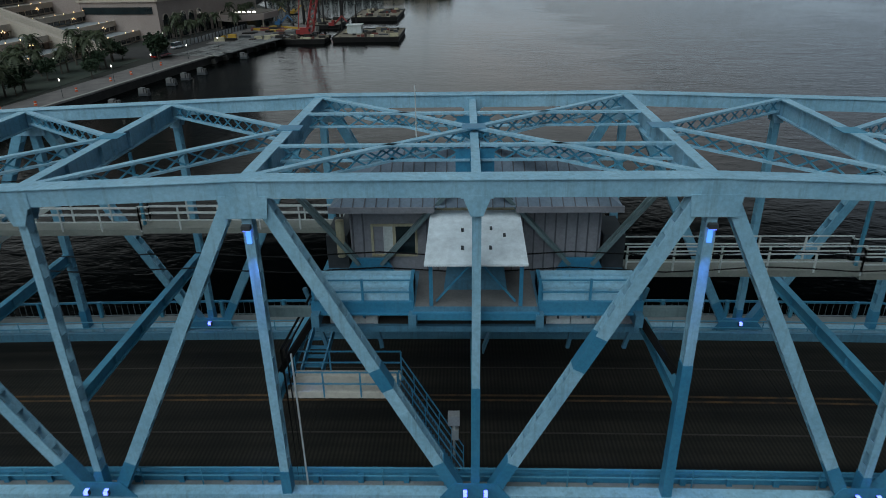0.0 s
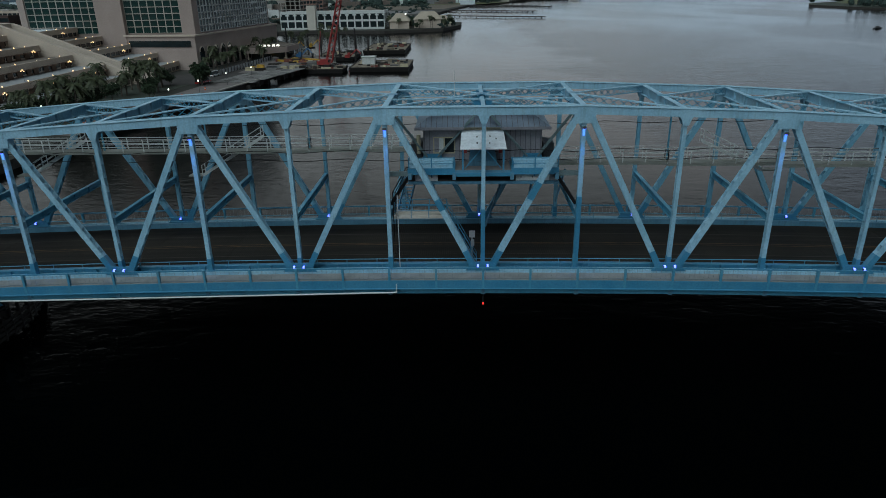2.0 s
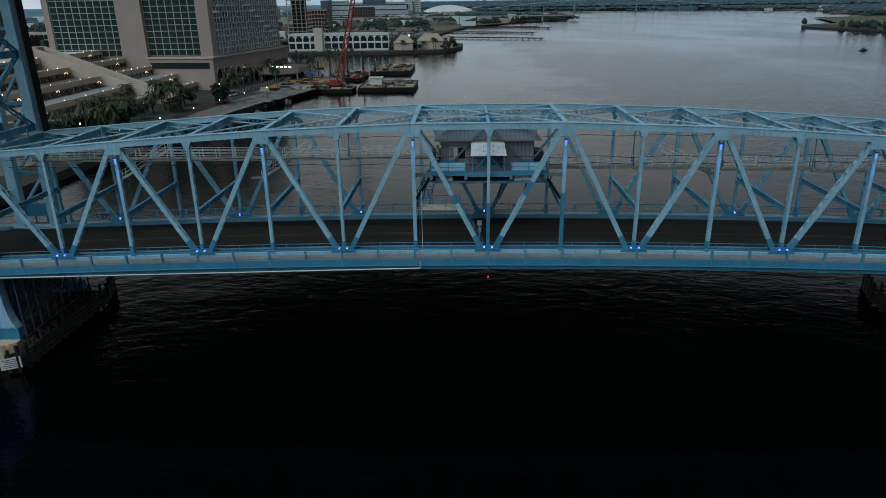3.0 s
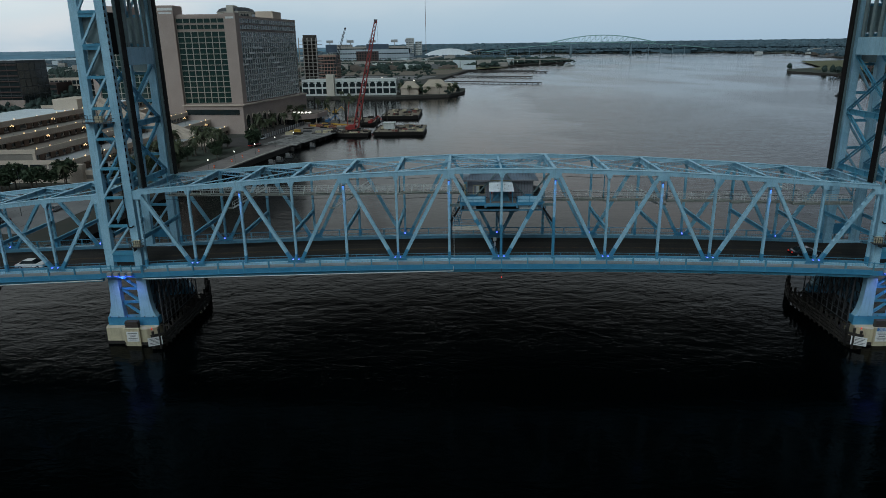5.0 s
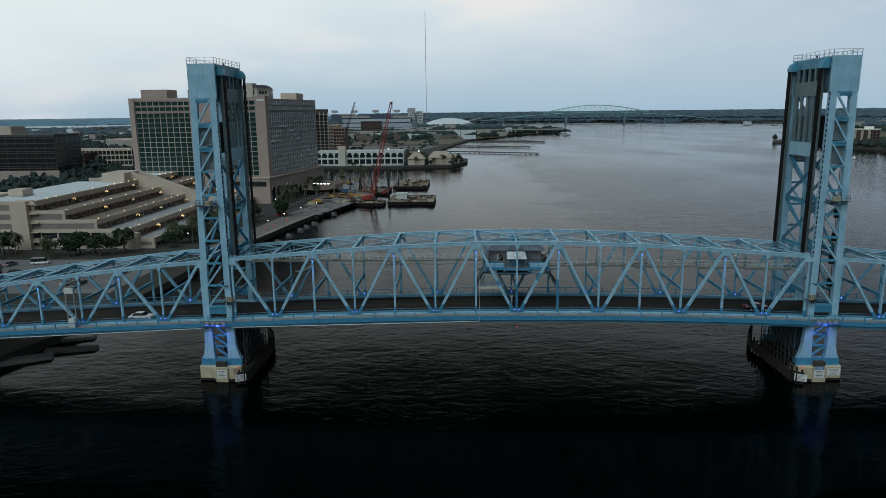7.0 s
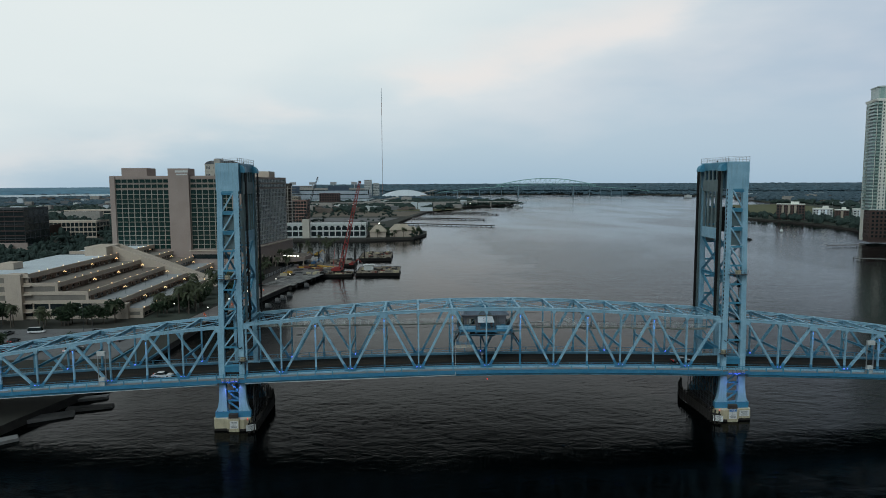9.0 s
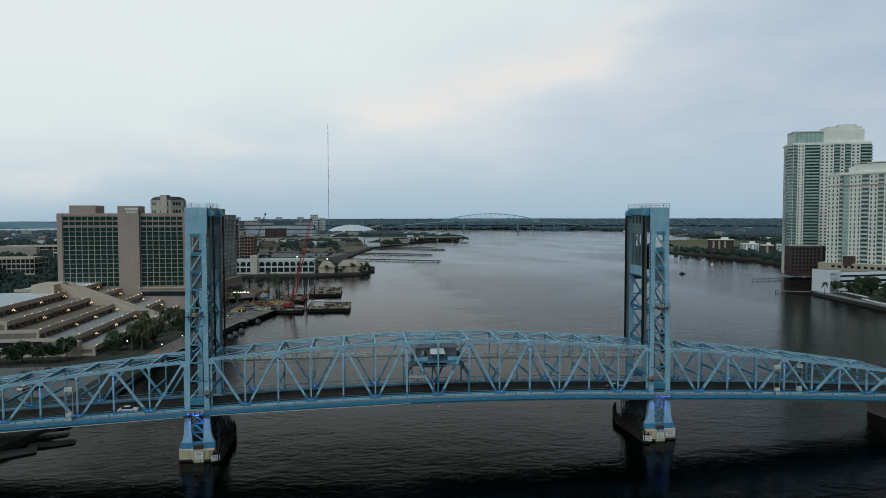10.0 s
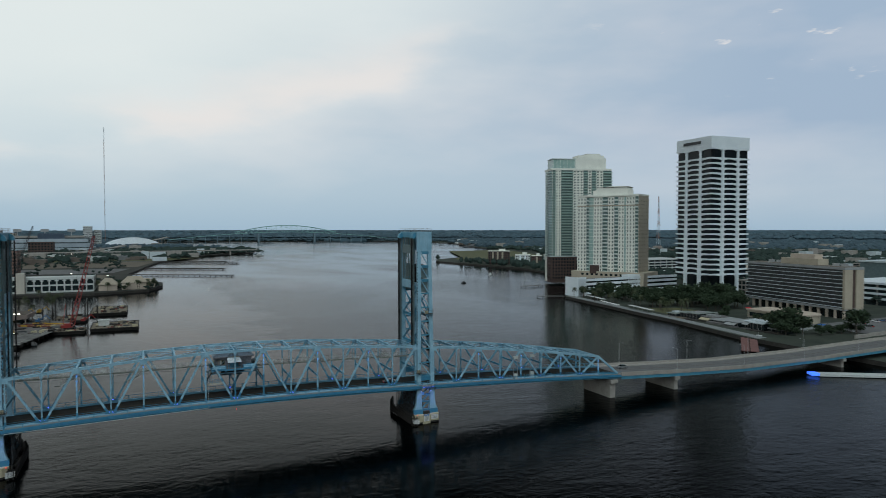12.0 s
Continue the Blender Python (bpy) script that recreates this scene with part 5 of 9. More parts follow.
# ---- white catwalk along the far side of the centre ----
def catwalk(s):
    cw = thing("catwalk", "white-railed catwalk hung inside the truss", "catwalk", (s * 31, 5, 21.9), "catwalks")
    yc = 4.65 if s > 0 else 8.7
    for x0, x1, z in ((6.4, 16.2, 22.0), (16.2, 26.0, 21.85), (26.0, 36.0, 21.65), (36.0, 45.5, 21.4), (45.5, 54.5, 21.1)):
        if s < 0:
            z = 22.35 - 0.1 * (x0 > 12)
        part("floor", Shape().box(s * x0, yc - 0.55, z - 0.3, s * x1, yc + 0.55, z), CATEDGE, cw, "faded cream edge beam")
        for y in (yc - 0.53, yc + 0.53):
            g = Shape()
            for h in (0.4, 0.75, 1.1):
                g.beam((s * x0, y, z + h), (s * x1, y, z + h), 0.05, 0.05)
            m = 5
            for i in range(m + 1):
                x = s * (x0 + (x1 - x0) * i / m)
                g.box(x - 0.035, y - 0.035, z - 0.1, x + 0.035, y + 0.035, z + 1.12)
            part("rail", g, WHITE, cw)
        part("hanger", Shape().box(s * x1 - 0.06, yc - 0.15, z, s * x1 + 0.06, yc - 0.03, 26.0), BLUE, cw)
    # short white stairs up to the top chord
    for xa, za, xb, zb in (((21.0, 23.2, 27.2, 19.5) if s < 0 else (19.5, 23.4, 25.0, 20.8)), ((38.6, 22.9, 44.4, 19.6) if s < 0 else (44.0, 23.4, 49.0, 20.8))):
        g = Shape()
        part("stair_landing", Shape().box(s * xb, yc + 0.7, zb - 0.1, s * (xb + 1.4), yc + 1.6, zb), CATEDGE, cw)
        for y in (yc + 0.75, yc + 1.55):
            g.beam((s * xa, y, za), (s * xb, y, zb), 0.06, 0.25)
            for h in (0.5, 1.0):
                g.beam((s * xa, y, za + h), (s * xb, y, zb + h), 0.05, 0.05)
            for i in range(5):
                t = i / 4
                x, z = s * (xa + (xb - xa) * t), za + (zb - za) * t
                g.box(x - 0.03, y - 0.03, z, x + 0.03, y + 0.03, z + 1.0)
        part("stair", g, WHITE, cw, "white steel stair")
        tr = Shape()
        for i in range(12):
            t = (i + 0.5) / 12
            x, z = s * (xa + (xb - xa) * t), za + (zb - za) * t
            tr.box(x - 0.14, yc + 0.75, z, x + 0.14, yc + 1.55, z + 0.03)
        part("stair_tread", tr, WHITE, cw)


catwalk(-1)
catwalk(1)
# slack black cables strung through the span
for y, z in ((3.0, 23.3), (3.2, 22.5), (9.5, 24.4)):
    g = rope([(-54 + 108 * i / 56, y, z - 0.12 * math.cos((-54 + 108 * i / 56) / P * 2 * math.pi)) for i in range(57)], 0.03)
    solo("cable", g, BLACK, "slack black cable strung through the truss", "cable", "cables in the truss")
mast = thing("whip_antenna", "thin white whip antenna above the control house", "antenna", (-2.4, 5.6, 26.6))
part("mast", Shape().tube((-2.4, 5.6, 26.5), (-2.4, 5.6, 29.6), 0.035, 0.02, n=6), WHITE, mast)

# ---- river, banks and distance ----
water = Shape()
water.poly([(-5200, -3000, 0), (5200, -3000, 0), (5200, 5200, 0), (-5200, 5200, 0)])
solo("water", water, water_material(), "dark rippled river water reflecting the dusk sky", "river", kind="structure")


def bank(name, outline, z, material, wall, label, kind="structure", category="ground", deep=-2.0):
    """A flat piece of land with a quay wall round it."""
    ground = tagged(new(name, mesh_of(name, Shape().poly([(x, y, z) for x, y in outline]), material)), label, category, "", kind)
    n = len(outline)
    w = Shape()
    for i in range(n):
        a, b = outline[i], outline[(i + 1) % n]
        w.poly([(a[0], a[1], deep), (b[0], b[1], deep), (b[0], b[1], z), (a[0], a[1], z)])
    part("quay_wall", w, wall, ground)
    return ground


NORTH = [(-118, -600), (-114, -16), (-110, 2), (-104, 24), (-101, 60), (-100, 110), (-94, 142), (-89, 178), (-84, 206), (-77, 234), (-72, 262), (-62, 270), (-66, 292), (-92, 318), (-110, 380), (-140, 440), (-150, 500),
         (-120, 502), (-64, 497), (-18, 516), (-4, 560), (-3, 606), (-24, 640), (-40, 780), (-20, 930), (10, 1140), (110, 1380), (220, 1515), (281, 1734), (150, 1850), (-60, 2300), (-100, 3000), (-100, 5100), (-5100, 5100), (-5100, -600)]
bank("ground_north", NORTH, 2.2, LAND, DARKCONC, "dim paved city ground behind a concrete quay", category="ground")
SOUTH = [(278, -900), (280, 40), (281, 72), (295, 138), (300, 177), (308, 225), (318, 292), (350, 330), (392, 376), (430, 430), (480, 560), (503, 660), (498, 760), (482, 830), (470, 920), (500, 985), (600, 1060), (900, 1500), (1150, 2300), (1000, 2950), (1000, 5100), (5100, 5100), (5100, -900)]
bank("ground_south", SOUTH, 2.2, DARKLAND, DARKCONC, "dim wooded city ground behind a quay", category="ground")
bank("ground_far", [(-100, 3050), (1000, 3000), (1000, 5100), (-100, 5100)], 2.2, LAND, LAND, "far wooded shore", category="ground")
bank("lawn", [(532, 900), (590, 870), (760, 930), (900, 1420), (720, 1400), (590, 1060), (532, 975)], 2.35, LAWN, LAWN, "open mown field by the river", category="lawn", deep=2.0)


def clump(g, x, y, z, r, h, rng):
    """A rough low-polygon mass of tree crown."""
    n = 6
    k = len(g.v)
    rings = ((0.75, 0.15), (1.0, 0.5), (0.6, 0.85))
    for f, t in rings:
        for i in range(n):
            a = 2 * math.pi * (i + 0.5 * rng.random()) / n
            q = r * f * (0.75 + 0.5 * rng.random())
            g.v.append((x + q * math.cos(a), y + q * math.sin(a), z + h * (t + 0.12 * (rng.random() - 0.5))))
    g.v.append((x, y, z + h))
    for j in range(2):
        for i in range(n):
            g.f.append((k + j * n + i, k + j * n + (i + 1) % n, k + (j + 1) * n + (i + 1) % n, k + (j + 1) * n + i))
    for i in range(n):
        g.f.append((k + 2 * n + i, k + 2 * n + (i + 1) % n, k + 3 * n))


def inside(poly, x, y):
    hit, n = False, len(poly)
    for i in range(n):
        (xa, ya), (xb, yb) = poly[i], poly[i - 1]
        if (ya > y) != (yb > y) and x < (xb - xa) * (y - ya) / (yb - ya) + xa:
            hit = not hit
    return hit


FARBANK = [(-100, 3050), (1000, 3000), (1000, 5100), (-100, 5100)]
LAKE = [(-3100, 2350), (-2300, 2700), (-1750, 2600), (-1450, 2900), (-1000, 3150), (-1400, 3900), (-2600, 3300)]


def spread_woods(name, label, near, far, count, height, material, seed, keep_out=()):
    """Crowns spread over the land round the bridge, growing into broader masses further off, open in places."""
    rng = random.Random(seed)
    g = Shape()
    while len(g.v) < count * 19:
        d = near * (far / near) ** rng.random()
        a = radians(-64 + 152 * rng.random())
        x, y = d * math.sin(a), d * math.cos(a)
        if not (inside(NORTH, x, y) or inside(SOUTH, x, y) or inside(FARBANK, x, y)) or inside(LAKE, x, y):
            continue
        if any(x0 < x < x1 and y0 < y < y1 for x0, y0, x1, y1 in keep_out):
            continue
        if math.sin(x / 97 + 1.3 * math.sin(y / 143)) * math.sin(y / 81 + 0.9 * math.sin(x / 120)) > 0.52:
            continue
        low = 2.2 if d < 3140 or a < radians(-9) else 14 + 20 * (d - 3140) / 1040
        # crowns lowered here to keep the lake in the camera's view
        view_cut = 0.5 if d > 1500 and radians(-56) < a < radians(-14) else 1.0
        clump(g, x, y, low, d * (0.003 + 0.003 * rng.random()), height * view_cut * (0.7 + 0.4 * rng.random()), rng)
    return solo(name, g, material, label, "woods", kind="stuff")


def woods(name, spots, label, seed):
    """spots: (x0, y0, x1, y1, count, r0, r1, height, base): scattered crowns."""
    rng = random.Random(seed)
    g = Shape()
    for x0, y0, x1, y1, count, r0, r1, h, base in spots:
        for i in range(count):
            r = r0 + (r1 - r0) * rng.random()
            x, y, hh = x0 + (x1 - x0) * rng.random(), y0 + (y1 - y0) * rng.random(), h * (0.6 + 0.5 * rng.random())
            # a crown is a heap of small uneven clumps
            for j in range(8 if r < 9.5 else 4):
                a, q = 2 * math.pi * rng.random(), r * 0.75 * math.sqrt(rng.random())
                clump(g, x + q * math.cos(a), y + q * math.sin(a), base + hh * (0.15 + 0.45 * rng.random()), r * (0.26 + 0.22 * rng.random()), hh * (0.3 + 0.2 * rng.random()), rng)
    return solo(name, g, WOODS, label, "woods", kind="stuff")


# wooded distance, raised to close the horizon in the camera's view
def ridge(name, x0, x1, y, h0, h1, label, seed, run, material):
    rng = random.Random(seed)
    g = Shape()
    n = int(radians(x1 - x0) * y / 20)
    rough = [rng.random() for i in range(n + 1)]
    for i in range(n + 1):
        a = radians(x0 + (x1 - x0) * i / n)
        for k, (d, h) in enumerate(((y - run, 0.0), (y - run + 14, h0 * 0.4), (y - run * 0.67, h0 * 0.6), (y - run * 0.33, h0 * 0.8), (y, h0), (y + 300, h1), (y + 420, 0.0))):
            h *= 0.965 + 0.035 * rough[(i * 7 + k * 13) % (n + 1)] + 0.02 * math.sin(9 * a)
            g.v.append((d * math.sin(a), d * math.cos(a), h))
    for i in range(n):
        for k in range(6):
            p = 7 * i + k
            g.f.append((p, p + 7, p + 8, p + 1))
    return solo(name, g, material, label, "woods", kind="stuff")


ridge("far_woods", -66, -9, 4180, 26, 40, "wooded far shore along the horizon, tinted blue for haze", 3, 60, HAZYWOODS)
ridge("far_woods", -9, 86, 4180, 34, 52, "wooded rise along the horizon, tinted blue-green for haze", 13, 1050, RIDGE)
# The lake's pale matt colour puts in the glint of reflected sky.
bank("lake", LAKE, 2.3, ROOFPALE, LAND, "distant lake with its sky glint painted as a pale tone", category="water", deep=2.0)
woods("far_woods", [(640, 330, 1100, 700, 500, 4, 8, 9, 2), (470, 60, 900, 500, 420, 3.5, 7, 8, 2)], "wooded southern shore", 4)
woods("far_woods", [(-700, 420, -240, 760, 420, 4, 7, 9, 2), (-120, 1250, 90, 1700, 160, 7, 11, 9, 2), (60, 1450, 250, 1720, 120, 6, 10, 10, 2), (-260, 560, -60, 640, 20, 4, 6, 7, 2), (-300, 650, -50, 1130, 150, 2.5, 5, 6, 2), (-330, 1150, 60, 1700, 200, 4, 8, 8, 2), (-62, 515, -8, 610, 34, 2, 3.6, 6, 2), (-500, 150, -230, 330, 260, 4, 7, 10, 2), (-335, 262, -206, 430, 170, 3.5, 6, 10, 2)], "scattered dark city trees", 5)
woods("far_woods", [(-100, 3060, 1000, 3300, 260, 14, 26, 16, 1)], "wooded shore beyond the river bend", 6)
woods("shore_trees", [(535, 880, 640, 905, 30, 3, 6, 6, 2), (690, 880, 720, 910, 6, 7, 10, 13, 2), (450, 430, 500, 540, 16, 3, 5, 8, 2), (515, 600, 560, 840, 40, 3, 6, 8, 2)], "dark trees by the field", 8)
CLEAR = ((-420, 1730, -120, 1930), (-120, 2080, 30, 2200), (-300, 600, 60, 1130), (500, 840, 800, 1180), (600, 1100, 900, 1420), (-180, 640, 0, 1000))
spread_woods("far_woods", "dark green woods and gardens beyond the city", 650, 1900, 8500, 11, WOODS, 14, CLEAR)
spread_woods("far_woods", "woods spreading to the horizon, tinted blue-green for haze", 1800, 4200, 12000, 14, FARWOODS, 15, CLEAR)
spread_woods("far_woods", "crowns on the furthest rise, tinted blue-green for haze", 3100, 4400, 5200, 15, RIDGE, 16, CLEAR)
# pale roofs and walls among the far trees, too small to tell apart
rngf = random.Random(31)
g, g2 = Shape(), Shape()
for i in range(420):
    d = 900 * 4.2 ** rngf.random()
    a = radians(-60 + 145 * rngf.random())
    x, y = d * math.sin(a), d * math.cos(a)
    if (inside(NORTH, x, y) or inside(SOUTH, x, y)) and not inside(LAKE, x, y) and not any(x0 < x < x1 and y0 < y < y1 for x0, y0, x1, y1 in CLEAR):
        w, dp, h = rngf.uniform(8, 34), rngf.uniform(8, 20), rngf.uniform(9, 19)
        (g if i % 3 else g2).box(x, y, 2, x + w, y + dp, h)
solo("far_houses", g, CONCRETE, "pale houses scattered among distant trees", "houses", kind="stuff")
solo("far_houses", g2, ROOFPALE, "white flat roofs scattered among distant trees", "houses", kind="stuff")

# ---- buildings ----
def facade(owner, a, b, z0, z1, rows, cols, frame_m, glass_m, pier=0.9, band=1.2, proud=0.35, shut=None, wallname="window_wall", far=False):
    """A pierced wall from a to b, seen from outside, with a pane set back in each opening."""
    a, b = Vector((*a, 0)), Vector((*b, 0))
    d = (b - a).normalized()
    n = Vector((d.y, -d.x, 0))
    L, H = (b - a).length, z1 - z0
    us, zs = [0.0], [z0]
    for i in range(cols):
        us += [L * i / cols + pier / 2, L * (i + 1) / cols - pier / 2]
    for j in range(rows):
        zs += [z0 + H * j / rows + band / 2, z0 + H * (j + 1) / rows - band / 2]
    us.append(L), zs.append(z1)
    g = Shape()
    nu = len(us)
    at = lambda u, z, o: tuple(a + d * u + n * o + Vector((0, 0, z)))
    g.v = [at(u, z, proud) for z in zs for u in us]
    wells = []
    for j in range(len(zs) - 1):
        for i in range(nu - 1):
            k = j * nu + i
            if i % 2 and j % 2 and not (shut and shut(i // 2, j // 2)):
                wells.append((i, j))
                m = len(g.v)
                g.v += [at(us[i + p], zs[j + q], 0.02) for p, q in ((0, 0), (1, 0), (1, 1), (0, 1))]
                ring = (k, k + 1, k + nu + 1, k + nu)
                g.f += [(ring[t], ring[(t + 1) % 4], m + (t + 1) % 4, m + t) for t in range(4)]
            else:
                g.f.append((k, k + 1, k + nu + 1, k + nu))
    m = len(g.v)
    g.v += [at(0, z0, 0), at(L, z0, 0), at(L, z1, 0), at(0, z1, 0)]
    edge = (0, nu - 1, len(zs) * nu - 1, (len(zs) - 1) * nu)
    g.f += [(edge[(t + 1) % 4], edge[t], m + t, m + (t + 1) % 4) for t in range(4)]
    wall = part(wallname, g, frame_m, owner)
    w, h = L / cols - pier, H / rows - band
    turn = Matrix.Rotation(math.atan2(d.y, d.x), 4, "Z")
    box = Shape().box(-w / 2, -0.03, -h / 2, w / 2, 0.03, h / 2)
    pane = mesh_of("pane", box, glass_m)
    rest = Shape()
    for i, j in wells:
        m = Matrix.Translation(a + d * ((us[i] + us[i + 1]) / 2) + n * 0.06 + Vector((0, 0, (zs[j] + zs[j + 1]) / 2))) @ turn
        if far:
            rest.join(box, m)
        else:
            part("window", pane, None, owner).matrix_basis = m
    if far:
        tagged(part("glazing", rest, glass_m, owner), kind="stuff")
    return wall


def quad_block(owner, name, corners, z0, z1, material, label=""):
    """A solid on a four-cornered plan."""
    return part(name, Shape().prism(corners, z0, z1), material, owner, label)


# the hotel: two wings of green windows between plain beige shafts
hotel = thing("hotel_tower", "pinkish-beige hotel tower with grids of green windows", "hotel", (-150, 290, 2.2))
HC = [(-196, 252.5), (-120.5, 252.5), (-108.5, 329), (-196, 329)]
quad_block(hotel, "core", HC, 14, 61, HOTEL)
for z0, z1, rows in ((17.8, 53.4, 13), (54.5, 56.7, 1), (57.5, 59.7, 1)):
    facade(hotel, (-194.5, 252.4), (-163.0, 252.4), z0, z1, rows, 9, HOTELFRAME, GREENGLASS, 0.36, 0.3 if rows > 1 else 0.2, 0.3)
    facade(hotel, (-150.6, 252.4), (-126.0, 252.4), z0, z1, rows, 7, HOTELFRAME, GREENGLASS, 0.36, 0.3 if rows > 1 else 0.2, 0.3)
    facade(hotel, (-119.5, 255.5), (-108.6, 327), z0, z1, rows, 26, RIVERFRAME, GREENGLASS, 0.7, 0.5 if rows > 1 else 0.25, 0.3, far=True)
# pale stepped bars climbing and falling across the river front
fa, fb = Vector((-119.5, 255.5, 0)), Vector((-108.6, 327, 0))
fn = Vector(((fb - fa).normalized().y, -(fb - fa).normalized().x, 0)) * 0.42
for c0, c1, r in [(4.4, 8.4, 10)] + [(7.6 + 1.9 * k, 10.0 + 1.9 * k, 10 - k) for k in range(1, 9)] + [(4.4 - 1.5 * k, 6.6 - 1.5 * k, 10 - k) for k in range(1, 4)]:
    z = 17.8 + 35.6 * r / 13
    part("step_bar", Shape().beam(fa.lerp(fb, c0 / 26) + fn + Vector((0, 0, z)), fa.lerp(fb, c1 / 26) + fn + Vector((0, 0, z)), 0.4, 1.0), SIGNWHITE, hotel)
part("shaft", Shape().box(-162.8, 250.2, 2.2, -150.8, 262, 66), HOTEL, hotel, "plain beige stair shaft")
part("shaft", Shape().prism([(-125.6, 251.0), (-119.9, 251.0), (-119.2, 255.4), (-125.6, 256)], 2.2, 62.2), HOTEL, hotel)
part("shaft", Shape().box(-197.5, 251.4, 2.2, -194.6, 256, 61.6), HOTEL, hotel)
for k, (x0, z0, z1) in enumerate(((-158.5, 63.6, 64.8), (-158.0, 62.0, 62.8))):
    part("sign_bar", Shape().box(x0, 250.05, z0, x0 + 7.5 - k, 250.2, z1), SIGNWHITE, hotel, "pale lettering shown as a plain bar")
part("sign_bar", Shape().box(-124.8, 250.85, 59.4, -120.6, 251.0, 60.4), SIGNWHITE, hotel, "pale lettering shown as a plain bar")
part("parapet", Shape().box(-196, 252.2, 60, -163.3, 252.9, 61.7).box(-150.2, 252.2, 60, -120, 252.9, 61.7), HOTEL, hotel)
part("roof_room", Shape().box(-193, 258, 61, -178, 272, 66.5), HOTEL, hotel)
part("roof_room", Shape().box(-124, 300, 61, -114, 318, 65), MALL, hotel)
condo = thing("apartment_tower", "cream eight-sided apartment tower with dark hipped roof", "apartment tower", (-215, 547, 2.2))
PX, PY, PR = -215.0, 547.0, 17.0
octo = lambda r: [(PX + r * math.cos(radians(22.5 + 45 * i)), PY + r * math.sin(radians(22.5 + 45 * i))) for i in range(8)]
pv = part("body", Shape().prism(octo(PR), 2.2, 76.2), PENTHOUSE, condo)
part("cornice", Shape().prism(octo(PR + 0.5), 69.4, 69.9).prism(octo(PR + 0.6), 76.2, 76.8), PENTHOUSE, pv)
ro, ri, rt = octo(PR + 0.2), octo(PR - 2.2), octo(PR - 6)
for i in range(8):
    j = (i + 1) % 8
    part("mansard", Shape().poly([(*ro[i], 76.8), (*ro[j], 76.8), (*ri[j], 79.4), (*ri[i], 79.4)]).poly([(*ri[i], 79.4), (*ri[j], 79.4), (*rt[j], 80.6), (*rt[i], 80.6)]), IRON, pv, "dark hipped roof")
    a, b = Vector((*octo(PR)[i], 0)), Vector((*octo(PR)[j], 0))
    d = (b - a).normalized()
    for u in (0.28, 0.5, 0.72):
        for z in (64.0, 71.6):
            o = [(-1.2, z), (1.2, z), (1.2, z + 2.2)] + [(1.2 * math.cos(radians(t)), z + 2.2 + 1.2 * math.sin(radians(t))) for t in (45, 90, 135)] + [(-1.2, z + 2.2)]
            part("arched_window", Shape().join(Shape().plate(o, -0.05, 0.05), Matrix.Translation(a.lerp(b, u)) @ Matrix.Rotation(math.atan2(d.y, d.x), 4, "Z")), GLASSDARK, pv)
part("tower_block", Shape().prism([(PX - 3, PY - PR - 0.6), (PX + 3, PY - PR - 0.6), (PX + 3, PY - 4), (PX - 3, PY - 4)], 2.2, 82), PENTHOUSE, pv)
# podium with a tall arcade on the river side
quad_block(hotel, "podium", [(-152, 250.6), (-119.0, 247.0), (-105.2, 331), (-108, 335), (-152, 335)], 2.2, 17.2, HOTEL)
pa, pb = Vector((-118.9, 247.6, 0)), Vector((-105.2, 330.5, 0))
pd = (pb - pa).normalized()
pn = Vector((pd.y, -pd.x, 0))
for i in range(13):
    c = pa + pd * (4.0 + 6.3 * i) + pn * 0.05
    h = 7.4 if i < 5 else 4.6
    o = [(-2.0, 2.4)] + [(2.0, 2.4)] + [(2.0 * math.cos(t * math.pi / 8), 2.4 + h + 2.0 * math.sin(t * math.pi / 8)) for t in range(9)]
    k = Shape().plate(o, -0.04, 0.04)
    m = Matrix.Translation(c) @ Matrix.Rotation(math.atan2(pd.y, pd.x), 4, "Z")
    # A dark plate on the wall puts in the shade of the arch.
    ob = part("arch", Shape().join(k, m), GLASSDARK, hotel, "dark plate for the shade in an arch")
    rim = Shape()
    for t in range(8):
        a0, a1 = t * math.pi / 8, (t + 1) * math.pi / 8
        rim.beam((2.15 * math.cos(a0), -0.12, 2.4 + h + 2.15 * math.sin(a0)), (2.15 * math.cos(a1), -0.12, 2.4 + h + 2.15 * math.sin(a1)), 0.3, 0.35, (0, 1, 0))
    part("arch_rim", Shape().join(rim, m), MALL, hotel)
part("cornice", Shape().beam((-152, 250.4, 16.9), (-119.0, 246.8, 16.9), 0.8, 0.7).beam((-118.8, 246.8, 16.9), (-105.0, 331, 16.9), 0.8, 0.7), MALL, hotel)
part("loggia", Shape().beam(Vector((-150, 250.2, 13.4)), Vector((-121, 247.0, 13.4)), 0.2, 2.6), GLASSDARK, hotel)
# round entrance pavilion by the quay with warm lamps
pav = thing("entrance_pavilion", "low tan flat-roofed pavilion with lit white bars on its roof", "pavilion", (-101, 296, 2.2))
PVO = [(-110, 286), (-100, 280), (-90, 290), (-88, 308), (-99, 316), (-109, 306)]
pin = lambda f: [((x + 99.5) * f - 99.5, (y - 298) * f + 298) for x, y in PVO]
part("glazing", Shape().prism(pin(0.78), 2.2, 5.6), GLASSDARK, pav)
part("roof", Shape().prism(pin(1.0), 5.6, 8.2), HOTEL, pav, "tan flat roof edge")
part("roof_deck", Shape().prism(pin(0.9), 8.2, 8.5), RECESS_ROOF, pav)
for i in range(5):
    part("lit_bar", Shape().box(-104 + 2.2 * i, 290.4, 8.5, -102.6 + 2.2 * i, 290.7, 9.2), WHITELAMP, pav, "lit white lettering shown as a plain bar")
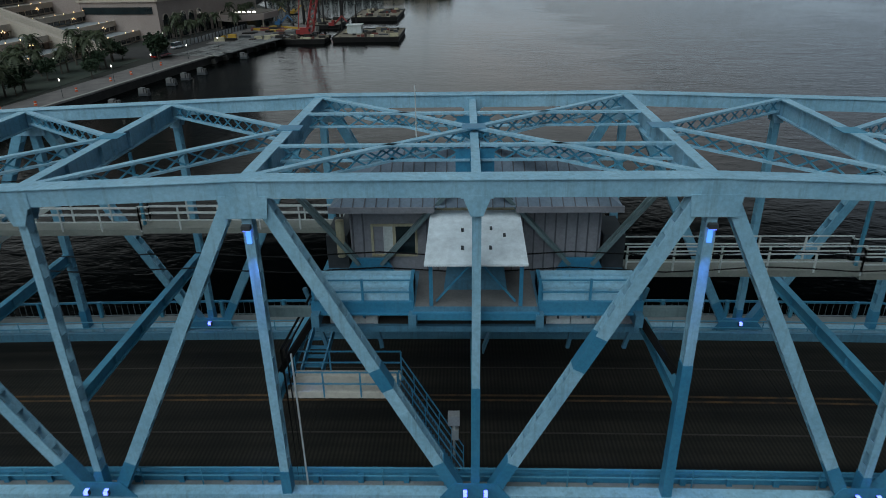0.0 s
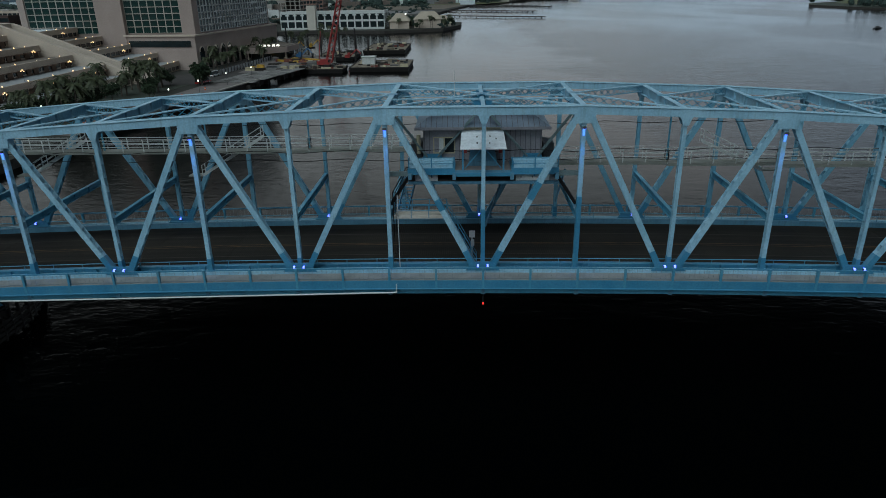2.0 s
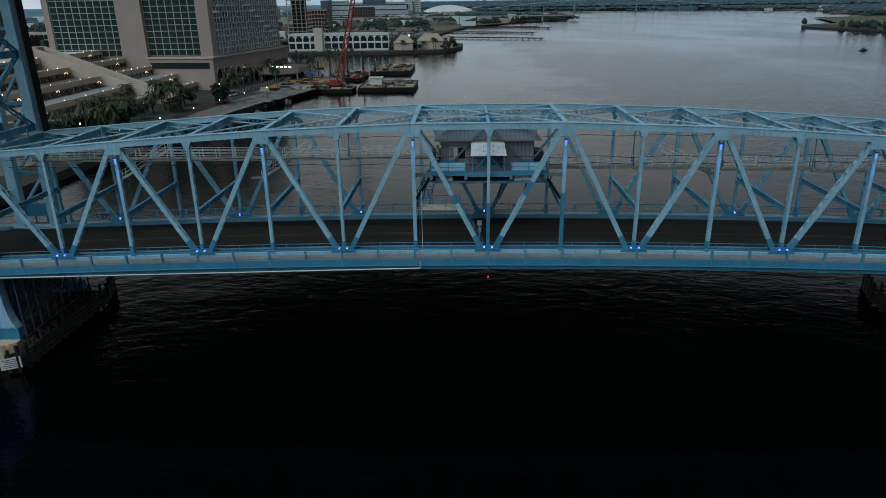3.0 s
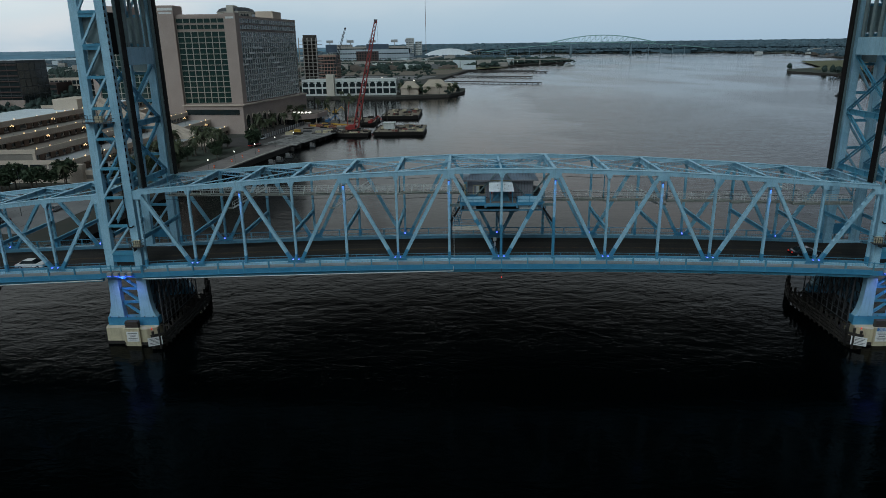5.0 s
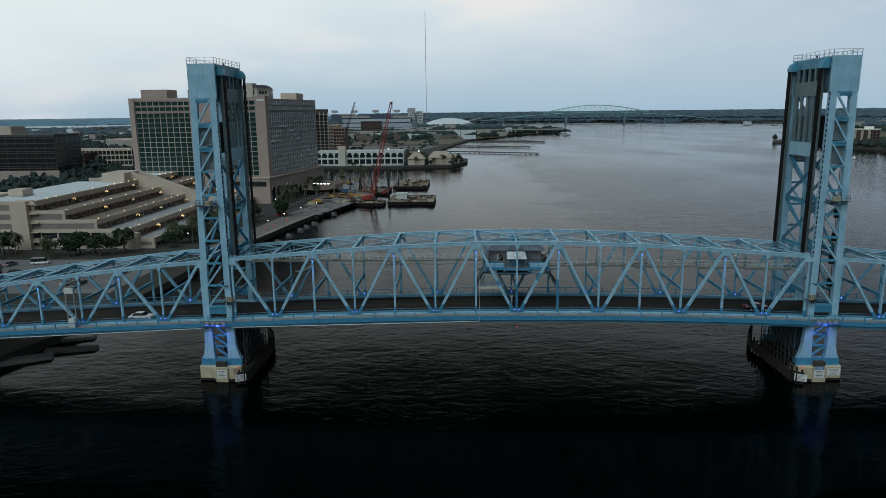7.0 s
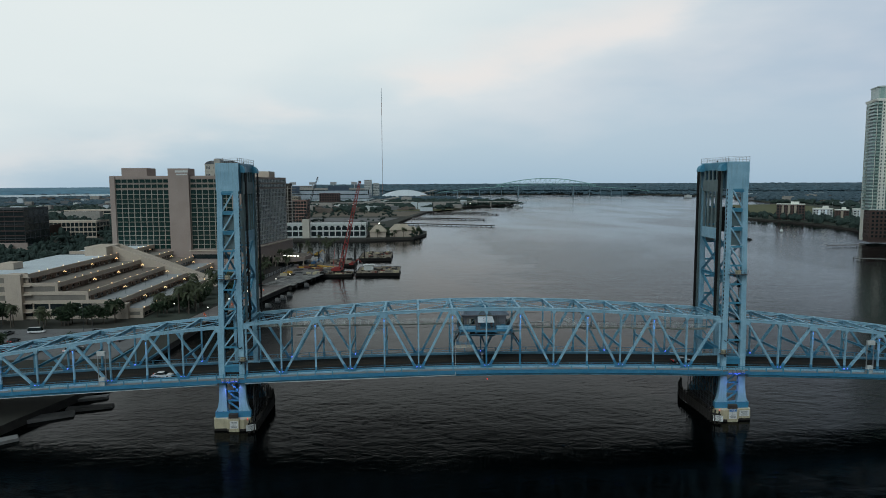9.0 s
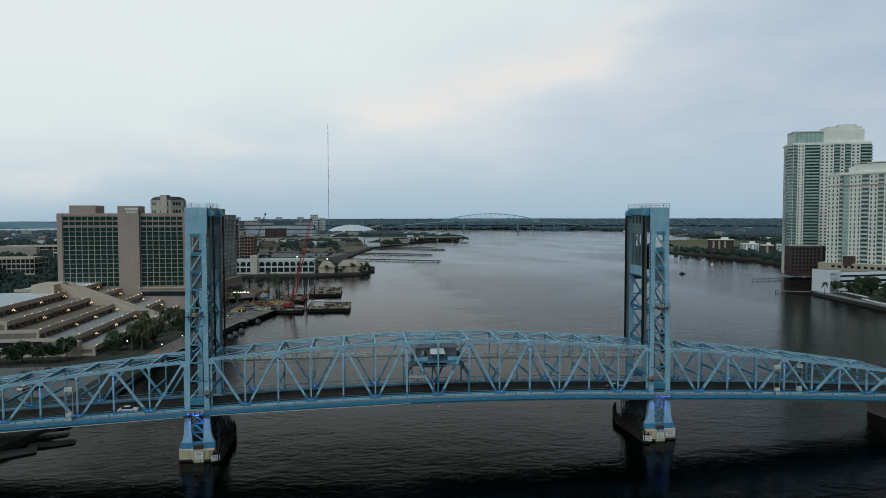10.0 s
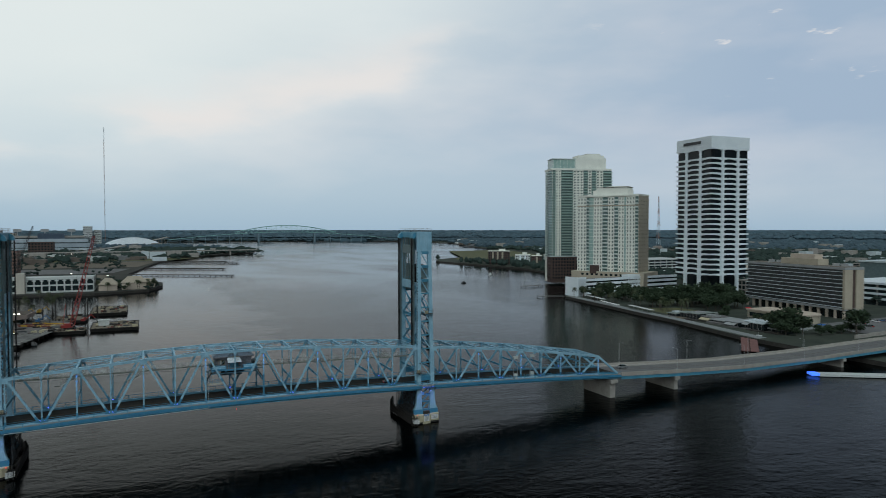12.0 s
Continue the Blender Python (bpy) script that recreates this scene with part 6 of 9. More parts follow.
for x, y in pin(0.9):
    part("column", Shape().tube((x, y, 2.2), (x, y, 5.6), 0.35, n=8), MALL, pav)

# the terraced building: five floors stepping down towards the river
mall = thing("terraced_building", "cream terraced concrete building with rows of warm lamps", "building", (-160, 165, 2.2))
XR = (-128, -137.5, -149.5, -161.5, -173)
RECESS = surf("grey_recess_tone", (0.20, 0.18, 0.155), (0.25, 0.225, 0.19), 6, 0.85, fine=20, streak=0.3, grime=(0.12, 0.10, 0.085))
globe = mesh_of("globe_lamp", Shape().tube((0, 0, 0), (0, 0, 0.36), 0.12, 0.145, 6), WARMLAMP)
rngm = random.Random(9)
for i, xr in enumerate(XR):
    z0, z1 = 2.2 + 3.6 * i, 2.2 + 3.6 * (i + 1)
    for y0, y1 in ((120.5, 203.0), (214.0, 252.0)):
        part("floor_block", Shape().box(-204, y0 + 0.6, z0, xr - 0.6, y1, z1 - 1.4), MALL, mall)
        part("glazing", Shape().box(xr - 0.6, y0 + 1, z0 + 0.5, xr - 0.5, y1 - 1, z1 - 1.5), GLASSDARK, mall)
        low = z0 + (0.51 if i else 1.21)
        dark = xr - (11 if i else 18)
        # Nearly flush panels in darker grey put in the shade between parapets.
        part("end_recess", Shape().box(dark if i < 2 else -203.5, y0 + 0.14, low, xr - 1.2, y0 + 0.56, z1 - 0.96), RECESS, mall, "panel between the parapets, darkened for recess shade")
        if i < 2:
            # A solid dark panel puts in the gallery's shade.
            part("end_opening", Shape().box(-203.5, y0 + 0.3, low, dark - 0.02, y0 + 0.56, z1 - 0.96), GLASSDARK, mall, "dark panel for the shade of an open gallery")
            for q in range(5):
                part("gallery_post", Shape().box(-172 + 6.4 * q, y0 + 0.1, low, -171.5 + 6.4 * q, y0 + 0.5, z1 - 0.97), MALL, mall)
        part("end_pier", Shape().box(xr - 1.2, y0 + 0.1, low, xr - 0.1, y0 + 0.6, z1 - 0.97), MALL, mall)
        part("parapet", Shape().box(-204, y0, z1 - 0.95, xr, y0 + 0.5, z1 + 0.5).box(xr - 0.5, y0 + 0.5, z1 - 1.5, xr, y1, z1 + 0.5), MALL, mall)
        if i == 0:
            part("base_wall", Shape().box(-204, y0, z0 - 0.4, xr, y0 + 0.5, z0 + 1.2), MALL, mall)
        part("terrace_floor", Shape().box(-203.8, y0 + 0.5, z1 - 1.4, xr - 0.5, y1, z1 - 0.2), (TERRACE, TERRACE, RECESS_ROOF, RECESS, ROOFPALE)[i], mall)
        m = int((y1 - y0) / 6.0)
        for j in range(m):
            if rngm.random() < 0.25:
                continue
            ob = part("globe_lamp", globe, None, mall)
            ob.matrix_basis = Matrix.Translation((xr - 0.25, y0 + 2 + (y1 - y0 - 4) * j / max(1, m - 1) + rngm.uniform(-0.6, 0.6), z1 + 0.5))
        for j in range(int((y1 - y0) / 4)):
            part("mullion", Shape().box(xr - 0.55, y0 + 2 + 4 * j, z0 + 0.5, xr - 0.35, y0 + 2.3 + 4 * j, z1 - 1.5), MALL, mall)
# framed doors with awnings along the terraces
AWNING = surf("brown_timber_frame", (0.12, 0.075, 0.05), (0.17, 0.11, 0.075), 1.5, 0.8, fine=12)
for i, xr in enumerate(XR[:-1]):
    z = 2.2 + 3.6 * (i + 1) - 0.2
    xi = XR[i + 1]
    for j in range(16):
        y = 124 + 5.0 * j + rngm.uniform(-1, 1)
        if y > 200:
            continue
        part("door_frame", Shape().box(xi - 0.48, y, z, xi - 0.2, y + 2.6, z + 2.3).box(xi - 0.2, y - 0.4, z + 2.1, xi + 1.0, y + 3.0, z + 2.3), AWNING, mall)
# lamp standards with three globes along the terraces
for i, xr in enumerate(XR[:-1]):
    z = 2.2 + 3.6 * (i + 1) - 0.2
    for y in (138, 162, 188, 230):
        x, yy = xr - 5.5, y + rngm.uniform(-2, 2)
        ls = thing("lamp_standard", "dark lamp standard with three warm globes", "lamp", (x, yy, z), "terrace lamp standards")
        part("post", Shape().tube((x, yy, z), (x, yy, z + 3.3), 0.06, 0.05, 6), IRON, ls)
        for dx, dz in ((-0.5, 2.9), (0.5, 2.9), (0.0, 3.3)):
            part("globe", globe, None, ls).matrix_basis = Matrix.Translation((x + dx, yy, z + dz))
# slanting stair wall between the halves, and end blocks
part("stair_wall", Shape().plate([(-176, 24.5), (-176, 2.2), (-122, 2.2), (-122, 4.0)], 203.2, 205.4), MALL, mall)
part("stair_wall", Shape().plate([(-176, 24.5), (-176, 2.2), (-122, 2.2), (-122, 4.0)], 211.6, 213.8), MALL, mall)
part("stair", Shape().plate([(-176, 21.0), (-176, 2.2), (-124, 2.2), (-124, 2.6)], 205.4, 211.6), WALK, mall)
part("stair_tower", Shape().box(-187, 196, 18, -176, 214, 24.6), MALL, mall)
part("stair_tower", Shape().box(-181.4, 118.6, 2.2, -175.0, 124, 20.8), MALL, mall)
for i in range(5):
    part("bracket", Shape().box(-175.0, 119.2, 5.0 + 3.6 * i, -171.6, 120.4, 5.3 + 3.6 * i), MALL, mall)
part("end_block", Shape().box(-212, 117.5, 2.2, -199, 150, 21.0), MALL, mall)
part("end_block", Shape().box(-138, 118.8, 2.2, -133.5, 121.5, 8.5), MALL, mall)
part("roof_box", Shape().box(-196, 140, 20.2, -190, 147, 23), MALL, mall)

# dark glass office, low white offices and a brick block behind
def plain_building(name, label, x0, y0, x1, y1, z1, wall, glass, rows, cols, side_cols=0, base=2.2, pier=0.6, band=1.1):
    b = thing(name, label, "building", ((x0 + x1) / 2, (y0 + y1) / 2, base))
    part("wall", Shape().box(x0, y0, base, x1, y1, z1), wall, b)
    if rows:
        facade(b, (x0, y0), (x1, y0), base + 1, z1 - 0.8, rows, cols, wall, glass, pier, band, 0.25, far=y0 > 600)
        if side_cols:
            facade(b, (x1, y0), (x1, y1), base + 1, z1 - 0.8, rows, side_cols, wall, glass, pier, band, 0.25, far=y0 > 600)
    part("parapet", Shape().box(x0 - 0.1, y0 - 0.1, z1 - 0.1, x1 + 0.1, y0 + 0.4, z1 + 0.7).box(x1 - 0.4, y0 + 0.4, z1 - 0.1, x1 + 0.1, y1, z1 + 0.7), wall, b)
    return b


plain_building("office_block", "dark glass office block", -432, 385, -325, 420, 38, IRON, GLASSDARK, 6, 14, 5, pier=0.3, band=0.5)
ob = bpy.data.objects["office_block"]
part("penthouse", Shape().box(-384, 394, 38.6, -364, 412, 45), MALL, ob, "tan plant room")
part("base_floor", Shape().box(-433, 383.6, 2.2, -323, 384.6, 11), HOTEL, ob, "tan base storey")
for j in range(7):
    part("sill_band", Shape().box(-432.2, 384.3, 12.5 + 3.8 * j, -324.8, 384.75, 13.3 + 3.8 * j), BRICK, ob)
plain_building("low_office", "long white low office building", -414, 545, -345, 575, 19, MALL, GLASSDARK, 3, 16, 4)
plain_building("low_office", "white roofed low building", -420, 760, -330, 800, 14, WHITE, GLASSDARK, 2, 12)
plain_building("brick_block", "brown low city block", -480, 520, -380, 560, 16, BRICK, GLASSDARK, 3, 12)
plain_building("brick_block", "salmon brick mid-rise block", -198, 760, -164, 790, 34, PALEBRICK, GLASSDARK, 7, 9, 6)
plain_building("low_office", "pale low city block", -560, 900, -420, 950, 17, MALL, GLASSDARK, 3, 14)

# parking garage on the point, with tall white openings
garage = plain_building("parking_garage", "pale parking garage by the inlet", -152, 519, -66, 550, 16, WHITE, GLASSDARK, 2, 14, 4, pier=1.1, band=1.5)
part("stair_tower", Shape().box(-129, 515, 2.2, -122, 522, 21), PENTHOUSE, garage)
for i in range(15):
    x = -152 + 86 * i / 14
    part("arch_head", Shape().box(x - 1.5 if i else x, 518.5, 13.0, x + 1.5 if i < 14 else x, 518.75, 14.2), WHITE, garage)
for x0, x1, y0, z1, lab in ((-62, -46, 520, 12, "tan shingled riverside restaurant"), (-42, -20, 524, 13, "tan gabled riverside restaurant"), (-30, -12, 545, 9, "low tan waterfront restaurant")):
    r = thing("restaurant", lab, "building", ((x0 + x1) / 2, y0 + 8, 2.2), "riverside restaurants")
    part("wall", Shape().box(x0, y0, 2.2, x1, y0 + 16, z1 - 4), MALL, r)
    ym = y0 + 8
    g = Shape()
    for q in (((x0 - 1, y0 - 1, z1 - 4), (x1 + 1, y0 - 1, z1 - 4), (x1 - 5, ym, z1 + 2), (x0 + 5, ym, z1 + 2)), ((x1 + 1, y0 - 1, z1 - 4), (x1 + 1, y0 + 17, z1 - 4), (x1 - 5, ym, z1 + 2)),
              ((x1 + 1, y0 + 17, z1 - 4), (x0 - 1, y0 + 17, z1 - 4), (x0 + 5, ym, z1 + 2), (x1 - 5, ym, z1 + 2)), ((x0 - 1, y0 + 17, z1 - 4), (x0 - 1, y0 - 1, z1 - 4), (x0 + 5, ym, z1 + 2))):
        g.poly(q)
    part("roof", g, TANTOWER, r, "tan shingled roof")

# ---- road bridge on the south side ----
APPR = [(137.0, 8.28), (164, 6.9), (200, 5.5), (245, 5.4), (300, 6.4), (480, 8.4)]


def appr_z(x):
    for (a, za), (b, zb) in zip(APPR, APPR[1:]):
        if x <= b:
            return za + (zb - za) * (x - a) / (b - a)
    return APPR[-1][1]


def approach(s):
    rd = thing("approach_bridge", "grey concrete approach bridge with low parapets", "bridge", (s * 230, W / 2, 0), "approach bridges")
    xs = [137.0, 150, 164, 180, 200, 222, 245, 270, 300, 360, 420, 480]
    for a, b in zip(xs, xs[1:]):
        za, zb = appr_z(a), appr_z(b)
        a, b, za, zb = (a, b, za, zb) if s > 0 else (-b, -a, zb, za)

        def strip(y0, y1, d0, d1):
            return Shape().hexa([(a, y0, za + d0), (b, y0, zb + d0), (b, y1, zb + d0), (a, y1, za + d0), (a, y0, za + d1), (b, y0, zb + d1), (b, y1, zb + d1), (a, y1, za + d1)])

        part("road_slab", strip(-1.6, W + 1.6, -0.35, 0.0), LOT, rd)
        part("footway", strip(-1.6, 0.9, 0.0, 0.2), CONCRETE, rd)
        part("footway", strip(W - 0.9, W + 1.6, 0.0, 0.2), CONCRETE, rd)
        for y0, y1 in ((-1.95, -1.6), (W + 1.6, W + 1.95)):
            part("parapet", strip(y0, y1, -0.5, 0.95), CONCRETE, rd)
        part("girder", strip(-1.75, -1.65, -1.7, -0.5), BLUE, rd, "pale blue edge girder")
        part("girder", strip(W + 1.65, W + 1.75, -1.7, -0.5), BLUE, rd)
        for y in (3, 7, 11):
            part("girder", strip(y - 0.2, y + 0.2, -1.6, -0.35), IRON, rd)
        for y in (W / 2 - 0.14, W / 2 + 0.14):
            part("lane_line", Shape().poly([(a, y - 0.06, za + 0.008), (b, y - 0.06, zb + 0.008), (b, y + 0.06, zb + 0.008), (a, y + 0.06, za + 0.008)]), YELLOW, rd)
        for y in (4.1, W - 4.1):
            part("lane_line", Shape().poly([(a, y - 0.06, za + 0.008), (b, y - 0.06, zb + 0.008), (b, y + 0.06, zb + 0.008), (a, y + 0.06, za + 0.008)]), LINE, rd)
    for x, w in ((133.5, 2.4), (164, 1.8), (262, 1.5)):
        z = (appr_z(x) if x > 137 else 8.4) - 1.7
        part("pier_wall", Shape().box(s * (x - w / 2), -1.2, -3, s * (x + w / 2), W + 1.2, z - 1.2).box(s * (x - w / 2 - 0.3), -2.3, z - 1.2, s * (x + w / 2 + 0.3), W + 2.3, z), CONCRETE, rd, "pale concrete pier")
    return rd


approach(1)
approach(-1)


def street_lamp(x, y, z, h, arm, group="street lamps", material=SILVER, lit=WHITELAMP):
    ob = thing("street_lamp", "slim grey street lamp on a pole", "street lamp", (x, y, z), group)
    part("pole", Shape().tube((x, y, z), (x, y, z + h), 0.09, 0.05, 8), material, ob)
    part("arm", Shape().tube((x, y, z + h), (x + arm[0], y + arm[1], z + h + 0.3), 0.045, n=6), material, ob)
    part("lamp_head", Shape().box(x + arm[0] - 0.3, y + arm[1] - 0.15, z + h + 0.2, x + arm[0] + 0.3, y + arm[1] + 0.15, z + h + 0.36), lit, ob)
    return ob


for x in (150, 186, 222, 258):
    street_lamp(x, W + 1.8, appr_z(x) + 0.9, 8, (0, -2.2), "lamps on the approach", SILVER, SILVER)
    street_lamp(x + 14, -1.8, appr_z(x + 14) + 0.9, 8, (0, 2.2), "lamps on the approach", SILVER, SILVER)

# ---- towers on the south bank ----
sky_tower = thing("office_skyscraper", "white office skyscraper with arched floor bands and dark windows", "skyscraper", (415, 230, 2.2))
SB, SR = Vector((401, 207.5, 0)), radians(-3)
d1, d2 = Vector((math.cos(SR), math.sin(SR), 0)) * 40.5, Vector((-math.sin(SR), math.cos(SR), 0)) * 40.5
SC = [SB, SB + d1, SB + d1 + d2, SB + d2]
mid = (SC[0] + SC[2]) / 2
shrink = lambda f: [((p.x - mid.x) * f + mid.x, (p.y - mid.y) * f + mid.y) for p in SC]
part("core", Shape().prism(shrink(0.955), 21.5, 136).prism(shrink(0.72), 2.2, 21.5), SKYGLASS, sky_tower, "dark window glass")
part("crown", Shape().prism(shrink(1.008), 127.6, 138.2), TOWERWHITE, sky_tower, "plain white crown")
# half of one bay pattern: how far a floor edge hangs down, deep at the columns and thin between them
HANG = ((0.0, 0.5), (0.12, 0.6), (0.23, 0.95), (0.265, 1.4), (0.335, 1.4), (0.37, 0.95), (0.43, 0.62), (0.5, 0.52))
HANG += tuple((1 - u, h) for u, h in HANG[-2:0:-1])


def floor_ring(z, up):
    """One floor edge right round the tower."""
    g = Shape()
    rim = []
    for i in range(4):
        a, b, c = SC[i], SC[(i + 1) % 4], SC[i - 1]
        d = (b - a) / 40.5
        n, m = Vector((d.y, -d.x, 0)), (a - c) / 40.5
        m = Vector((m.y, -m.x, 0))
        for u, h in HANG:
            o = n + m if u == 0 else n
            p = a + d * (40.5 * u)
            rim.append((p + o * 0.25, p - o * 1.1, h))
    k = len(rim)
    for o, q, h in rim:
        g.v += [tuple(o + Vector((0, 0, z - h))), tuple(o + Vector((0, 0, z + up))), tuple(q + Vector((0, 0, z + up))), tuple(q + Vector((0, 0, z - h)))]
    for i in range(k):
        j = (i + 1) % k
        g.f += [(4 * i + e, 4 * j + e, 4 * j + (e + 1) % 4, 4 * i + (e + 1) % 4) for e in range(4)]
    return g


for ia, ib in ((3, 0), (0, 1), (1, 2)):
    a, b = SC[ia], SC[ib]
    d = (b - a).normalized()
    n = Vector((d.y, -d.x, 0))
    # two broad tapering columns on each face, the corners hung free between them
    for f in (0.30, 0.70):
        p = a + d * (40.5 * f)
        part("column", Shape().beam(p + n * 0.4 + Vector((0, 0, 2.2)), p + n * 0.05 + Vector((0, 0, 128)), 2.5, 2.2, n, 1.5, 1.6), TOWERWHITE, sky_tower, "white precast column")
    for i in range(15):
        p = a + d * (1.35 + 2.7 * i) - n * 0.88
        part("mullion", Shape().beam(p + Vector((0, 0, 22)), p + Vector((0, 0, 127.6)), 0.18, 0.2, n), BLACK, sky_tower)
for j in range(24):
    part("floor_band", floor_ring(24.2 + 4.17 * j, 0.75), TOWERWHITE, sky_tower)
part("floor_band", floor_ring(128.2, 0.6), TOWERWHITE, sky_tower)
p, q = SC[3] + Vector((0, 0, 134.0)), SC[0] + Vector((0, 0, 134.0))
dd = (q - p).normalized()
nn = Vector((dd.y, -dd.x, 0))
part("roof_sign", Shape().beam(p.lerp(q, 0.22) + nn * 0.55, p.lerp(q, 0.72) + nn * 0.55, 0.3, 2.4), IRON, sky_tower, "dark lettering shown as a plain bar")


def up_by(z):
    return Vector((0, 0, z))


def strip_front(t, a, d, n, z0, z1, rows, strips, wall, rail):
    """A tower front made of upright strips: plain wall with windows, or a recess with a balcony on each floor."""
    step = (z1 - z0) / rows
    for u0, u1, kind in strips:
        w = u1 - u0
        if kind == "wall":
            facade(t, tuple((a + d * u0).xy), tuple((a + d * u1).xy), z0, z1, rows, max(1, round(w / 3.4)), wall, PALEGLASS, 1.9, 1.5, 0.7, wallname="wall_strip", far=True)
        elif kind == "glass":
            part("glass_strip", Shape().beam((a + d * (u0 + u1) / 2 + n * 0.1) + up_by(z0), (a + d * (u0 + u1) / 2 + n * 0.1) + up_by(z1), w, 0.3, n), BAYGLASS, t)
            for j in range(rows):
                p = a + d * u0 + n * 0.3 + up_by(z0 + step * j)
                part("spandrel", Shape().beam(p, p + d * w, 0.2, 0.5), PALETOWER, t)
        else:
            out = 2.6 if kind == "bay" else 1.5
            part("balcony_glazing", Shape().beam((a + d * (u0 + u1) / 2 + n * 0.02) + up_by(z0), (a + d * (u0 + u1) / 2 + n * 0.02) + up_by(z1), w, 0.2, n), BALCONYGLASS, t)
            slab = Shape().beam(n * out / 2, n * out / 2 + d * w, out, 0.32).beam(n * out + up_by(0.75), n * out + d * w + up_by(0.75), 0.08, 0.95)
            if kind == "bay":
                slab.beam(up_by(0.75), n * out + up_by(0.75), 0.08, 0.95).beam(d * w + up_by(0.75), d * w + n * out + up_by(0.75), 0.08, 0.95)
            me = mesh_of("balcony", slab, rail)
            for j in range(rows):
                part("balcony", me, None, t).matrix_basis = Matrix.Translation(a + d * u0 + up_by(z0 + step * j))


def tower_frame(name, label, a, b, depth, z0, z1, core):
    a, b = Vector((*a, 0)), Vector((*b, 0))
    d = (b - a).normalized()
    n = Vector((d.y, -d.x, 0))
    t = thing(name, label, "apartment tower", ((a.x + b.x) / 2, (a.y + b.y) / 2, z0))
    part("core", Shape().prism([(p.x, p.y) for p in (a, b, b - n * depth, a - n * depth)], z0, z1), core, t)
    return t, a, b, d, n


def slab_on(t, name, a, d, n, u0, u1, deep, z0, z1, material, label="", out=0.0):
    return part(name, Shape().prism([(p.x, p.y) for p in (a + d * u0 + n * out, a + d * u1 + n * out, a + d * u1 - n * deep, a + d * u0 - n * deep)], z0, z1), material, t, label)


tA, a, b, d, n = tower_frame("apartment_tower", "tall pale apartment tower with green glass balconies", (392, 424), (456, 404), 28, 2.2, 129, CREAMTOWER)
strip_front(tA, a, d, n, 31, 127, 32, ((0.3, 3.6, "balcony"), (3.6, 9.8, "wall"), (9.8, 23.4, "bay"), (23.6, 35.4, "wall"), (35.4, 40.8, "balcony"), (40.8, 44.8, "wall"), (44.8, 50.2, "balcony"), (50.2, 58.2, "wall"), (58.4, 68.2, "bay")), CREAMTOWER, BAYGLASS)
# balconies round the near corner
strip_front(tA, a - n * 28, n, -d, 31, 127, 32, ((3, 10, "wall"), (11, 27.6, "bay")), PALETOWER, BAYGLASS)
slab_on(tA, "cornice", a, d, n, -0.8, 67.8, 28.5, 127, 129.2, CREAMTOWER, out=1.0)
slab_on(tA, "glass_penthouse", a, d, n, 0.5, 26, 20, 129.2, 139, BAYGLASS, "green glass penthouse", 0.2)
for i in range(7):
    p = a + d * (1 + 4 * i) + n * 0.3
    part("mullion", Shape().beam(p + up_by(129.2), p + up_by(139), 0.3, 0.3, n), PALETOWER, tA)
slab_on(tA, "penthouse_roof", a, d, n, 0, 26.5, 20.5, 139, 140, PALETOWER, out=0.8)
for u0, u1, z in ((26, 62, 141), (30, 60, 144), (40, 56, 146)):
    slab_on(tA, "upper_block", a, d, n, u0, u1, 22, 129.2 if z == 141 else z - 3, z, CREAMTOWER, out=-1.0 - (z - 141) * 0.3)
slab_on(tA, "brick_podium", a, d, n, -2, 46, 12, 2.2, 31, BRICK, "dark brick podium", 3.0)
facade(tA, tuple((a - d * 1 + n * 3.05).xy), tuple((a + d * 25 + n * 3.05).xy), 6, 30, 7, 8, BRICK, GLASSDARK, 1.4, 1.4, 0.3, far=True)
slab_on(tA, "glass_front", a, d, n, 27, 40, 0, 4, 30, GLASSDARK, out=3.3)
facade(tA, tuple((a - d * 2 - n * 12).xy), tuple((a - d * 2 + n * 3).xy), 6, 30, 7, 5, BRICK, GLASSDARK, 1.4, 1.4, 0.3, far=True)
slab_on(tA, "podium_edge", a, d, n, -2.4, 46.4, 12, 31, 32, PALETOWER, out=3.4)

tB, a, b, d, n = tower_frame("apartment_tower", "cream apartment tower with a tan end wall", (378, 358), (408, 302), 26, 2.2, 95, CREAMTOWER)
strip_front(tB, a, d, n, 9, 93, 24, ((0.2, 10.0, "wall"), (10.0, 13.0, "balcony"), (13.0, 17.6, "glass"), (17.8, 27.0, "wall"), (27.0, 32.8, "balcony"), (32.8, 39.2, "wall"), (39.2, 43.6, "balcony"), (43.6, 49.4, "wall"), (49.4, 51.4, "glass"), (51.4, 60.2, "wall"), (60.2, 63.4, "balcony")), CREAMTOWER, PALETOWER)
facade(tB, (b.x, b.y), tuple((b - n * 26).xy), 9, 94, 24, 6, TANSIDE, PALEGLASS, 3.2, 2.2, 0.3, wallname="side_wall", far=True)
slab_on(tB, "belt_course", a, d, n, 0, 63.6, 1, 84.2, 85.2, TANSIDE, out=0.95)
slab_on(tB, "cornice", a, d, n, -0.4, 63.8, 26.4, 93.6, 95.4, CREAMTOWER, out=1.1)
for u0, u1, z0, z1 in ((16, 52, 95.4, 100), (20, 51, 100, 102.6), (30, 50, 102.6, 103.6)):
    slab_on(tB, "upper_block", a, d, n, u0, u1, 16, z0, z1, CREAMTOWER, out=-1.5)
slab_on(tB, "roof_line", a, d, n, 19.5, 51.5, 16.5, 102.4, 102.8, BRICK, out=-1.2)
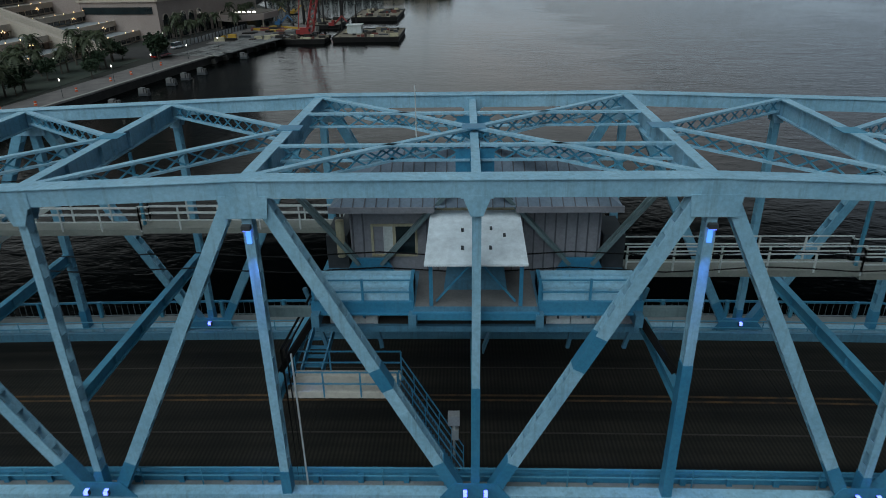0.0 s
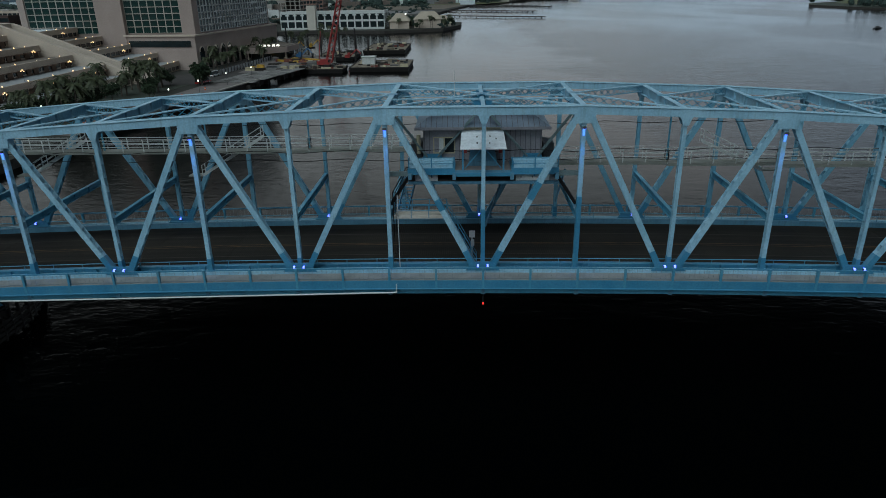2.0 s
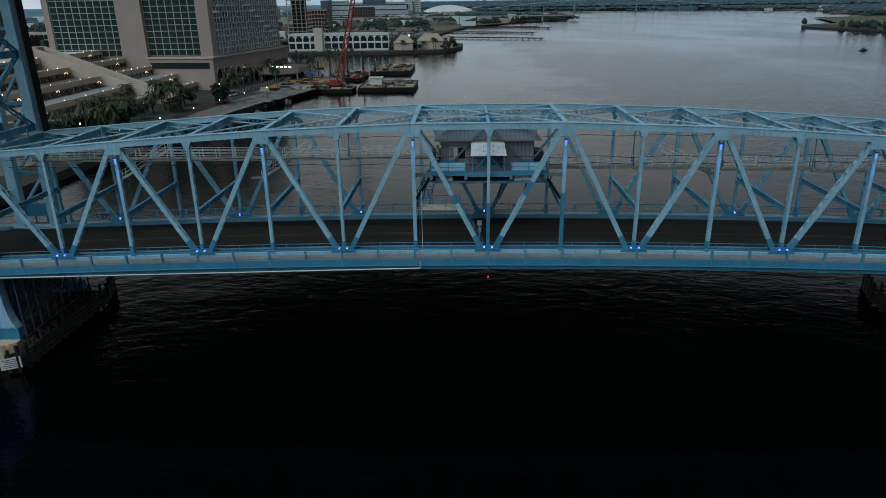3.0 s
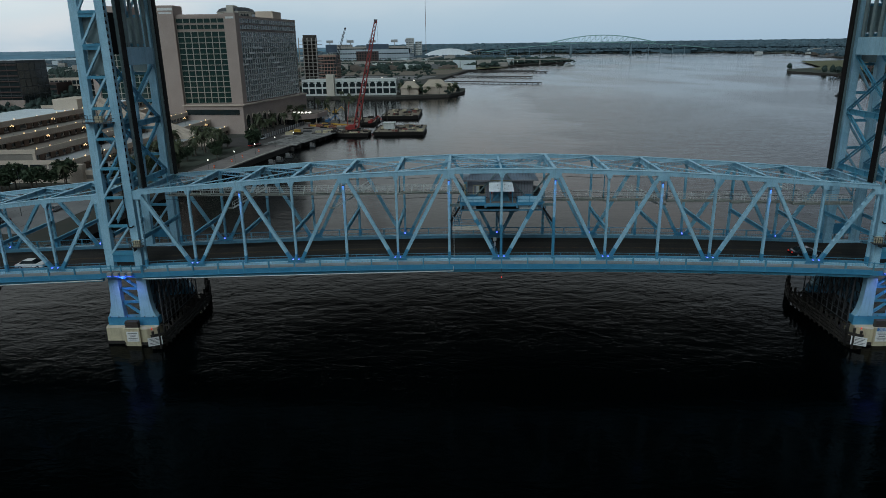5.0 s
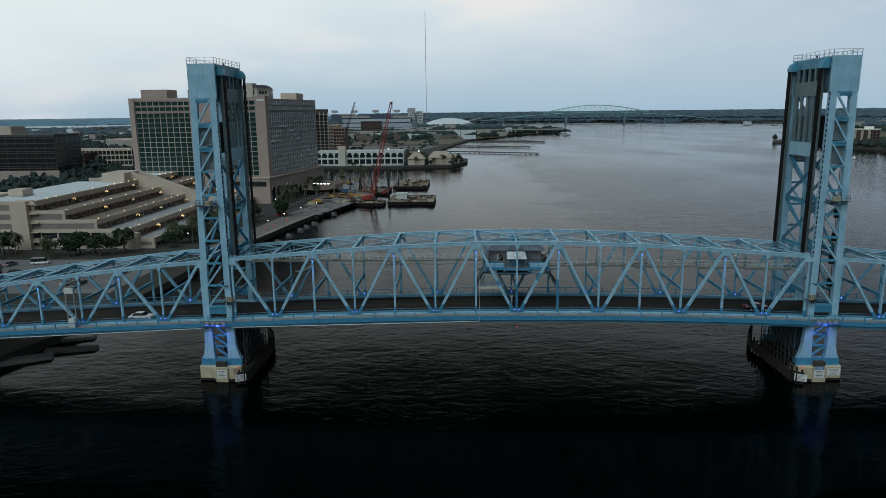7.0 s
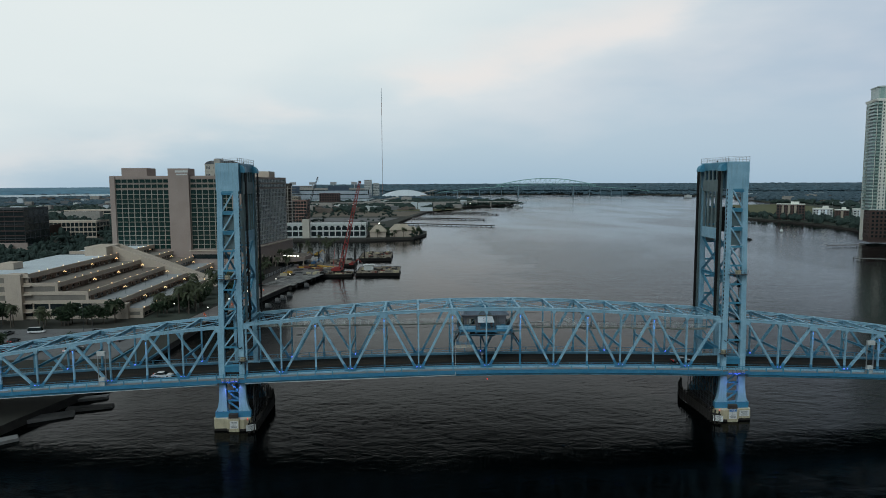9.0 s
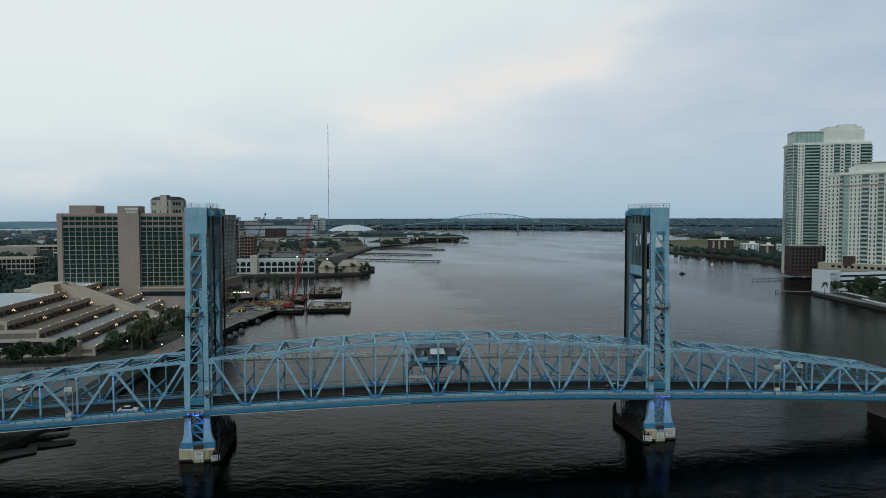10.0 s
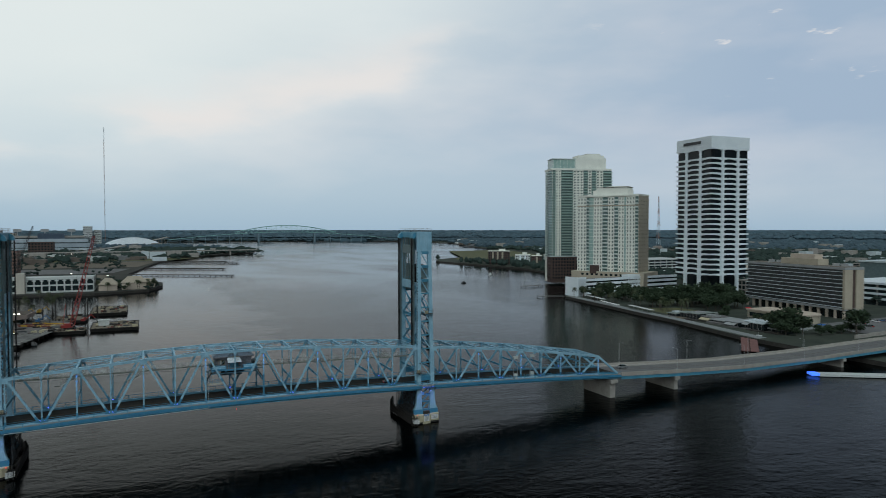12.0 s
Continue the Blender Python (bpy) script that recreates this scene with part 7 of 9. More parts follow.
slab_on(tB, "podium", a, d, n, -3, 72, 30, 2.2, 20, TANSIDE, "tan podium", 7.0)
for i in range(12):
    p = a + d * (8 + 5 * i) + n * 7.02
    part("arch_window", Shape().beam(p + up_by(17.2), p + d * 2.6 + up_by(17.2), 0.2, 2.0), GLASSDARK, tB)
slab_on(tB, "brick_box", a, d, n, 17, 24, 0, 18, 26, BRICK, "brick lift house", 7.3)

# long white garage in front, and low buildings behind
wg = thing("parking_garage", "long low white parking garage among trees", "parking garage", (400, 320, 2.2))
WA, WB = Vector((327, 286, 0)), Vector((455, 301, 0))
wd = (WB - WA).normalized()
wn = Vector((wd.y, -wd.x, 0))
part("core", Shape().prism([(p.x, p.y) for p in (WA, WB, WB - wn * 16, WA - wn * 16)], 2.2, 15), GLASSDARK, wg)
for j, z in enumerate((4.6, 8.6, 12.6, 16.2)):
    part("floor_band", Shape().beam(WA + wn * 0.2 + Vector((0, 0, z)), WB + wn * 0.2 + Vector((0, 0, z)), 0.8, 2.2), TOWERWHITE, wg)
part("end_wall", Shape().prism([(p.x, p.y) for p in (WA - wd * 0.4 + wn * 0.6, WA + wd * 9 + wn * 0.6, WA + wd * 9, WA - wd * 0.4)], 2.2, 19), TOWERWHITE, wg)
part("end_wall", Shape().prism([(p.x, p.y) for p in (WA - wd * 0.8, WA, WA - wn * 16, WA - wd * 0.8 - wn * 16)], 2.2, 19), TOWERWHITE, wg)
part("roof_slab", Shape().prism([(p.x, p.y) for p in (WA, WB, WB - wn * 16, WA - wn * 16)], 15, 16.2), WALK, wg)
part("stair_tower", Shape().prism([(p.x, p.y) for p in (WA + wd * 62, WA + wd * 78, WA + wd * 78 - wn * 8, WA + wd * 62 - wn * 8)], 2.2, 19), TOWERWHITE, wg)

# the slab hotel: thin pale floor lines over dark glass, tan end wall, on pale legs
h2 = thing("riverside_hotel", "slab hotel with thin pale floor lines and a tan end wall", "hotel", (405, 140, 2.2))
RC = Vector((397, 90, 0))
rd_, rn_ = Vector((math.sin(radians(9)), math.cos(radians(9)), 0)), Vector((math.cos(radians(9)), -math.sin(radians(9)), 0))
rec = lambda u0, u1, v0, v1: [(p.x, p.y) for p in (RC + rd_ * u0 + rn_ * v0, RC + rd_ * u0 + rn_ * v1, RC + rd_ * u1 + rn_ * v1, RC + rd_ * u1 + rn_ * v0)]
part("core", Shape().prism(rec(1, 91, 1.0, 15), 9, 35), HOTELGLASS, h2)
for j in range(10):
    z = 10.0 + 2.62 * j
    part("floor_band", Shape().prism(rec(0.6, 92, -0.3, 1.0), z - 0.22, z + 0.14), ROOFPALE, h2, "thin pale floor line")
part("roof_edge", Shape().prism(rec(-0.4, 92.5, -0.6, 15.5), 35, 36.6), TERRACE, h2, "pale roof edge")
part("roof_gravel", Shape().prism(rec(0.6, 91.5, 0.4, 14.5), 36.6, 36.75), RECESS_ROOF, h2)
for i in range(32):
    part("fin", Shape().prism(rec(1.5 + 2.8 * i, 1.7 + 2.8 * i, 0.6, 1.0), 9, 35), IRON, h2)
part("end_wall", Shape().prism(rec(-0.4, 1.4, -0.5, 6.0), 8.4, 35), TANSIDE, h2, "tan end wall")
part("end_wall", Shape().prism(rec(-0.4, 1.4, 9.0, 15.3), 8.4, 35), TANSIDE, h2, "tan end wall")
# The recess is coloured darker than the wall to put in its shade.
part("end_recess", Shape().prism(rec(0.6, 1.4, 6.0, 9.0), 8.4, 35), BRICK, h2, "recess panel in a brown that puts in its shade")
part("ground_floor", Shape().prism(rec(6, 86, 4, 14), 2.2, 8.4), GLASSDARK, h2)
part("floor_slab", Shape().prism(rec(-0.4, 92.2, -0.5, 15.3), 8.0, 9.2), TERRACE, h2)
for i in range(14):
    part("pilotis", Shape().prism(rec(0.4 + 6.9 * i, 1.7 + 6.9 * i, 0.0, 1.4), 2.2, 8.0), MALL, h2)
for v in (6.5, 13.5):
    part("pilotis", Shape().prism(rec(0.4, 1.7, v, v + 1.4), 2.2, 8.0), MALL, h2)
part("roof_room", Shape().prism(rec(26, 60, 4, 13), 36.6, 41), TANSIDE, h2)
part("roof_room", Shape().prism(rec(30, 52, 5, 12), 41, 44), MALL, h2)
for u in (8, 15, 66, 74):
    part("roof_unit", Shape().prism(rec(u, u + 3, 8, 11), 36.7, 38.6), SILVER, h2)
# white parking deck behind the hotel
pk = thing("parking_garage", "white-banded parking deck behind the hotel", "parking garage", (540, 130, 2.2))
part("core", Shape().box(500, 90, 2.2, 590, 166, 20), GLASSDARK, pk)
for z in (6.4, 10.4, 14.4, 18.4):
    part("floor_band", Shape().box(499.2, 89.2, z, 590.8, 166.8, z + 1.7), TOWERWHITE, pk)
for i in range(8):
    part("bay_post", Shape().box(499.5, 90 + 10.8 * i, 2.2, 500.3, 90.8 + 10.8 * i, 20), CONCRETE, pk)
lng = thing("low_office", "long grey flat-roofed building beyond the deck", "building", (640, 130, 2.2))
part("wall", Shape().box(610, 110, 2.2, 690, 220, 30), DULL, lng)
part("roof_edge", Shape().box(609, 109, 30, 691, 221, 31.5), ROOFPALE, lng)
for nm, lab, x0, y0, x1, y1, z1, m, r, c in (
        ("parking_garage", "long pale parking deck", 470, 190, 560, 240, 16, CONCRETE, 3, 12),
        ("low_office", "brown flat-roofed building far back", 640, 160, 720, 240, 26, TANTOWER, 5, 8), ("low_office", "pale low store far back", 780, 200, 900, 280, 14, WHITE, 2, 10),
        ("low_office", "grey low warehouse far back", 900, 330, 1040, 420, 13, CONCRETE, 2, 10), ("low_office", "cream low offices far back", 560, 330, 640, 380, 18, MALL, 4, 8),
        ("low_office", "pale building behind the towers", 560, 480, 640, 520, 22, WHITE, 5, 8), ("low_office", "tan building by the highway", 1050, 150, 1160, 230, 20, TANTOWER, 4, 8)):
    bld = thing(nm, lab, "building", ((x0 + x1) / 2, (y0 + y1) / 2, 2.2))
    part("wall", Shape().box(x0, y0, 2.2, x1, y1, z1), m, bld)
    facade(bld, (x0, y1), (x0, y0), 3, z1 - 0.5, r, c, m, GLASSDARK, 1.0, 1.3, 0.3, far=x0 > 600)
    facade(bld, (x0, y0), (x1, y0), 3, z1 - 0.5, r, c, m, GLASSDARK, 1.0, 1.3, 0.3, far=x0 > 600)
# brick flats beside the field
for ax, ay, L, z1, m, lab in ((506, 784, 36, 24, BRICK, "brick riverside flats with a pale roof"), (534, 742, 24, 19, WHITE, "white-fronted riverside flats of four storeys"), (549, 716, 16, 18, BRICK, "low brick riverside flats"), (556, 690, 22, 20, WHITE, "white and grey riverside flats")):
    fa, fd2, fn2 = Vector((ax, ay, 0)), Vector((0.87, -0.49, 0)), Vector((-0.49, -0.87, 0))
    fb = fa + fd2 * L
    fl = thing("riverside_flats", lab, "apartment block", (ax, ay, 2.2), "riverside flats")
    part("wall", Shape().prism([(p.x, p.y) for p in (fa, fb, fb - fn2 * 18, fa - fn2 * 18)], 2.2, z1), m, fl)
    facade(fl, (fa.x, fa.y), (fb.x, fb.y), 3.5, z1 - 1, 5, max(4, int(L / 4)), m, GLASSDARK, 1.7, 1.5, 0.3)
    part("roof", Shape().prism([(p.x, p.y) for p in (fa - fd2 * 0.5 + fn2 * 0.6, fb + fd2 * 0.5 + fn2 * 0.6, fb - fn2 * 18, fa - fn2 * 18)], z1, z1 + 0.8), CREAMTOWER, fl)
    part("roof_room", Shape().prism([(p.x, p.y) for p in (fa + fd2 * L * 0.5 - fn2 * 5, fa + fd2 * L * 0.8 - fn2 * 5, fa + fd2 * L * 0.8 - fn2 * 12, fa + fd2 * L * 0.5 - fn2 * 12)], z1 + 0.8, z1 + 4), CREAMTOWER, fl)
    for i in range(1, max(2, int(L / 8))):
        p = fa + fd2 * (8 * i) + fn2 * 0.5
        part("bay", Shape().beam(p + Vector((0, 0, 2.2)), p + Vector((0, 0, z1 - 1)), 3.0, 1.2, fn2), TOWERWHITE if m is WHITE else TANTOWER, fl)
REDDECK = surf("red_stained_boards", (0.17, 0.085, 0.075), (0.22, 0.11, 0.10), 2, 0.9, 0, 0.01, 20)
# riverside promenade wall, landing stages and the pier by the towers
pm = [(283, 60), (297, 138), (302, 177), (310, 225), (320, 288)]
for (xa, ya), (xb, yb) in zip(pm, pm[1:]):
    g = Shape().hexa([(xa - 2, ya, 2.21), (xa + 5, ya, 2.21), (xb + 5, yb, 2.21), (xb - 2, yb, 2.21), (xa - 2, ya, 2.5), (xa + 5, ya, 2.5), (xb + 5, yb, 2.5), (xb - 2, yb, 2.5)])
    solo("promenade", g, FOOTWAY, "pale concrete riverside promenade", "pavement", kind="structure")
for x0, y0, x1, y1, w in ((300, 310, 322, 300, 4.0), (340, 404, 374, 407, 4.0), (250, 38, 286, 70, 8.0)):
    dk = thing("landing_stage", "low timber landing stage on piles", "dock", ((x0 + x1) / 2, (y0 + y1) / 2, 0), "landing stages")
    part("deck", Shape().beam((x0, y0, 1.5), (x1, y1, 1.5), w, 0.3), REDDECK if w > 6 else WALK, dk)
    m = int(math.hypot(x1 - x0, y1 - y0) / 6) + 1
    for i in range(m + 1):
        part("dock_post", Shape().tube((x0 + (x1 - x0) * i / m, y0 + (y1 - y0) * i / m, -2), (x0 + (x1 - x0) * i / m, y0 + (y1 - y0) * i / m, 2.3), 0.25, n=7), TIMBER, dk)

for (xa, ya), (xb, yb) in (((309, 197), (303, 166)), ((324, 268), (318, 238))):
    cp = thing("canopy", "long white canvas canopy on the promenade", "canopy", ((xa + xb) / 2, (ya + yb) / 2, 2.5), "promenade canopies")
    part("cover", Shape().beam((xa, ya, 4.9), (xb, yb, 4.9), 3.0, 0.3), SIGNWHITE, cp)
    for k in range(6):
        x, y = xa + (xb - xa) * k / 5, ya + (yb - ya) * k / 5
        part("post", Shape().tube((x, y, 2.4), (x, y, 4.8), 0.1, n=6), SILVER, cp)

# red and white radio tower far inland, haze put into its salmon and grey
rt = thing("radio_tower", "red and white lattice radio tower far inland, paled for haze", "mast", (1238, 1180, 2.2))
for i in range(9):
    w0, w1 = 7.0 * (1 - i / 9) + 0.8, 7.0 * (1 - (i + 1) / 9) + 0.8
    g = Shape()
    for a, b in ((-1, -1), (1, -1), (1, 1), (-1, 1)):
        g.tube((1238 + a * w0 / 2, 1180 + b * w0 / 2, 2 + 16.4 * i), (1238 + a * w1 / 2, 1180 + b * w1 / 2, 2 + 16.4 * (i + 1)), 0.4, n=4)
    for a, b, c, e in ((-1, -1, 1, -1), (1, -1, -1, -1), (-1, 1, 1, 1), (1, 1, 1, -1)):
        g.tube((1238 + a * w0 / 2, 1180 + b * w0 / 2, 2 + 16.4 * i), (1238 + c * w1 / 2, 1180 + e * w1 / 2, 2 + 16.4 * (i + 1)), 0.25, n=4)
    part("section", g, PALEBRICK if i % 2 == 0 else STANDS, rt)
part("beacon", Shape().tube((1238, 1180, 95), (1238, 1180, 97), 1.2, n=8), REDLAMP, rt, "red warning lamp")

# low riverside pavilion with a planted roof, and the tan lounge behind it
GREENROOF = surf("pale_green_roof", (0.20, 0.235, 0.22), (0.26, 0.295, 0.27), 4, 0.8, fine=12)
rp = thing("riverside_pavilion", "long low riverside pavilion of many pale roofs and terraces", "pavilion", (314, 110, 2.2))
rngr = random.Random(77)
y = 64.0
while y < 150:
    w = rngr.uniform(5, 11)
    x0, x1, z = 305.5 + rngr.uniform(-1.5, 2.0), 321 + rngr.uniform(-3, 6), rngr.choice((4.4, 5.0, 5.6, 6.4))
    part("glazing", Shape().box(x0 + 1.4, y, 2.2, x1 - 1, y + w, z), GLASSDARK, rp)
    part("roof", Shape().box(x0, y - 0.2, z, x1, y + w + 0.1, z + 0.45), rngr.choice((GREENROOF, ROOFPALE, TERRACE, WALK)), rp)
    part("terrace", Shape().box(x0 - 2.6, y, 2.2, x0 + 1.4, y + w, 2.2 + rngr.choice((0.5, 0.9, 1.3))), rngr.choice((WALK, DUSTY, DARKCONC)), rp)
    for k in range(3):
        part("post", Shape().box(x0 + 0.2, y + 0.4 + w * k / 3, 3.0, x0 + 0.45, y + 0.65 + w * k / 3, z), WALK, rp)
    if rngr.random() < 0.6:
        part("awning", Shape().hexa([(x0 - 2.4, y + 0.6, z - 1.5), (x0, y + 0.6, z - 0.4), (x0, y + w - 0.6, z - 0.4), (x0 - 2.4, y + w - 0.6, z - 1.5), (x0 - 2.4, y + 0.6, z - 1.38), (x0, y + 0.6, z - 0.25), (x0, y + w - 0.6, z - 0.25), (x0 - 2.4, y + w - 0.6, z - 1.38)]), rngr.choice((TERRACE, TAN, SIGNWHITE)), rp)
    if rngr.random() < 0.7:
        part("roof_light", Shape().box(x0 + 4, y + 1, z + 0.45, x0 + 9, y + w - 1, z + 1.3), rngr.choice((SILVER, ROOFPALE, DARKCONC)), rp)
    y += w + rngr.choice((0.3, 0.3, 2.5))
lo = thing("hotel_lounge", "flat-roofed tan lounge beside the hotel", "building", (362, 118, 2.2))
part("wall", Shape().box(352, 96, 2.2, 374, 128, 7.0).tube((363, 96, 2.2), (363, 96, 7.0), 11, n=20), TANSIDE, lo)
part("glazing", Shape().box(351.8, 98, 3.2, 352, 126, 5.8), GLASSDARK, lo)
part("roof_edge", Shape().box(351.4, 96, 7.0, 374.6, 128.6, 7.8).tube((363, 96, 7.003), (363, 96, 7.803), 11.6, n=20), MALL, lo)
PARASOLWHITE, PARASOLRED, PARASOLBLUE = SIGNWHITE, surf("red_canvas", (0.5, 0.02, 0.03), (0.6, 0.03, 0.04), 1, 0.8), surf("blue_canvas", (0.02, 0.12, 0.4), (0.03, 0.15, 0.46), 1, 0.8)
for x, y, r, m, lab in [(304 + 0.9 * i, 204 + 4 * i, 1.6, PARASOLWHITE, "white canvas parasol on the promenade") for i in range(8)] + [(346, 122, 2.6, PARASOLRED, "red canvas parasol beside the lounge"), (342, 66, 3.2, PARASOLBLUE, "blue canvas canopy beside the hotel")]:
    ps = thing("parasol", lab, "parasol", (x, y, 2.3), "parasols on the promenade")
    z = 5.0 if m is PARASOLWHITE else (9.6 if m is PARASOLRED else 6.0)
    part("pole", Shape().tube((x, y, 2.3), (x, y, z), 0.05, n=6), SILVER, ps)
    part("canopy", Shape().tube((x, y, z - 0.6), (x, y, z), r, 0.1, 8), m, ps)

# ---- plants ----
def leafy_tree(seed, h, r):
    """A local tree mesh pair: trunk with limbs, and a crown of many small leaf clumps."""
    rng = random.Random(seed)
    tr = Shape().tube((0, 0, 0), (0.1, 0.05, h * 0.45), 0.03 * h, 0.02 * h, 7)
    tips = []
    for i in range(7):
        a = 2 * math.pi * i / 7 + rng.random()
        e = Vector((math.cos(a) * r * 0.55, math.sin(a) * r * 0.55, h * (0.55 + 0.3 * rng.random())))
        tr.tube((0.1, 0.05, h * (0.3 + 0.12 * rng.random())), e, 0.012 * h, 0.005 * h, 5)
        tips.append(e)
    cr = Shape()
    for i in range(430):
        t = tips[i % 7]
        while True:
            q = Vector((rng.uniform(-1, 1), rng.uniform(-1, 1), rng.uniform(-1, 1)))
            if q.length < 1:
                break
        c = t * 0.75 + Vector((0, 0, h * 0.16)) + Vector((q.x * r * 0.62, q.y * r * 0.62, q.z * h * 0.26))
        s = r * (0.075 + 0.075 * rng.random())
        for j in range(2):
            u = Vector((rng.gauss(0, 1), rng.gauss(0, 1), rng.gauss(0, 0.6))).normalized()
            v = u.cross(Vector((rng.gauss(0, 1), rng.gauss(0, 1), rng.gauss(0, 1)))).normalized()
            cr.poly([c + u * s, c + v * s * 0.8 + u * s * 0.2, c - u * s * 0.9, c - v * s * 0.7 - u * 0.1 * s])
            c = c + Vector((rng.uniform(-s, s), rng.uniform(-s, s), rng.uniform(-s, s)))
    return mesh_of("trunk", tr, BARK), mesh_of("crown", cr, LEAF)


def palm_tree(seed, h):
    rng = random.Random(seed)
    tr = Shape()
    lean = Vector((rng.uniform(-0.4, 0.4), rng.uniform(-0.4, 0.4), 0))
    for i in range(4):
        tr.tube(Vector((0, 0, h * i / 4)) + lean * (i / 4) ** 2, Vector((0, 0, h * (i + 1) / 4)) + lean * ((i + 1) / 4) ** 2, 0.24 - 0.025 * i, 0.215 - 0.025 * i, 7)
    top = Vector((0, 0, h)) + lean
    cr = Shape()
    for i in range(30):
        a = 2.4 * i + rng.uniform(-0.2, 0.2)
        up = rng.uniform(-0.35, 1.1)
        L = rng.uniform(2.0, 3.0)
        o = Vector((math.cos(a), math.sin(a), 0))
        side = Vector((-math.sin(a), math.cos(a), 0))
        along = lambda t: top + o * (L * t) + Vector((0, 0, L * (up * t - 1.15 * t * t)))
        # narrow leaflets on both sides of the rib
        for j in range(9):
            t = 0.16 + 0.84 * j / 8
            p, q = along(t - 0.05), along(min(1.0, t + 0.05))
            w = 0.62 * math.sin(math.pi * (0.15 + 0.8 * t)) + 0.08
            for s in (-1, 1):
                tip = p + side * s * w + o * 0.35 * w + Vector((0, 0, -0.45 * w))
                cr.poly([p, q, tip])
        cr.poly([along(0), along(0.5) + side * 0.05, along(1.0), along(0.5) - side * 0.05])
    return mesh_of("trunk", tr, BARK), mesh_of("crown", cr, PALMLEAF)


def plant_at(name, label, category, meshes, x, y, z, size, turn, group):
    ob = new(name)
    tagged(ob, label, category, group)
    for nm, me in zip(("trunk", "crown"), meshes):
        p = new(nm, me)
        p.parent = ob
    ob.matrix_basis = pose(x, y, z, 0, 0, turn) @ Matrix.Diagonal((size, size, size, 1))
    return ob


TREES = [leafy_tree(11, 7.5, 3.4), leafy_tree(12, 8.5, 3.6), leafy_tree(13, 6.5, 3.2)]
PALMS = [palm_tree(21, 7.5), palm_tree(22, 9.0), palm_tree(23, 6.4)]
rngp = random.Random(31)


def grove(kind, x0, y0, x1, y1, count, label, group, z=2.2, s0=0.8, s1=1.15):
    for i in range(count):
        t = rngp.random()
        x, y = (x0 + (x1 - x0) * rngp.random(), y0 + (y1 - y0) * rngp.random())
        ms = (PALMS if kind == "palm" else TREES)[rngp.randrange(3)]
        plant_at("palm_tree" if kind == "palm" else "tree", label, "palm" if kind == "palm" else "tree", ms, x, y, z, s0 + (s1 - s0) * rngp.random(), 360 * rngp.random(), group)


PL, TL = "grey-trunked palm with drooping fronds", "dark green leafy street tree"
# in front of and beside the terraced building
grove("tree", -196, 106, -135, 114, 13, TL, "trees before the terraced building")
grove("palm", -196, 100, -130, 112, 12, PL, "palms before the terraced building", 2.2, 0.7, 0.95)
grove("tree", -170, 62, -128, 92, 4, TL, "parking lot trees", 2.2, 0.7, 1.0)
grove("palm", -126, 122, -108, 200, 26, PL, "palms beside the riverwalk", 2.2, 0.9, 1.25)
grove("tree", -126, 118, -104, 200, 16, TL, "trees beside the riverwalk", 2.2, 0.7, 1.0)
grove("tree", -106, 196, -99, 206, 4, TL, "trees by the quay", 2.2, 0.9, 1.2)
grove("palm", -116, 228, -99, 330, 18, PL, "palms along the hotel arcade", 2.2, 0.9, 1.1)
grove("palm", -112, 330, -84, 440, 14, PL, "palms on the construction site", 2.2, 0.9, 1.1)
grove("palm", -66, 514, -8, 560, 16, PL, "palms on the point", 2.2, 0.9, 1.1)
grove("tree", -64, 512, -10, 600, 14, TL, "trees on the point", 2.2, 0.7, 1.0)
# south bank park
grove("tree", 326, 190, 388, 282, 44, TL, "park trees on the south bank", 2.2, 1.0, 1.7)
grove("palm", 306, 150, 330, 280, 16, PL, "palms along the promenade", 2.2, 0.9, 1.2)
grove("tree", 352, 158, 392, 178, 10, TL, "trees before the riverside hotel", 2.2, 1.4, 1.9)
grove("tree", 350, 176, 396, 206, 22, TL, "park trees on the south bank", 2.2, 1.5, 2.2)
grove("tree", 327, 62, 346, 160, 7, TL, "trees by the landing", 2.2, 0.7, 0.9)
for i, (x, y, k) in enumerate(((312, 66, 2.2), (307, 69, 1.7), (306, 62, 1.4), (317, 60, 1.6), (303, 65, 0.9), (308, 57, 0.8))):
    plant_at("tree", "large round dark tree by the landing", "tree", TREES[i % 3], x, y, 1.0 if k > 1 else 2.2, k, 40 + 67 * i, "trees by the landing")
for i in range(9):
    plant_at("shrub", "low dark shrub beside the approach", "shrub", TREES[i % 3], 322 + 4.2 * i, 52 + 5 * (i % 2), 1.6, 0.75, 50 * i, "shrubs by the approach")
plant_at("tree", "broad dark tree beside the approach", "tree", TREES[0], 346, 48, 2.2, 1.9, 80, "")

# ---- riverwalk, parking lot and street furniture on the north bank ----
solo("pavement", Shape().prism([(-100, 110), (-93.5, 142), (-88.5, 178), (-83.5, 206), (-76.5, 234), (-90, 240), (-99, 200), (-105, 150), (-109, 112)], 2.21, 2.3), PAVING, "brick-paved riverwalk behind the quay", "pavement", kind="structure")
solo("parking_lot", Shape().prism([(-230, 56), (-112, 56), (-112, 101), (-230, 101)], 2.21, 2.26), LOT, "asphalt parking lot", "parking lot", kind="structure")
solo("lawn", Shape().prism([(-127, 114), (-109, 114), (-106, 200), (-127, 200)], 2.21, 2.28), DARKLAND, "dim lawn between palms", "lawn", kind="structure")
solo("road", Shape().prism([(-126, 200), (-101, 200), (-92, 245), (-104, 330), (-113, 330), (-110, 240), (-126, 226)], 2.21, 2.27), ASPHALT, "hotel forecourt road", "road", kind="structure")
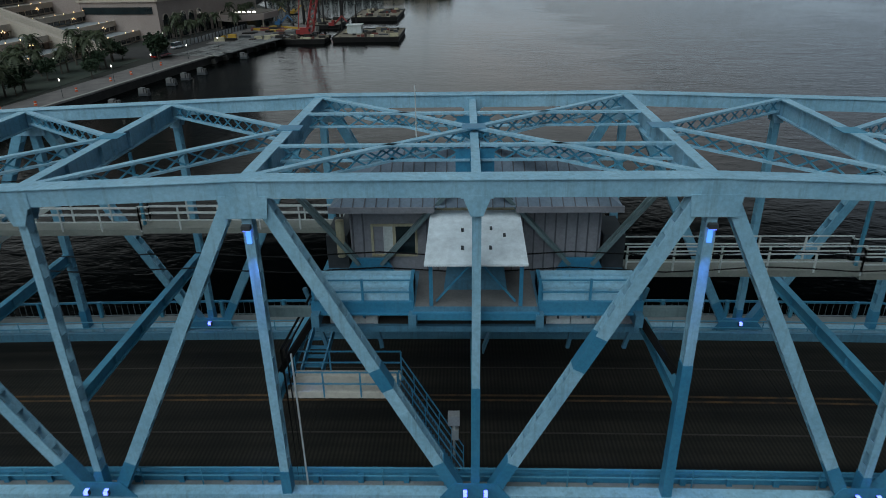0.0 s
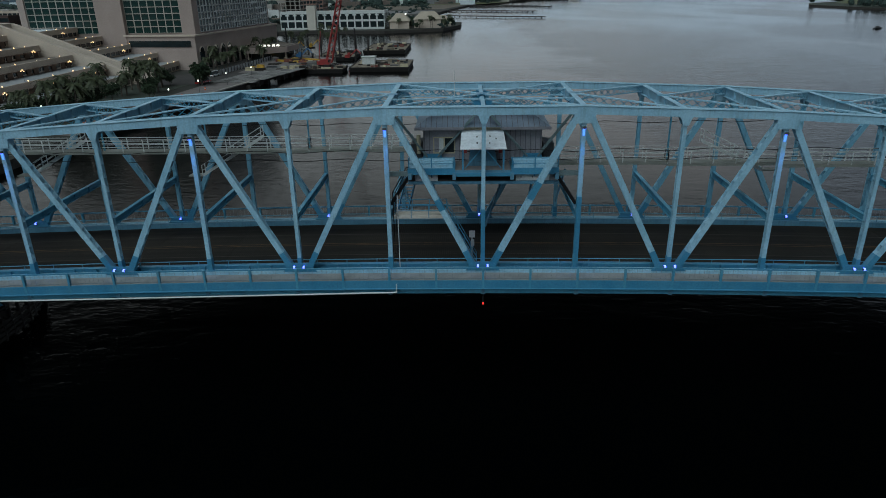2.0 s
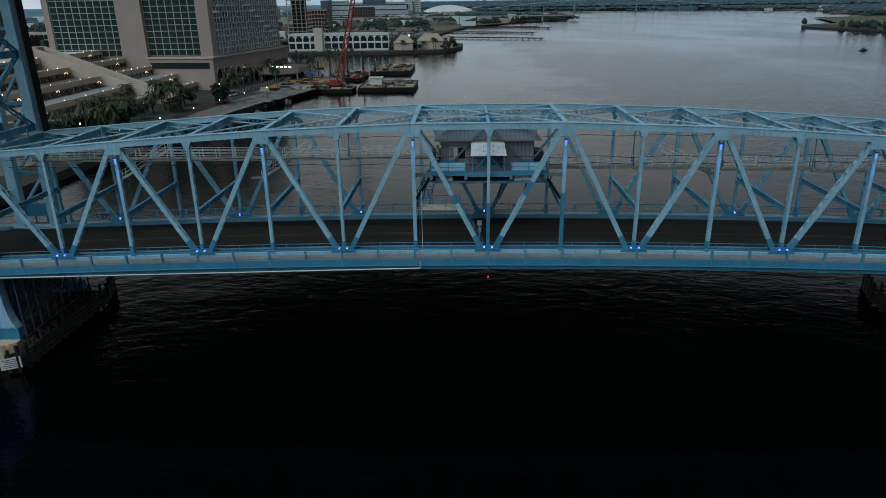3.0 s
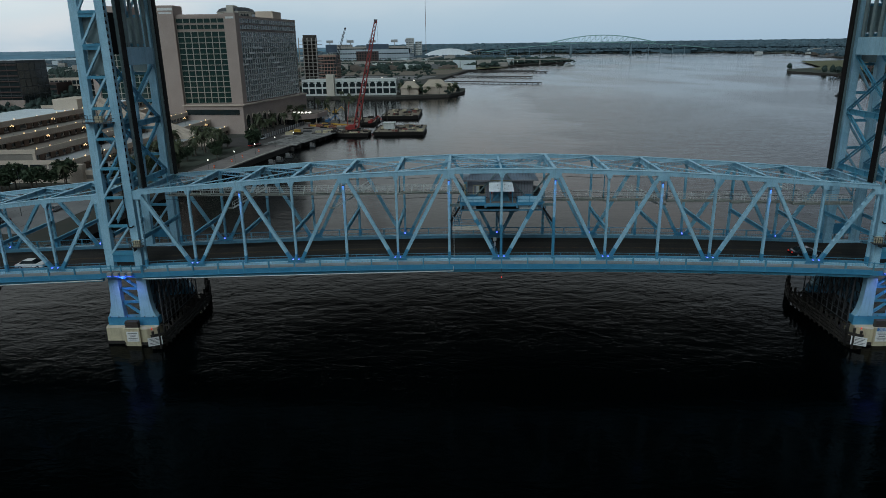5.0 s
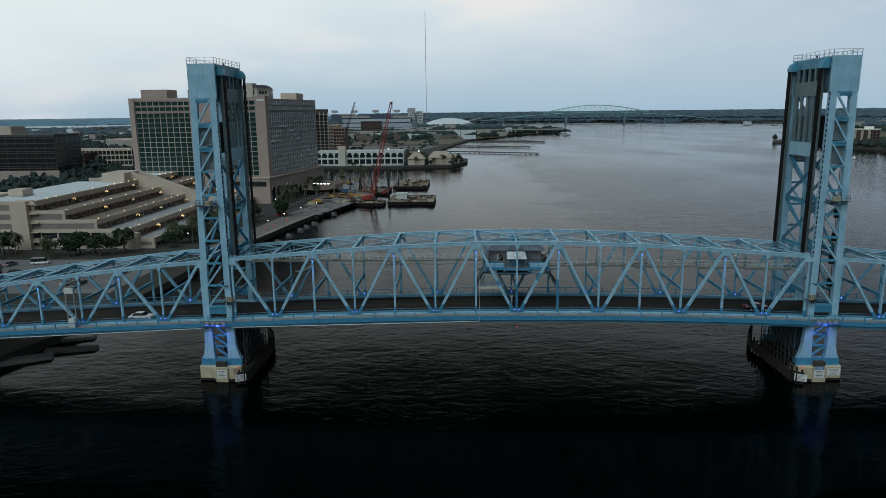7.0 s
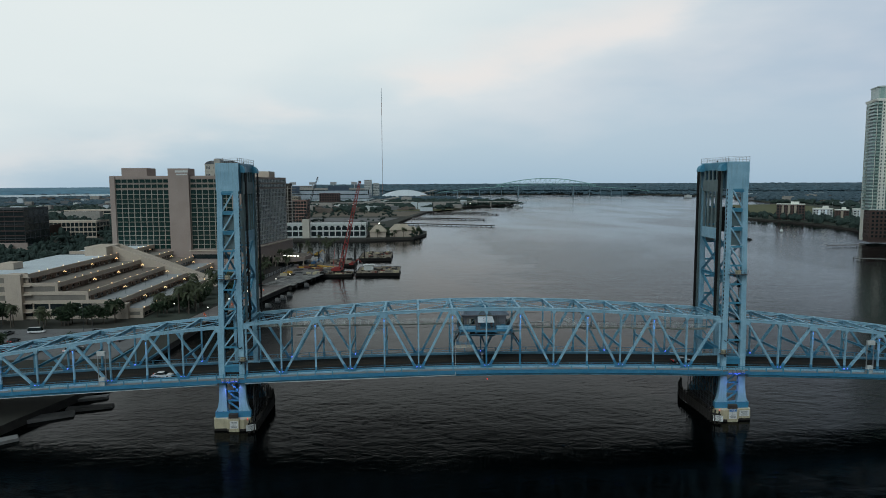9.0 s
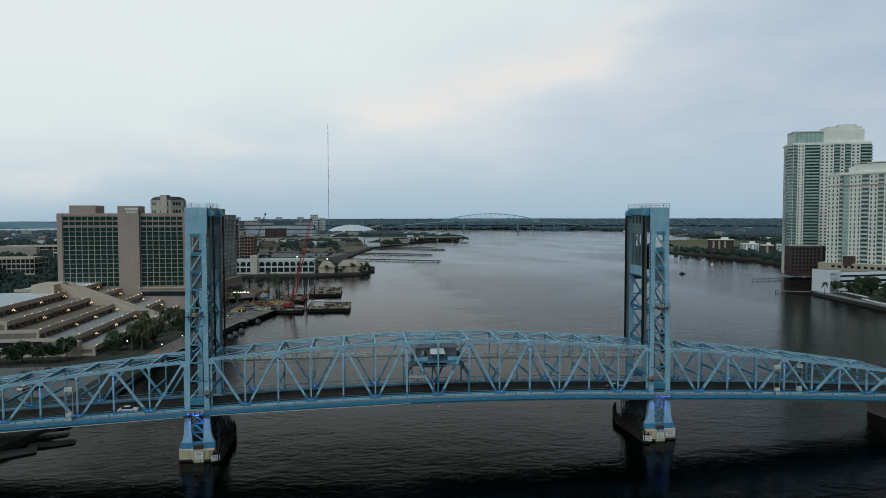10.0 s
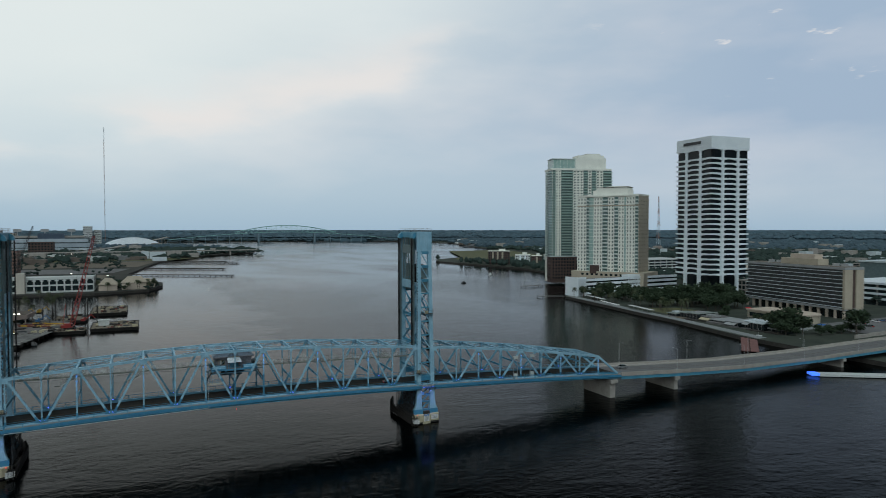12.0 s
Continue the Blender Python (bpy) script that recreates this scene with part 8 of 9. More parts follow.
bays = thing("parking_lines", "worn white parking bay lines", "road marking", (-170, 80, 2.26))
for i in range(34):
    for y in (62, 76, 90):
        part("line", Shape().box(-228 + 3.3 * i, y, 2.262, -227.86 + 3.3 * i, y + 5, 2.27), LINE, bays)
kerb = thing("quay_coping", "pale concrete coping along the quay", "coping", (-90, 180, 2.2))
for (xa, ya), (xb, yb) in zip(NORTH[5:11], NORTH[6:12]):
    part("coping_stone", Shape().beam((xa, ya, 2.4), (xb, yb, 2.4), 0.9, 0.5), CONCRETE, kerb)


def lamp_post(x, y, z=2.2, h=4.2):
    ob = thing("lamp_post", "dark lamp post with a white globe", "lamp post", (x, y, z), "riverwalk lamp posts")
    part("post", Shape().tube((x, y, z), (x, y, z + h), 0.08, 0.05, 6), IRON, ob)
    part("globe", Shape().tube((x, y, z + h), (x, y, z + h + 0.4), 0.16, 0.2, 8).tube((x, y, z + h + 0.4), (x, y, z + h + 0.55), 0.2, 0.08, 8), WHITELAMP, ob)


for x, y in ((-101, 118), (-98, 138), (-95, 158), (-93, 178), (-90, 198), (-86, 216), (-118, 128), (-120, 150), (-119, 172), (-120, 190), (-112, 232), (-109, 256)):
    lamp_post(x, y)
for i, (x, y) in enumerate(((-205, 96), (-190, 74), (-172, 98), (-156, 74), (-140, 96), (-126, 74))):
    street_lamp(x, y, 2.26, 9, (0, -1.5), "parking lot lamps", IRON, SILVER)
ORANGE = surf("orange_barrier_plastic", (0.62, 0.10, 0.03), (0.7, 0.13, 0.04), 1, 0.6)
for i, (x, y) in enumerate(((-103, 121), (-104.5, 124), (-100, 130), (-99, 146), (-97, 160), (-96, 170), (-94, 186))):
    b = thing("traffic_barrel", "orange plastic traffic barrel", "barrel", (x, y, 2.3), "orange barrels")
    part("barrel", Shape().tube((x, y, 2.3), (x, y, 3.3), 0.36, 0.28, 10), ORANGE, b)
    part("band", Shape().tube((x, y, 2.75), (x, y, 2.9), 0.335, 0.33, 10), SIGNWHITE, b)


# ---- vehicles ----
def car(name, label, x, y, z, turn, paint, length=4.6, tall=1.45, van=False):
    ob = thing(name, label, "van" if van else "car", (0, 0, 0), "")
    L, w = length / 2, 0.9
    roof = [(-L * 0.72, 0.95), (-L * 0.45, tall), (L * 0.22, tall), (L * 0.52, 0.98)] if not van else [(-L * 0.98, 1.0), (-L * 0.96, tall), (L * 0.55, tall), (L * 0.74, 1.05)]
    prof = [(-L, 0.42), (L, 0.42), (L, 0.72), (L * 0.94, 0.86), roof[3], (-L * 0.9, 0.95) if not van else (-L, 0.95), (-L, 0.75)]
    body = Shape().plate(prof, -w, w)
    body.v = [(a, b * (0.94 if c > 0.8 else 1.0), c) for a, b, c in body.v]
    bd = part("body", body, paint, ob)
    cab = Shape().plate([(roof[0][0], roof[0][1] - 0.02), (roof[3][0], roof[3][1] - 0.02), roof[2], roof[1]], -w * 0.9, w * 0.9)
    cab.v = [(a, b * (0.82 if c > 1.2 else 0.98), c) for a, b, c in cab.v]
    part("cabin_glass", cab, GLASSDARK, ob)
    part("roof", Shape().hexa([(roof[1][0], -w * 0.74, tall - 0.02), (roof[2][0], -w * 0.74, tall - 0.02), (roof[2][0], w * 0.74, tall - 0.02), (roof[1][0], w * 0.74, tall - 0.02),
                               (roof[1][0] + 0.1, -w * 0.68, tall + 0.04), (roof[2][0] - 0.1, -w * 0.68, tall + 0.04), (roof[2][0] - 0.1, w * 0.68, tall + 0.04), (roof[1][0] + 0.1, w * 0.68, tall + 0.04)]), paint, ob)
    for sx in (-L * 0.62, L * 0.62):
        for sy in (-w, w):
            wh = part("wheel", Shape().tube((sx, sy - 0.1, 0.33), (sx, sy + 0.1, 0.33), 0.33, n=14), BLACK, ob)
            part("rim", Shape().tube((sx, sy - 0.11, 0.33), (sx, sy + 0.11, 0.33), 0.19, n=10), SILVER, wh)
    for sy in (-0.62, 0.62):
        part("headlight", Shape().box(L * 0.95, sy - 0.16, 0.66, L + 0.01, sy + 0.16, 0.8), SILVER, ob)
        part("tail_light", Shape().box(-L - 0.01, sy - 0.18, 0.7, -L + 0.06, sy + 0.18, 0.86), TAILLAMP, ob)
    ob.matrix_basis = pose(x, y, z, 0, 0, turn)
    return ob


car("car", "black saloon car driving on the lift span", 48.5, 4.4, deck_z(48.5) + 0.01, 0, CARBLACK)
car("car", "white saloon car driving on the bridge", -76, 2.6, deck_z(-76) + 0.01, 0, CARWHITE)
car("car", "dark saloon car on the side span", 107, 2.8, deck_z(107) + 0.01, 0, CARBLACK)
car("car", "grey car on the approach bridge", 146, 8.8, appr_z(146) + 0.01, 180, CARGREY)
car("van", "white passenger van in the parking lot", -156, 94, 2.27, 8, CARWHITE, 5.6, 2.2, True)
spots = [(-165, 92, CARGREY), (-161, 66, CARBLACK), (-170, 66, CARWHITE), (-178, 92, CARBLACK), (-182, 80, CARGREY), (-146, 80, CARBLACK), (-140, 66, CARGREY), (-186, 94, CARWHITE), (-151, 66, CARRED), (-134, 92, CARBLACK), (-158, 73, CARRED), (-154.5, 73, CARBLACK), (-151, 73, CARGREY), (-147.5, 73, CARWHITE), (-144, 73, CARBLACK), (-137, 73, CARGREY), (-130, 66, CARWHITE), (-126, 66, CARBLACK), (-120, 80, CARGREY), (-162, 80, CARWHITE), (-156, 80, CARBLACK)]
for i, (x, y, c) in enumerate(spots):
    car("car", {CARGREY: "grey parked saloon car", CARBLACK: "black parked saloon car", CARWHITE: "white parked saloon car", CARRED: "red parked saloon car"}[c], x, y, 2.27, 84 + 180 * (i % 2), c)
for i in range(4):
    car("car", "parked car below the riverside hotel", 366 + 7 * i, 62 + 9 * (i % 2), 2.27, 80 + 6 * (i % 2), (CARGREY, CARWHITE, CARBLACK)[i % 3])
car("truck", "red fire truck on the forecourt road", -101, 203, 2.3, 75, CARRED, 8.0, 2.9, True)
car("van", "white van on the forecourt road", -104, 224, 2.3, 80, CARWHITE, 5.5, 2.2, True)

solo("parking_lot", Shape().prism([(352, 40), (480, 40), (480, 88), (390, 84), (352, 84)], 2.21, 2.27), LOT, "asphalt forecourt beside the slab hotel", "parking lot", kind="structure")
solo("path", Shape().prism([(318, 72), (350, 70), (352, 76), (320, 79)], 2.21, 2.3), FOOTWAY, "pale path up from the landing", "path", kind="structure")
solo("path", Shape().prism([(303, 152), (352, 148), (352, 153), (304, 157)], 2.21, 2.3), FOOTWAY, "pale path through the park", "path", kind="structure")
solo("lawn", Shape().prism([(312, 160), (348, 156), (345, 186), (318, 196)], 2.21, 2.28), LAWN, "dim lawn in the riverside park", "lawn", kind="structure")
rngc = random.Random(55)
for i in range(16):
    car("car", "parked car on the hotel forecourt", 404 + 8 * (i % 8) + rngc.uniform(-1, 1), 60 + 14 * (i // 8), 2.27, 90 + rngc.uniform(-4, 4), rngc.choice((CARWHITE, CARGREY, CARBLACK, CARBLUE, CARRED)))
pw = thing("retaining_wall", "long pale low wall beside the approach", "wall", (400, 40, 2.2))
for i in range(10):
    part("wall_panel", Shape().box(330 + 14 * i, 38 + 1.2 * i, 2.2, 343.6 + 14 * i, 38.8 + 1.2 * i, 4.2), CONCRETE, pw)


# ---- construction quay: barges, cranes, materials ----
def barge(x0, y0, x1, y1, z, label, seed, load=14):
    rng = random.Random(seed)
    b = thing("barge", label, "barge", ((x0 + x1) / 2, (y0 + y1) / 2, 0), "moored work barges")
    part("hull", Shape().hexa([(x0 + 0.6, y0 + 0.6, -0.6), (x1 - 0.6, y0 + 0.6, -0.6), (x1 - 0.6, y1 - 0.6, -0.6), (x0 + 0.6, y1 - 0.6, -0.6), (x0, y0, z), (x1, y0, z), (x1, y1, z), (x0, y1, z)]), HULL, b, "black rusty hull")
    part("coaming", Shape().box(x0, y0, z, x1, y0 + 0.3, z + 0.35).box(x0, y1 - 0.3, z, x1, y1, z + 0.35).box(x0, y0 + 0.3, z, x0 + 0.3, y1 - 0.3, z + 0.35).box(x1 - 0.3, y0 + 0.3, z, x1, y1 - 0.3, z + 0.35), HULL, b)
    part("deck", Shape().box(x0 + 0.4, y0 + 0.4, z, x1 - 0.4, y1 - 0.4, z + 0.06), DUSTY, b)
    for i in range(load):
        x, y = rng.uniform(x0 + 2, x1 - 3), rng.uniform(y0 + 2, y1 - 3)
        part("load", Shape().box(x, y, z + 0.06, x + rng.uniform(0.6, 4.0), y + rng.uniform(0.5, 1.8), z + rng.uniform(0.4, 1.5)), (RUST, TIMBER, DUSTY, IRON, TAN, REDOXIDE, HULL)[i % 7], b)
    return b


bg = barge(-53, 252, -26, 283, 1.7, "black flat barge with a white cabin", 1, 34)
part("cabin", Shape().box(-49, 266, 1.8, -43, 271, 5.0), WHITE, bg, "white deck cabin")
part("cabin_roof", Shape().box(-49.4, 265.6, 5.0, -42.6, 271.4, 5.25), WHITE, bg)
barge(-58, 332, -34, 378, 1.8, "black flat barge loaded with timber", 2, 40)
barge(-79, 248, -55, 262, 1.6, "low work barge under the red crane", 3, 22)
barge(-78, 300, -58, 330, 1.6, "rusty work barge with scrap", 4, 18)


def lattice_crane(x, y, z, lean, height, m, label, dark=False):
    cr = thing("crawler_crane", label, "crane", (x, y, z))
    for s in (-1, 1):
        part("track", Shape().box(x - 2.6, y + s * 1.9 - 0.5, z, x + 2.6, y + s * 1.9 + 0.5, z + 1.1), BLACK, cr)
    part("cab", Shape().box(x - 2.6, y - 1.6, z + 1.1, x + 1.6, y + 1.6, z + 3.6).box(x - 4.2, y - 1.4, z + 1.2, x - 2.6, y + 1.4, z + 2.8), m, cr)
    part("cab_window", Shape().box(x + 1.0, y - 1.66, z + 2.2, x + 1.64, y - 0.2, z + 3.3), GLASSDARK, cr)
    base, tip = Vector((x + 1.2, y, z + 2.0)), Vector((x + 1.2 + lean[0], y + lean[1], z + height))
    for a, b in ((-1, -1), (1, -1), (1, 1), (-1, 1)):
        o = Vector((a * 1.3, b * 1.3, 0))
        part("boom_chord", Shape().tube(base + o, tip + o * 0.45, 0.26, 0.16, n=5), m, cr)
    nseg = int(height / 2.0)
    g = Shape()
    for i in range(nseg):
        p, q = base.lerp(tip, i / nseg), base.lerp(tip, (i + 1) / nseg)
        f = 1.3 - 0.7 * i / nseg
        for u, v in (((-1, -1), (1, -1)), ((1, -1), (1, 1)), ((-1, 1), (1, 1)), ((-1, -1), (-1, 1))):
            a, b = (u, v) if i % 2 else (v, u)
            g.beam(p + Vector((a[0], a[1], 0)) * f, q + Vector((b[0], b[1], 0)) * f, 0.22, 0.22)
    part("boom_lacing", g, m, cr)
    part("boom_tip", Shape().box(tip.x - 0.8, tip.y - 0.5, tip.z - 0.6, tip.x + 0.8, tip.y + 0.5, tip.z + 0.6), IRON, cr)
    back = Vector((x - 3.4, y, z + 3.0))
    mast_top = Vector((x - 1.8, y, z + height * 0.28))
    part("gantry", Shape().beam(back, mast_top, 0.3, 0.3), m, cr)
    part("pendant", Shape().tube(mast_top, tip, 0.05, n=4).tube((tip.x + 0.7, tip.y, tip.z), (tip.x + 0.7, tip.y, tip.z - height * 0.55), 0.04, n=4), IRON, cr)
    return cr


lattice_crane(-64, 258, 1.7, (12.5, 3.0), 56, RED, "tall red lattice-boom crane on a barge")
lattice_crane(-155, 660, 2.2, (20, 2), 62, IRON, "dark lattice crane by the tower shell")
solo("work_yard", Shape().prism([(-98, 236), (-77.5, 236), (-72.5, 261), (-63, 270), (-67, 291), (-93, 317), (-111, 380), (-118, 380), (-102, 320), (-98, 262)], 2.21, 2.3), PAVING, "dusty construction yard on the quay", "yard", kind="structure")
rngy = random.Random(77)
for i in range(46):
    x, y = rngy.uniform(-97, -70), rngy.uniform(240, 300)
    if y > 285:
        x -= (y - 285) * 0.8 + 4
    m = (RUST, TIMBER, TAN, WALK, IRON, YELLOWPAINT)[i % 6]
    t = thing("site_material", {RUST: "rusty steel stack on the yard", TIMBER: "dark timber stack on the yard", TAN: "tan crate stack on the yard", WALK: "grey concrete blocks on the yard", IRON: "dark steel frames on the yard", YELLOWPAINT: "small yellow machine on the yard"}[m], "building material", (x, y, 2.3), "construction yard materials")
    w, dd, h = rngy.uniform(1.5, 5), rngy.uniform(1, 2.5), rngy.uniform(0.5, 1.8)
    for k in range(3):
        part("layer", Shape().box(x + 0.1 * k, y + 0.15 * (k % 2), 2.3 + h * k / 3, x + w - 0.1 * k, y + dd, 2.3 + h * (k + 0.92) / 3), m, t)
fence = thing("site_fence", "long grey screen fence round the construction yard", "fence", (-98, 260, 2.3))
for i in range(36):
    x, y = -104.0 + 0.33 * i, 222 + 3.0 * i
    part("panel", Shape().box(x - 0.05, y + 0.05, 2.3, x + 0.05, y + 2.9, 4.3), SILVER, fence)
    part("post", Shape().box(x - 0.06, y - 0.05, 2.3, x + 0.06, y + 0.05, 4.5), IRON, fence)
# broken concrete slabs of the old quay deck, each lying a little differently
deck = thing("quay_deck", "grey broken concrete slabs of an old quay deck", "quay deck", (-86, 236, 2.3))
slab_mesh = mesh_of("slab", Shape().hexa([(-1.7, -1.25, 0), (1.7, -1.25, 0), (1.7, 1.25, 0), (-1.7, 1.25, 0), (-1.62, -1.18, 0.3), (1.62, -1.18, 0.3), (1.62, 1.18, 0.3), (-1.62, 1.18, 0.3)]),
                    surf("grey_deck_slab", (0.12, 0.118, 0.112), (0.19, 0.185, 0.175), 2, 0.95, 0, 0.01, 20, pieces=0.35))
for i in range(5):
    for j in range(21):
        if rngy.random() < 0.12:
            continue
        u, v = i * 3.5 + rngy.uniform(-0.1, 0.1), j * 2.62
        part("slab", slab_mesh, None, deck).matrix_basis = pose(-97.0 + u + 0.24 * v, 206 + v - 0.1 * u, 2.3 + rngy.uniform(0, 0.12), rngy.uniform(-1, 1), rngy.uniform(-1, 1), -12 + rngy.uniform(-2, 2))
for i in range(9):
    x, y = -84.5 + 1.6 * i, 204 + 6.6 * i
    solo("old_footing", Shape().hexa([(x - 1.6, y - 1.2, -1), (x + 1.6, y - 1.2, -1), (x + 1.6, y + 1.2, -1), (x - 1.6, y + 1.2, -1), (x - 1.2, y - 0.9, 1.1), (x + 1.3, y - 1.0, 1.4), (x + 1.2, y + 0.9, 1.5), (x - 1.3, y + 1.0, 1.2)]), DARKCONC, "dark concrete footing at the foot of the quay", "footing", "old quay footings")
for i, (x0, y0, x1, y1) in enumerate(((-92, 279, -68, 266), (-90, 283, -67, 270), (-88, 276, -72, 266), (-86, 288, -68, 277), (-94, 284, -92, 276), (-80, 282, -78, 271))):
    solo("formwork_beam", Shape().beam((x0, y0, 2.75), (x1, y1, 2.75), 0.9, 0.9), REDOXIDE if i % 3 else YELLOWPAINT, "long red steel beam lying on the yard" if i % 3 else "long yellow steel beam lying on the yard", "steel beam", "steel beams on the yard")
for x, y, h in ((-100, 330, 15), (-84, 312, 10), (-76, 306, 13), (-71, 318, 12), (-66, 304, 14), (-60, 322, 11), (-57, 300, 16), (-80, 326, 9), (-52, 312, 10)):
    solo("mooring_post", Shape().tube((x, y, -3), (x, y, h), 0.42, n=8), HULL, "dark steel post standing in the inlet", "post", "steel posts")
for x, y, turn, m, lab in ((-98, 336, 20, YELLOWPAINT, "yellow excavator on the yard"), (-90, 346, 70, YELLOWPAINT, "yellow excavator on the yard"), (-84, 292, -30, CARBLUE, "blue drilling machine on the yard"), (-58, 284, 15, RED, "red winch cab on a work barge")):
    ex = thing("excavator", lab, "machine", (x, y, 2.3), "yard machines")
    for s2 in (-1, 1):
        part("track", Shape().box(x - 2.0, y + s2 * 1.2 - 0.35, 2.3, x + 2.0, y + s2 * 1.2 + 0.35, 3.2), BLACK, ex)
    part("cab", Shape().box(x - 1.8, y - 1.3, 3.2, x + 0.6, y + 1.3, 4.6).box(x - 0.4, y - 1.3, 4.6, x + 0.9, y - 0.1, 5.6), m, ex)
    part("cab_window", Shape().box(x + 0.9, y - 1.2, 4.7, x + 0.95, y - 0.2, 5.5), GLASSDARK, ex)
    a, c = Vector((x + 0.6, y + 0.4, 3.8)), Vector((x + 4.0, y + 0.4, 7.2))
    part("boom", Shape().beam(a, c, 0.45, 0.6), m, ex)
    part("arm", Shape().beam(c, c + Vector((2.2, 0, -2.6)), 0.35, 0.45), m, ex)
    part("bucket", Shape().box(c.x + 1.7, y - 0.3, 3.8, c.x + 2.8, y + 1.1, 4.7), IRON, ex)
# mooring clusters and small floats beside the quay
for x, y in ((-85, 137), (-84, 151), (-82.5, 165), (-81.5, 173), (-80, 182), (-76.5, 213)):
    dl = thing("mooring_float", "small dark float on piles beside the quay", "float", (x, y, 0), "mooring floats")
    part("float", Shape().box(x - 1.3, y - 0.9, 0.1, x + 1.3, y + 0.9, 0.8), IRON, dl)
    part("top", Shape().box(x - 1.2, y - 0.8, 0.8, x + 0.1, y + 0.8, 2.1).box(x + 0.3, y - 0.7, 0.8, x + 1.2, y + 0.7, 1.8), WALK, dl, "grey concrete block")
    for dx, dy in ((-1.0, -0.6), (1.0, 0.6), (0.9, -0.6)):
        part("dock_post", Shape().tube((x + dx, y + dy, -2), (x + dx, y + dy, 1.9), 0.18, n=7), TIMBER, dl)
# broken concrete slipway near the bridge foot
for (x, y, w, d, tr, h) in ((-107, 8, 14, 3.2, 28, 1.0), (-99, 15, 11, 2.6, 15, 0.8), (-110, -8, 12, 3.0, 40, 0.9), (-104, 22, 12, 2.4, 20, 0.9)):
    sl = solo("old_slipway", Shape().hexa([(-w / 2, -d / 2, -1), (w / 2, -d / 2, -1), (w / 2, d / 2, -1), (-w / 2, d / 2, -1), (-w / 2, -d / 2, h), (w / 2 - 0.6, -d / 2 + 0.2, h * 0.7), (w / 2 - 0.3, d / 2 - 0.2, h * 0.8), (-w / 2, d / 2, h)]), WALK, "broken grey concrete slipway at the shore", "slipway", "old slipways")
    sl.matrix_basis = pose(x, y, 0, 0, 0, tr)

# ---- further up river ----
for x0, y0, x1, y1, w in ((-40, 770, 86, 703, 7), (-20, 905, 92, 860, 9), (-60, 930, 60, 882, 6), (10, 1080, 132, 1020, 12), (-30, 1130, 120, 1085, 8)):
    j = thing("jetty", "long dark jetty on piles", "jetty", ((x0 + x1) / 2, (y0 + y1) / 2, 0), "derelict jetties")
    part("deck", Shape().beam((x0, y0, 1.5), (x1, y1, 1.5), w, 0.8), TIMBER, j)
    m = int(math.hypot(x1 - x0, y1 - y0) / 7)
    for i in range(m):
        t = (i + 0.5) / m
        part("dock_post", Shape().box(x0 + (x1 - x0) * t - 0.3, y0 + (y1 - y0) * t - w / 2, -2, x0 + (x1 - x0) * t + 0.3, y0 + (y1 - y0) * t + w / 2, 1.2), TIMBER, j)
dome = thing("white_dome_hall", "long low white domed hall", "hall", (-48, 2120, 2.2))
g = Shape()
for i in range(17):
    x, h = -132 + 165 * i / 16, 12 + 22 * math.sin(math.pi * i / 16) ** 0.7
    g.v += [(x, 2100, 2.2), (x, 2104, h), (x, 2176, h), (x, 2180, 2.2)]
    if i:
        k = 4 * i
        g.f += [(k - 4 + j, k + j, k + j + 1, k - 3 + j) for j in range(3)]
g.f += [(0, 1, 2, 3), (67, 66, 65, 64)]
part("shell", g, TOWERWHITE, dome, "white vaulted roof shell")
# The stands' blue-grey puts distance haze over pale concrete.
stad = thing("stadium", "pale concrete stadium with light towers", "stadium", (-260, 1800, 2.2))
for k, (z0, z1, ins) in enumerate(((2, 12, 0), (14, 24, 6), (27, 36, 12))):
    part("stand_ring", Shape().box(-370 + ins, 1750 + ins, z0, -150 - ins, 1760 + ins, z1).box(-150 - ins, 1750 + ins, z0, -140 - ins, 1900, z1).box(-380 + ins, 1750 + ins, z0, -370 + ins, 1900, z1), STANDS, stad)
    part("gallery", Shape().box(-372, 1762 + ins, z0, -148, 1764 + ins, z1 + 3), GLASSDARK, stad)
SCREENBLUE = surf("blue_score_board", (0.05, 0.075, 0.11), (0.07, 0.10, 0.14), 10, 0.4)
part("score_board", Shape().box(-265, 1766, 36, -205, 1772, 50), SCREENBLUE, stad)
part("score_board", Shape().box(-372, 1748, 30, -342, 1752, 50), SCREENBLUE, stad)
part("upper_deck", Shape().box(-360, 1775, 36, -160, 1782, 44), CONCRETE, stad)
for i in range(34):
    part("ramp_post", Shape().box(-368 + 6.6 * i, 1748.5, 2, -367.0 + 6.6 * i, 1750, 37), STANDS, stad)
for x in (-366, -310, -250, -190, -152):
    part("light_mast", Shape().box(x - 1, 1778, 2, x + 1, 1780, 58).box(x - 9, 1777, 54, x + 9, 1780, 61), SILVER, stad)
# Red and white are paled on the mast to put in haze.
rad = thing("radio_mast", "very tall thin red and white radio mast", "mast", (-152, 2690, 2.2))
for i in range(8):
    part("section", Shape().tube((-152, 2690, 2 + 56.5 * i), (-152, 2690, 2 + 56.5 * (i + 1)), 1.0, n=5), STANDS if i % 2 else PALEBRICK, rad)
shell = thing("tower_shell", "unfinished dark concrete tower shell", "building", (-166, 626, 2.2))
for j in range(14):
    part("slab", Shape().box(-175, 612, 4 + 3.6 * j, -156, 640, 4.5 + 3.6 * j), CONCRETE, shell)
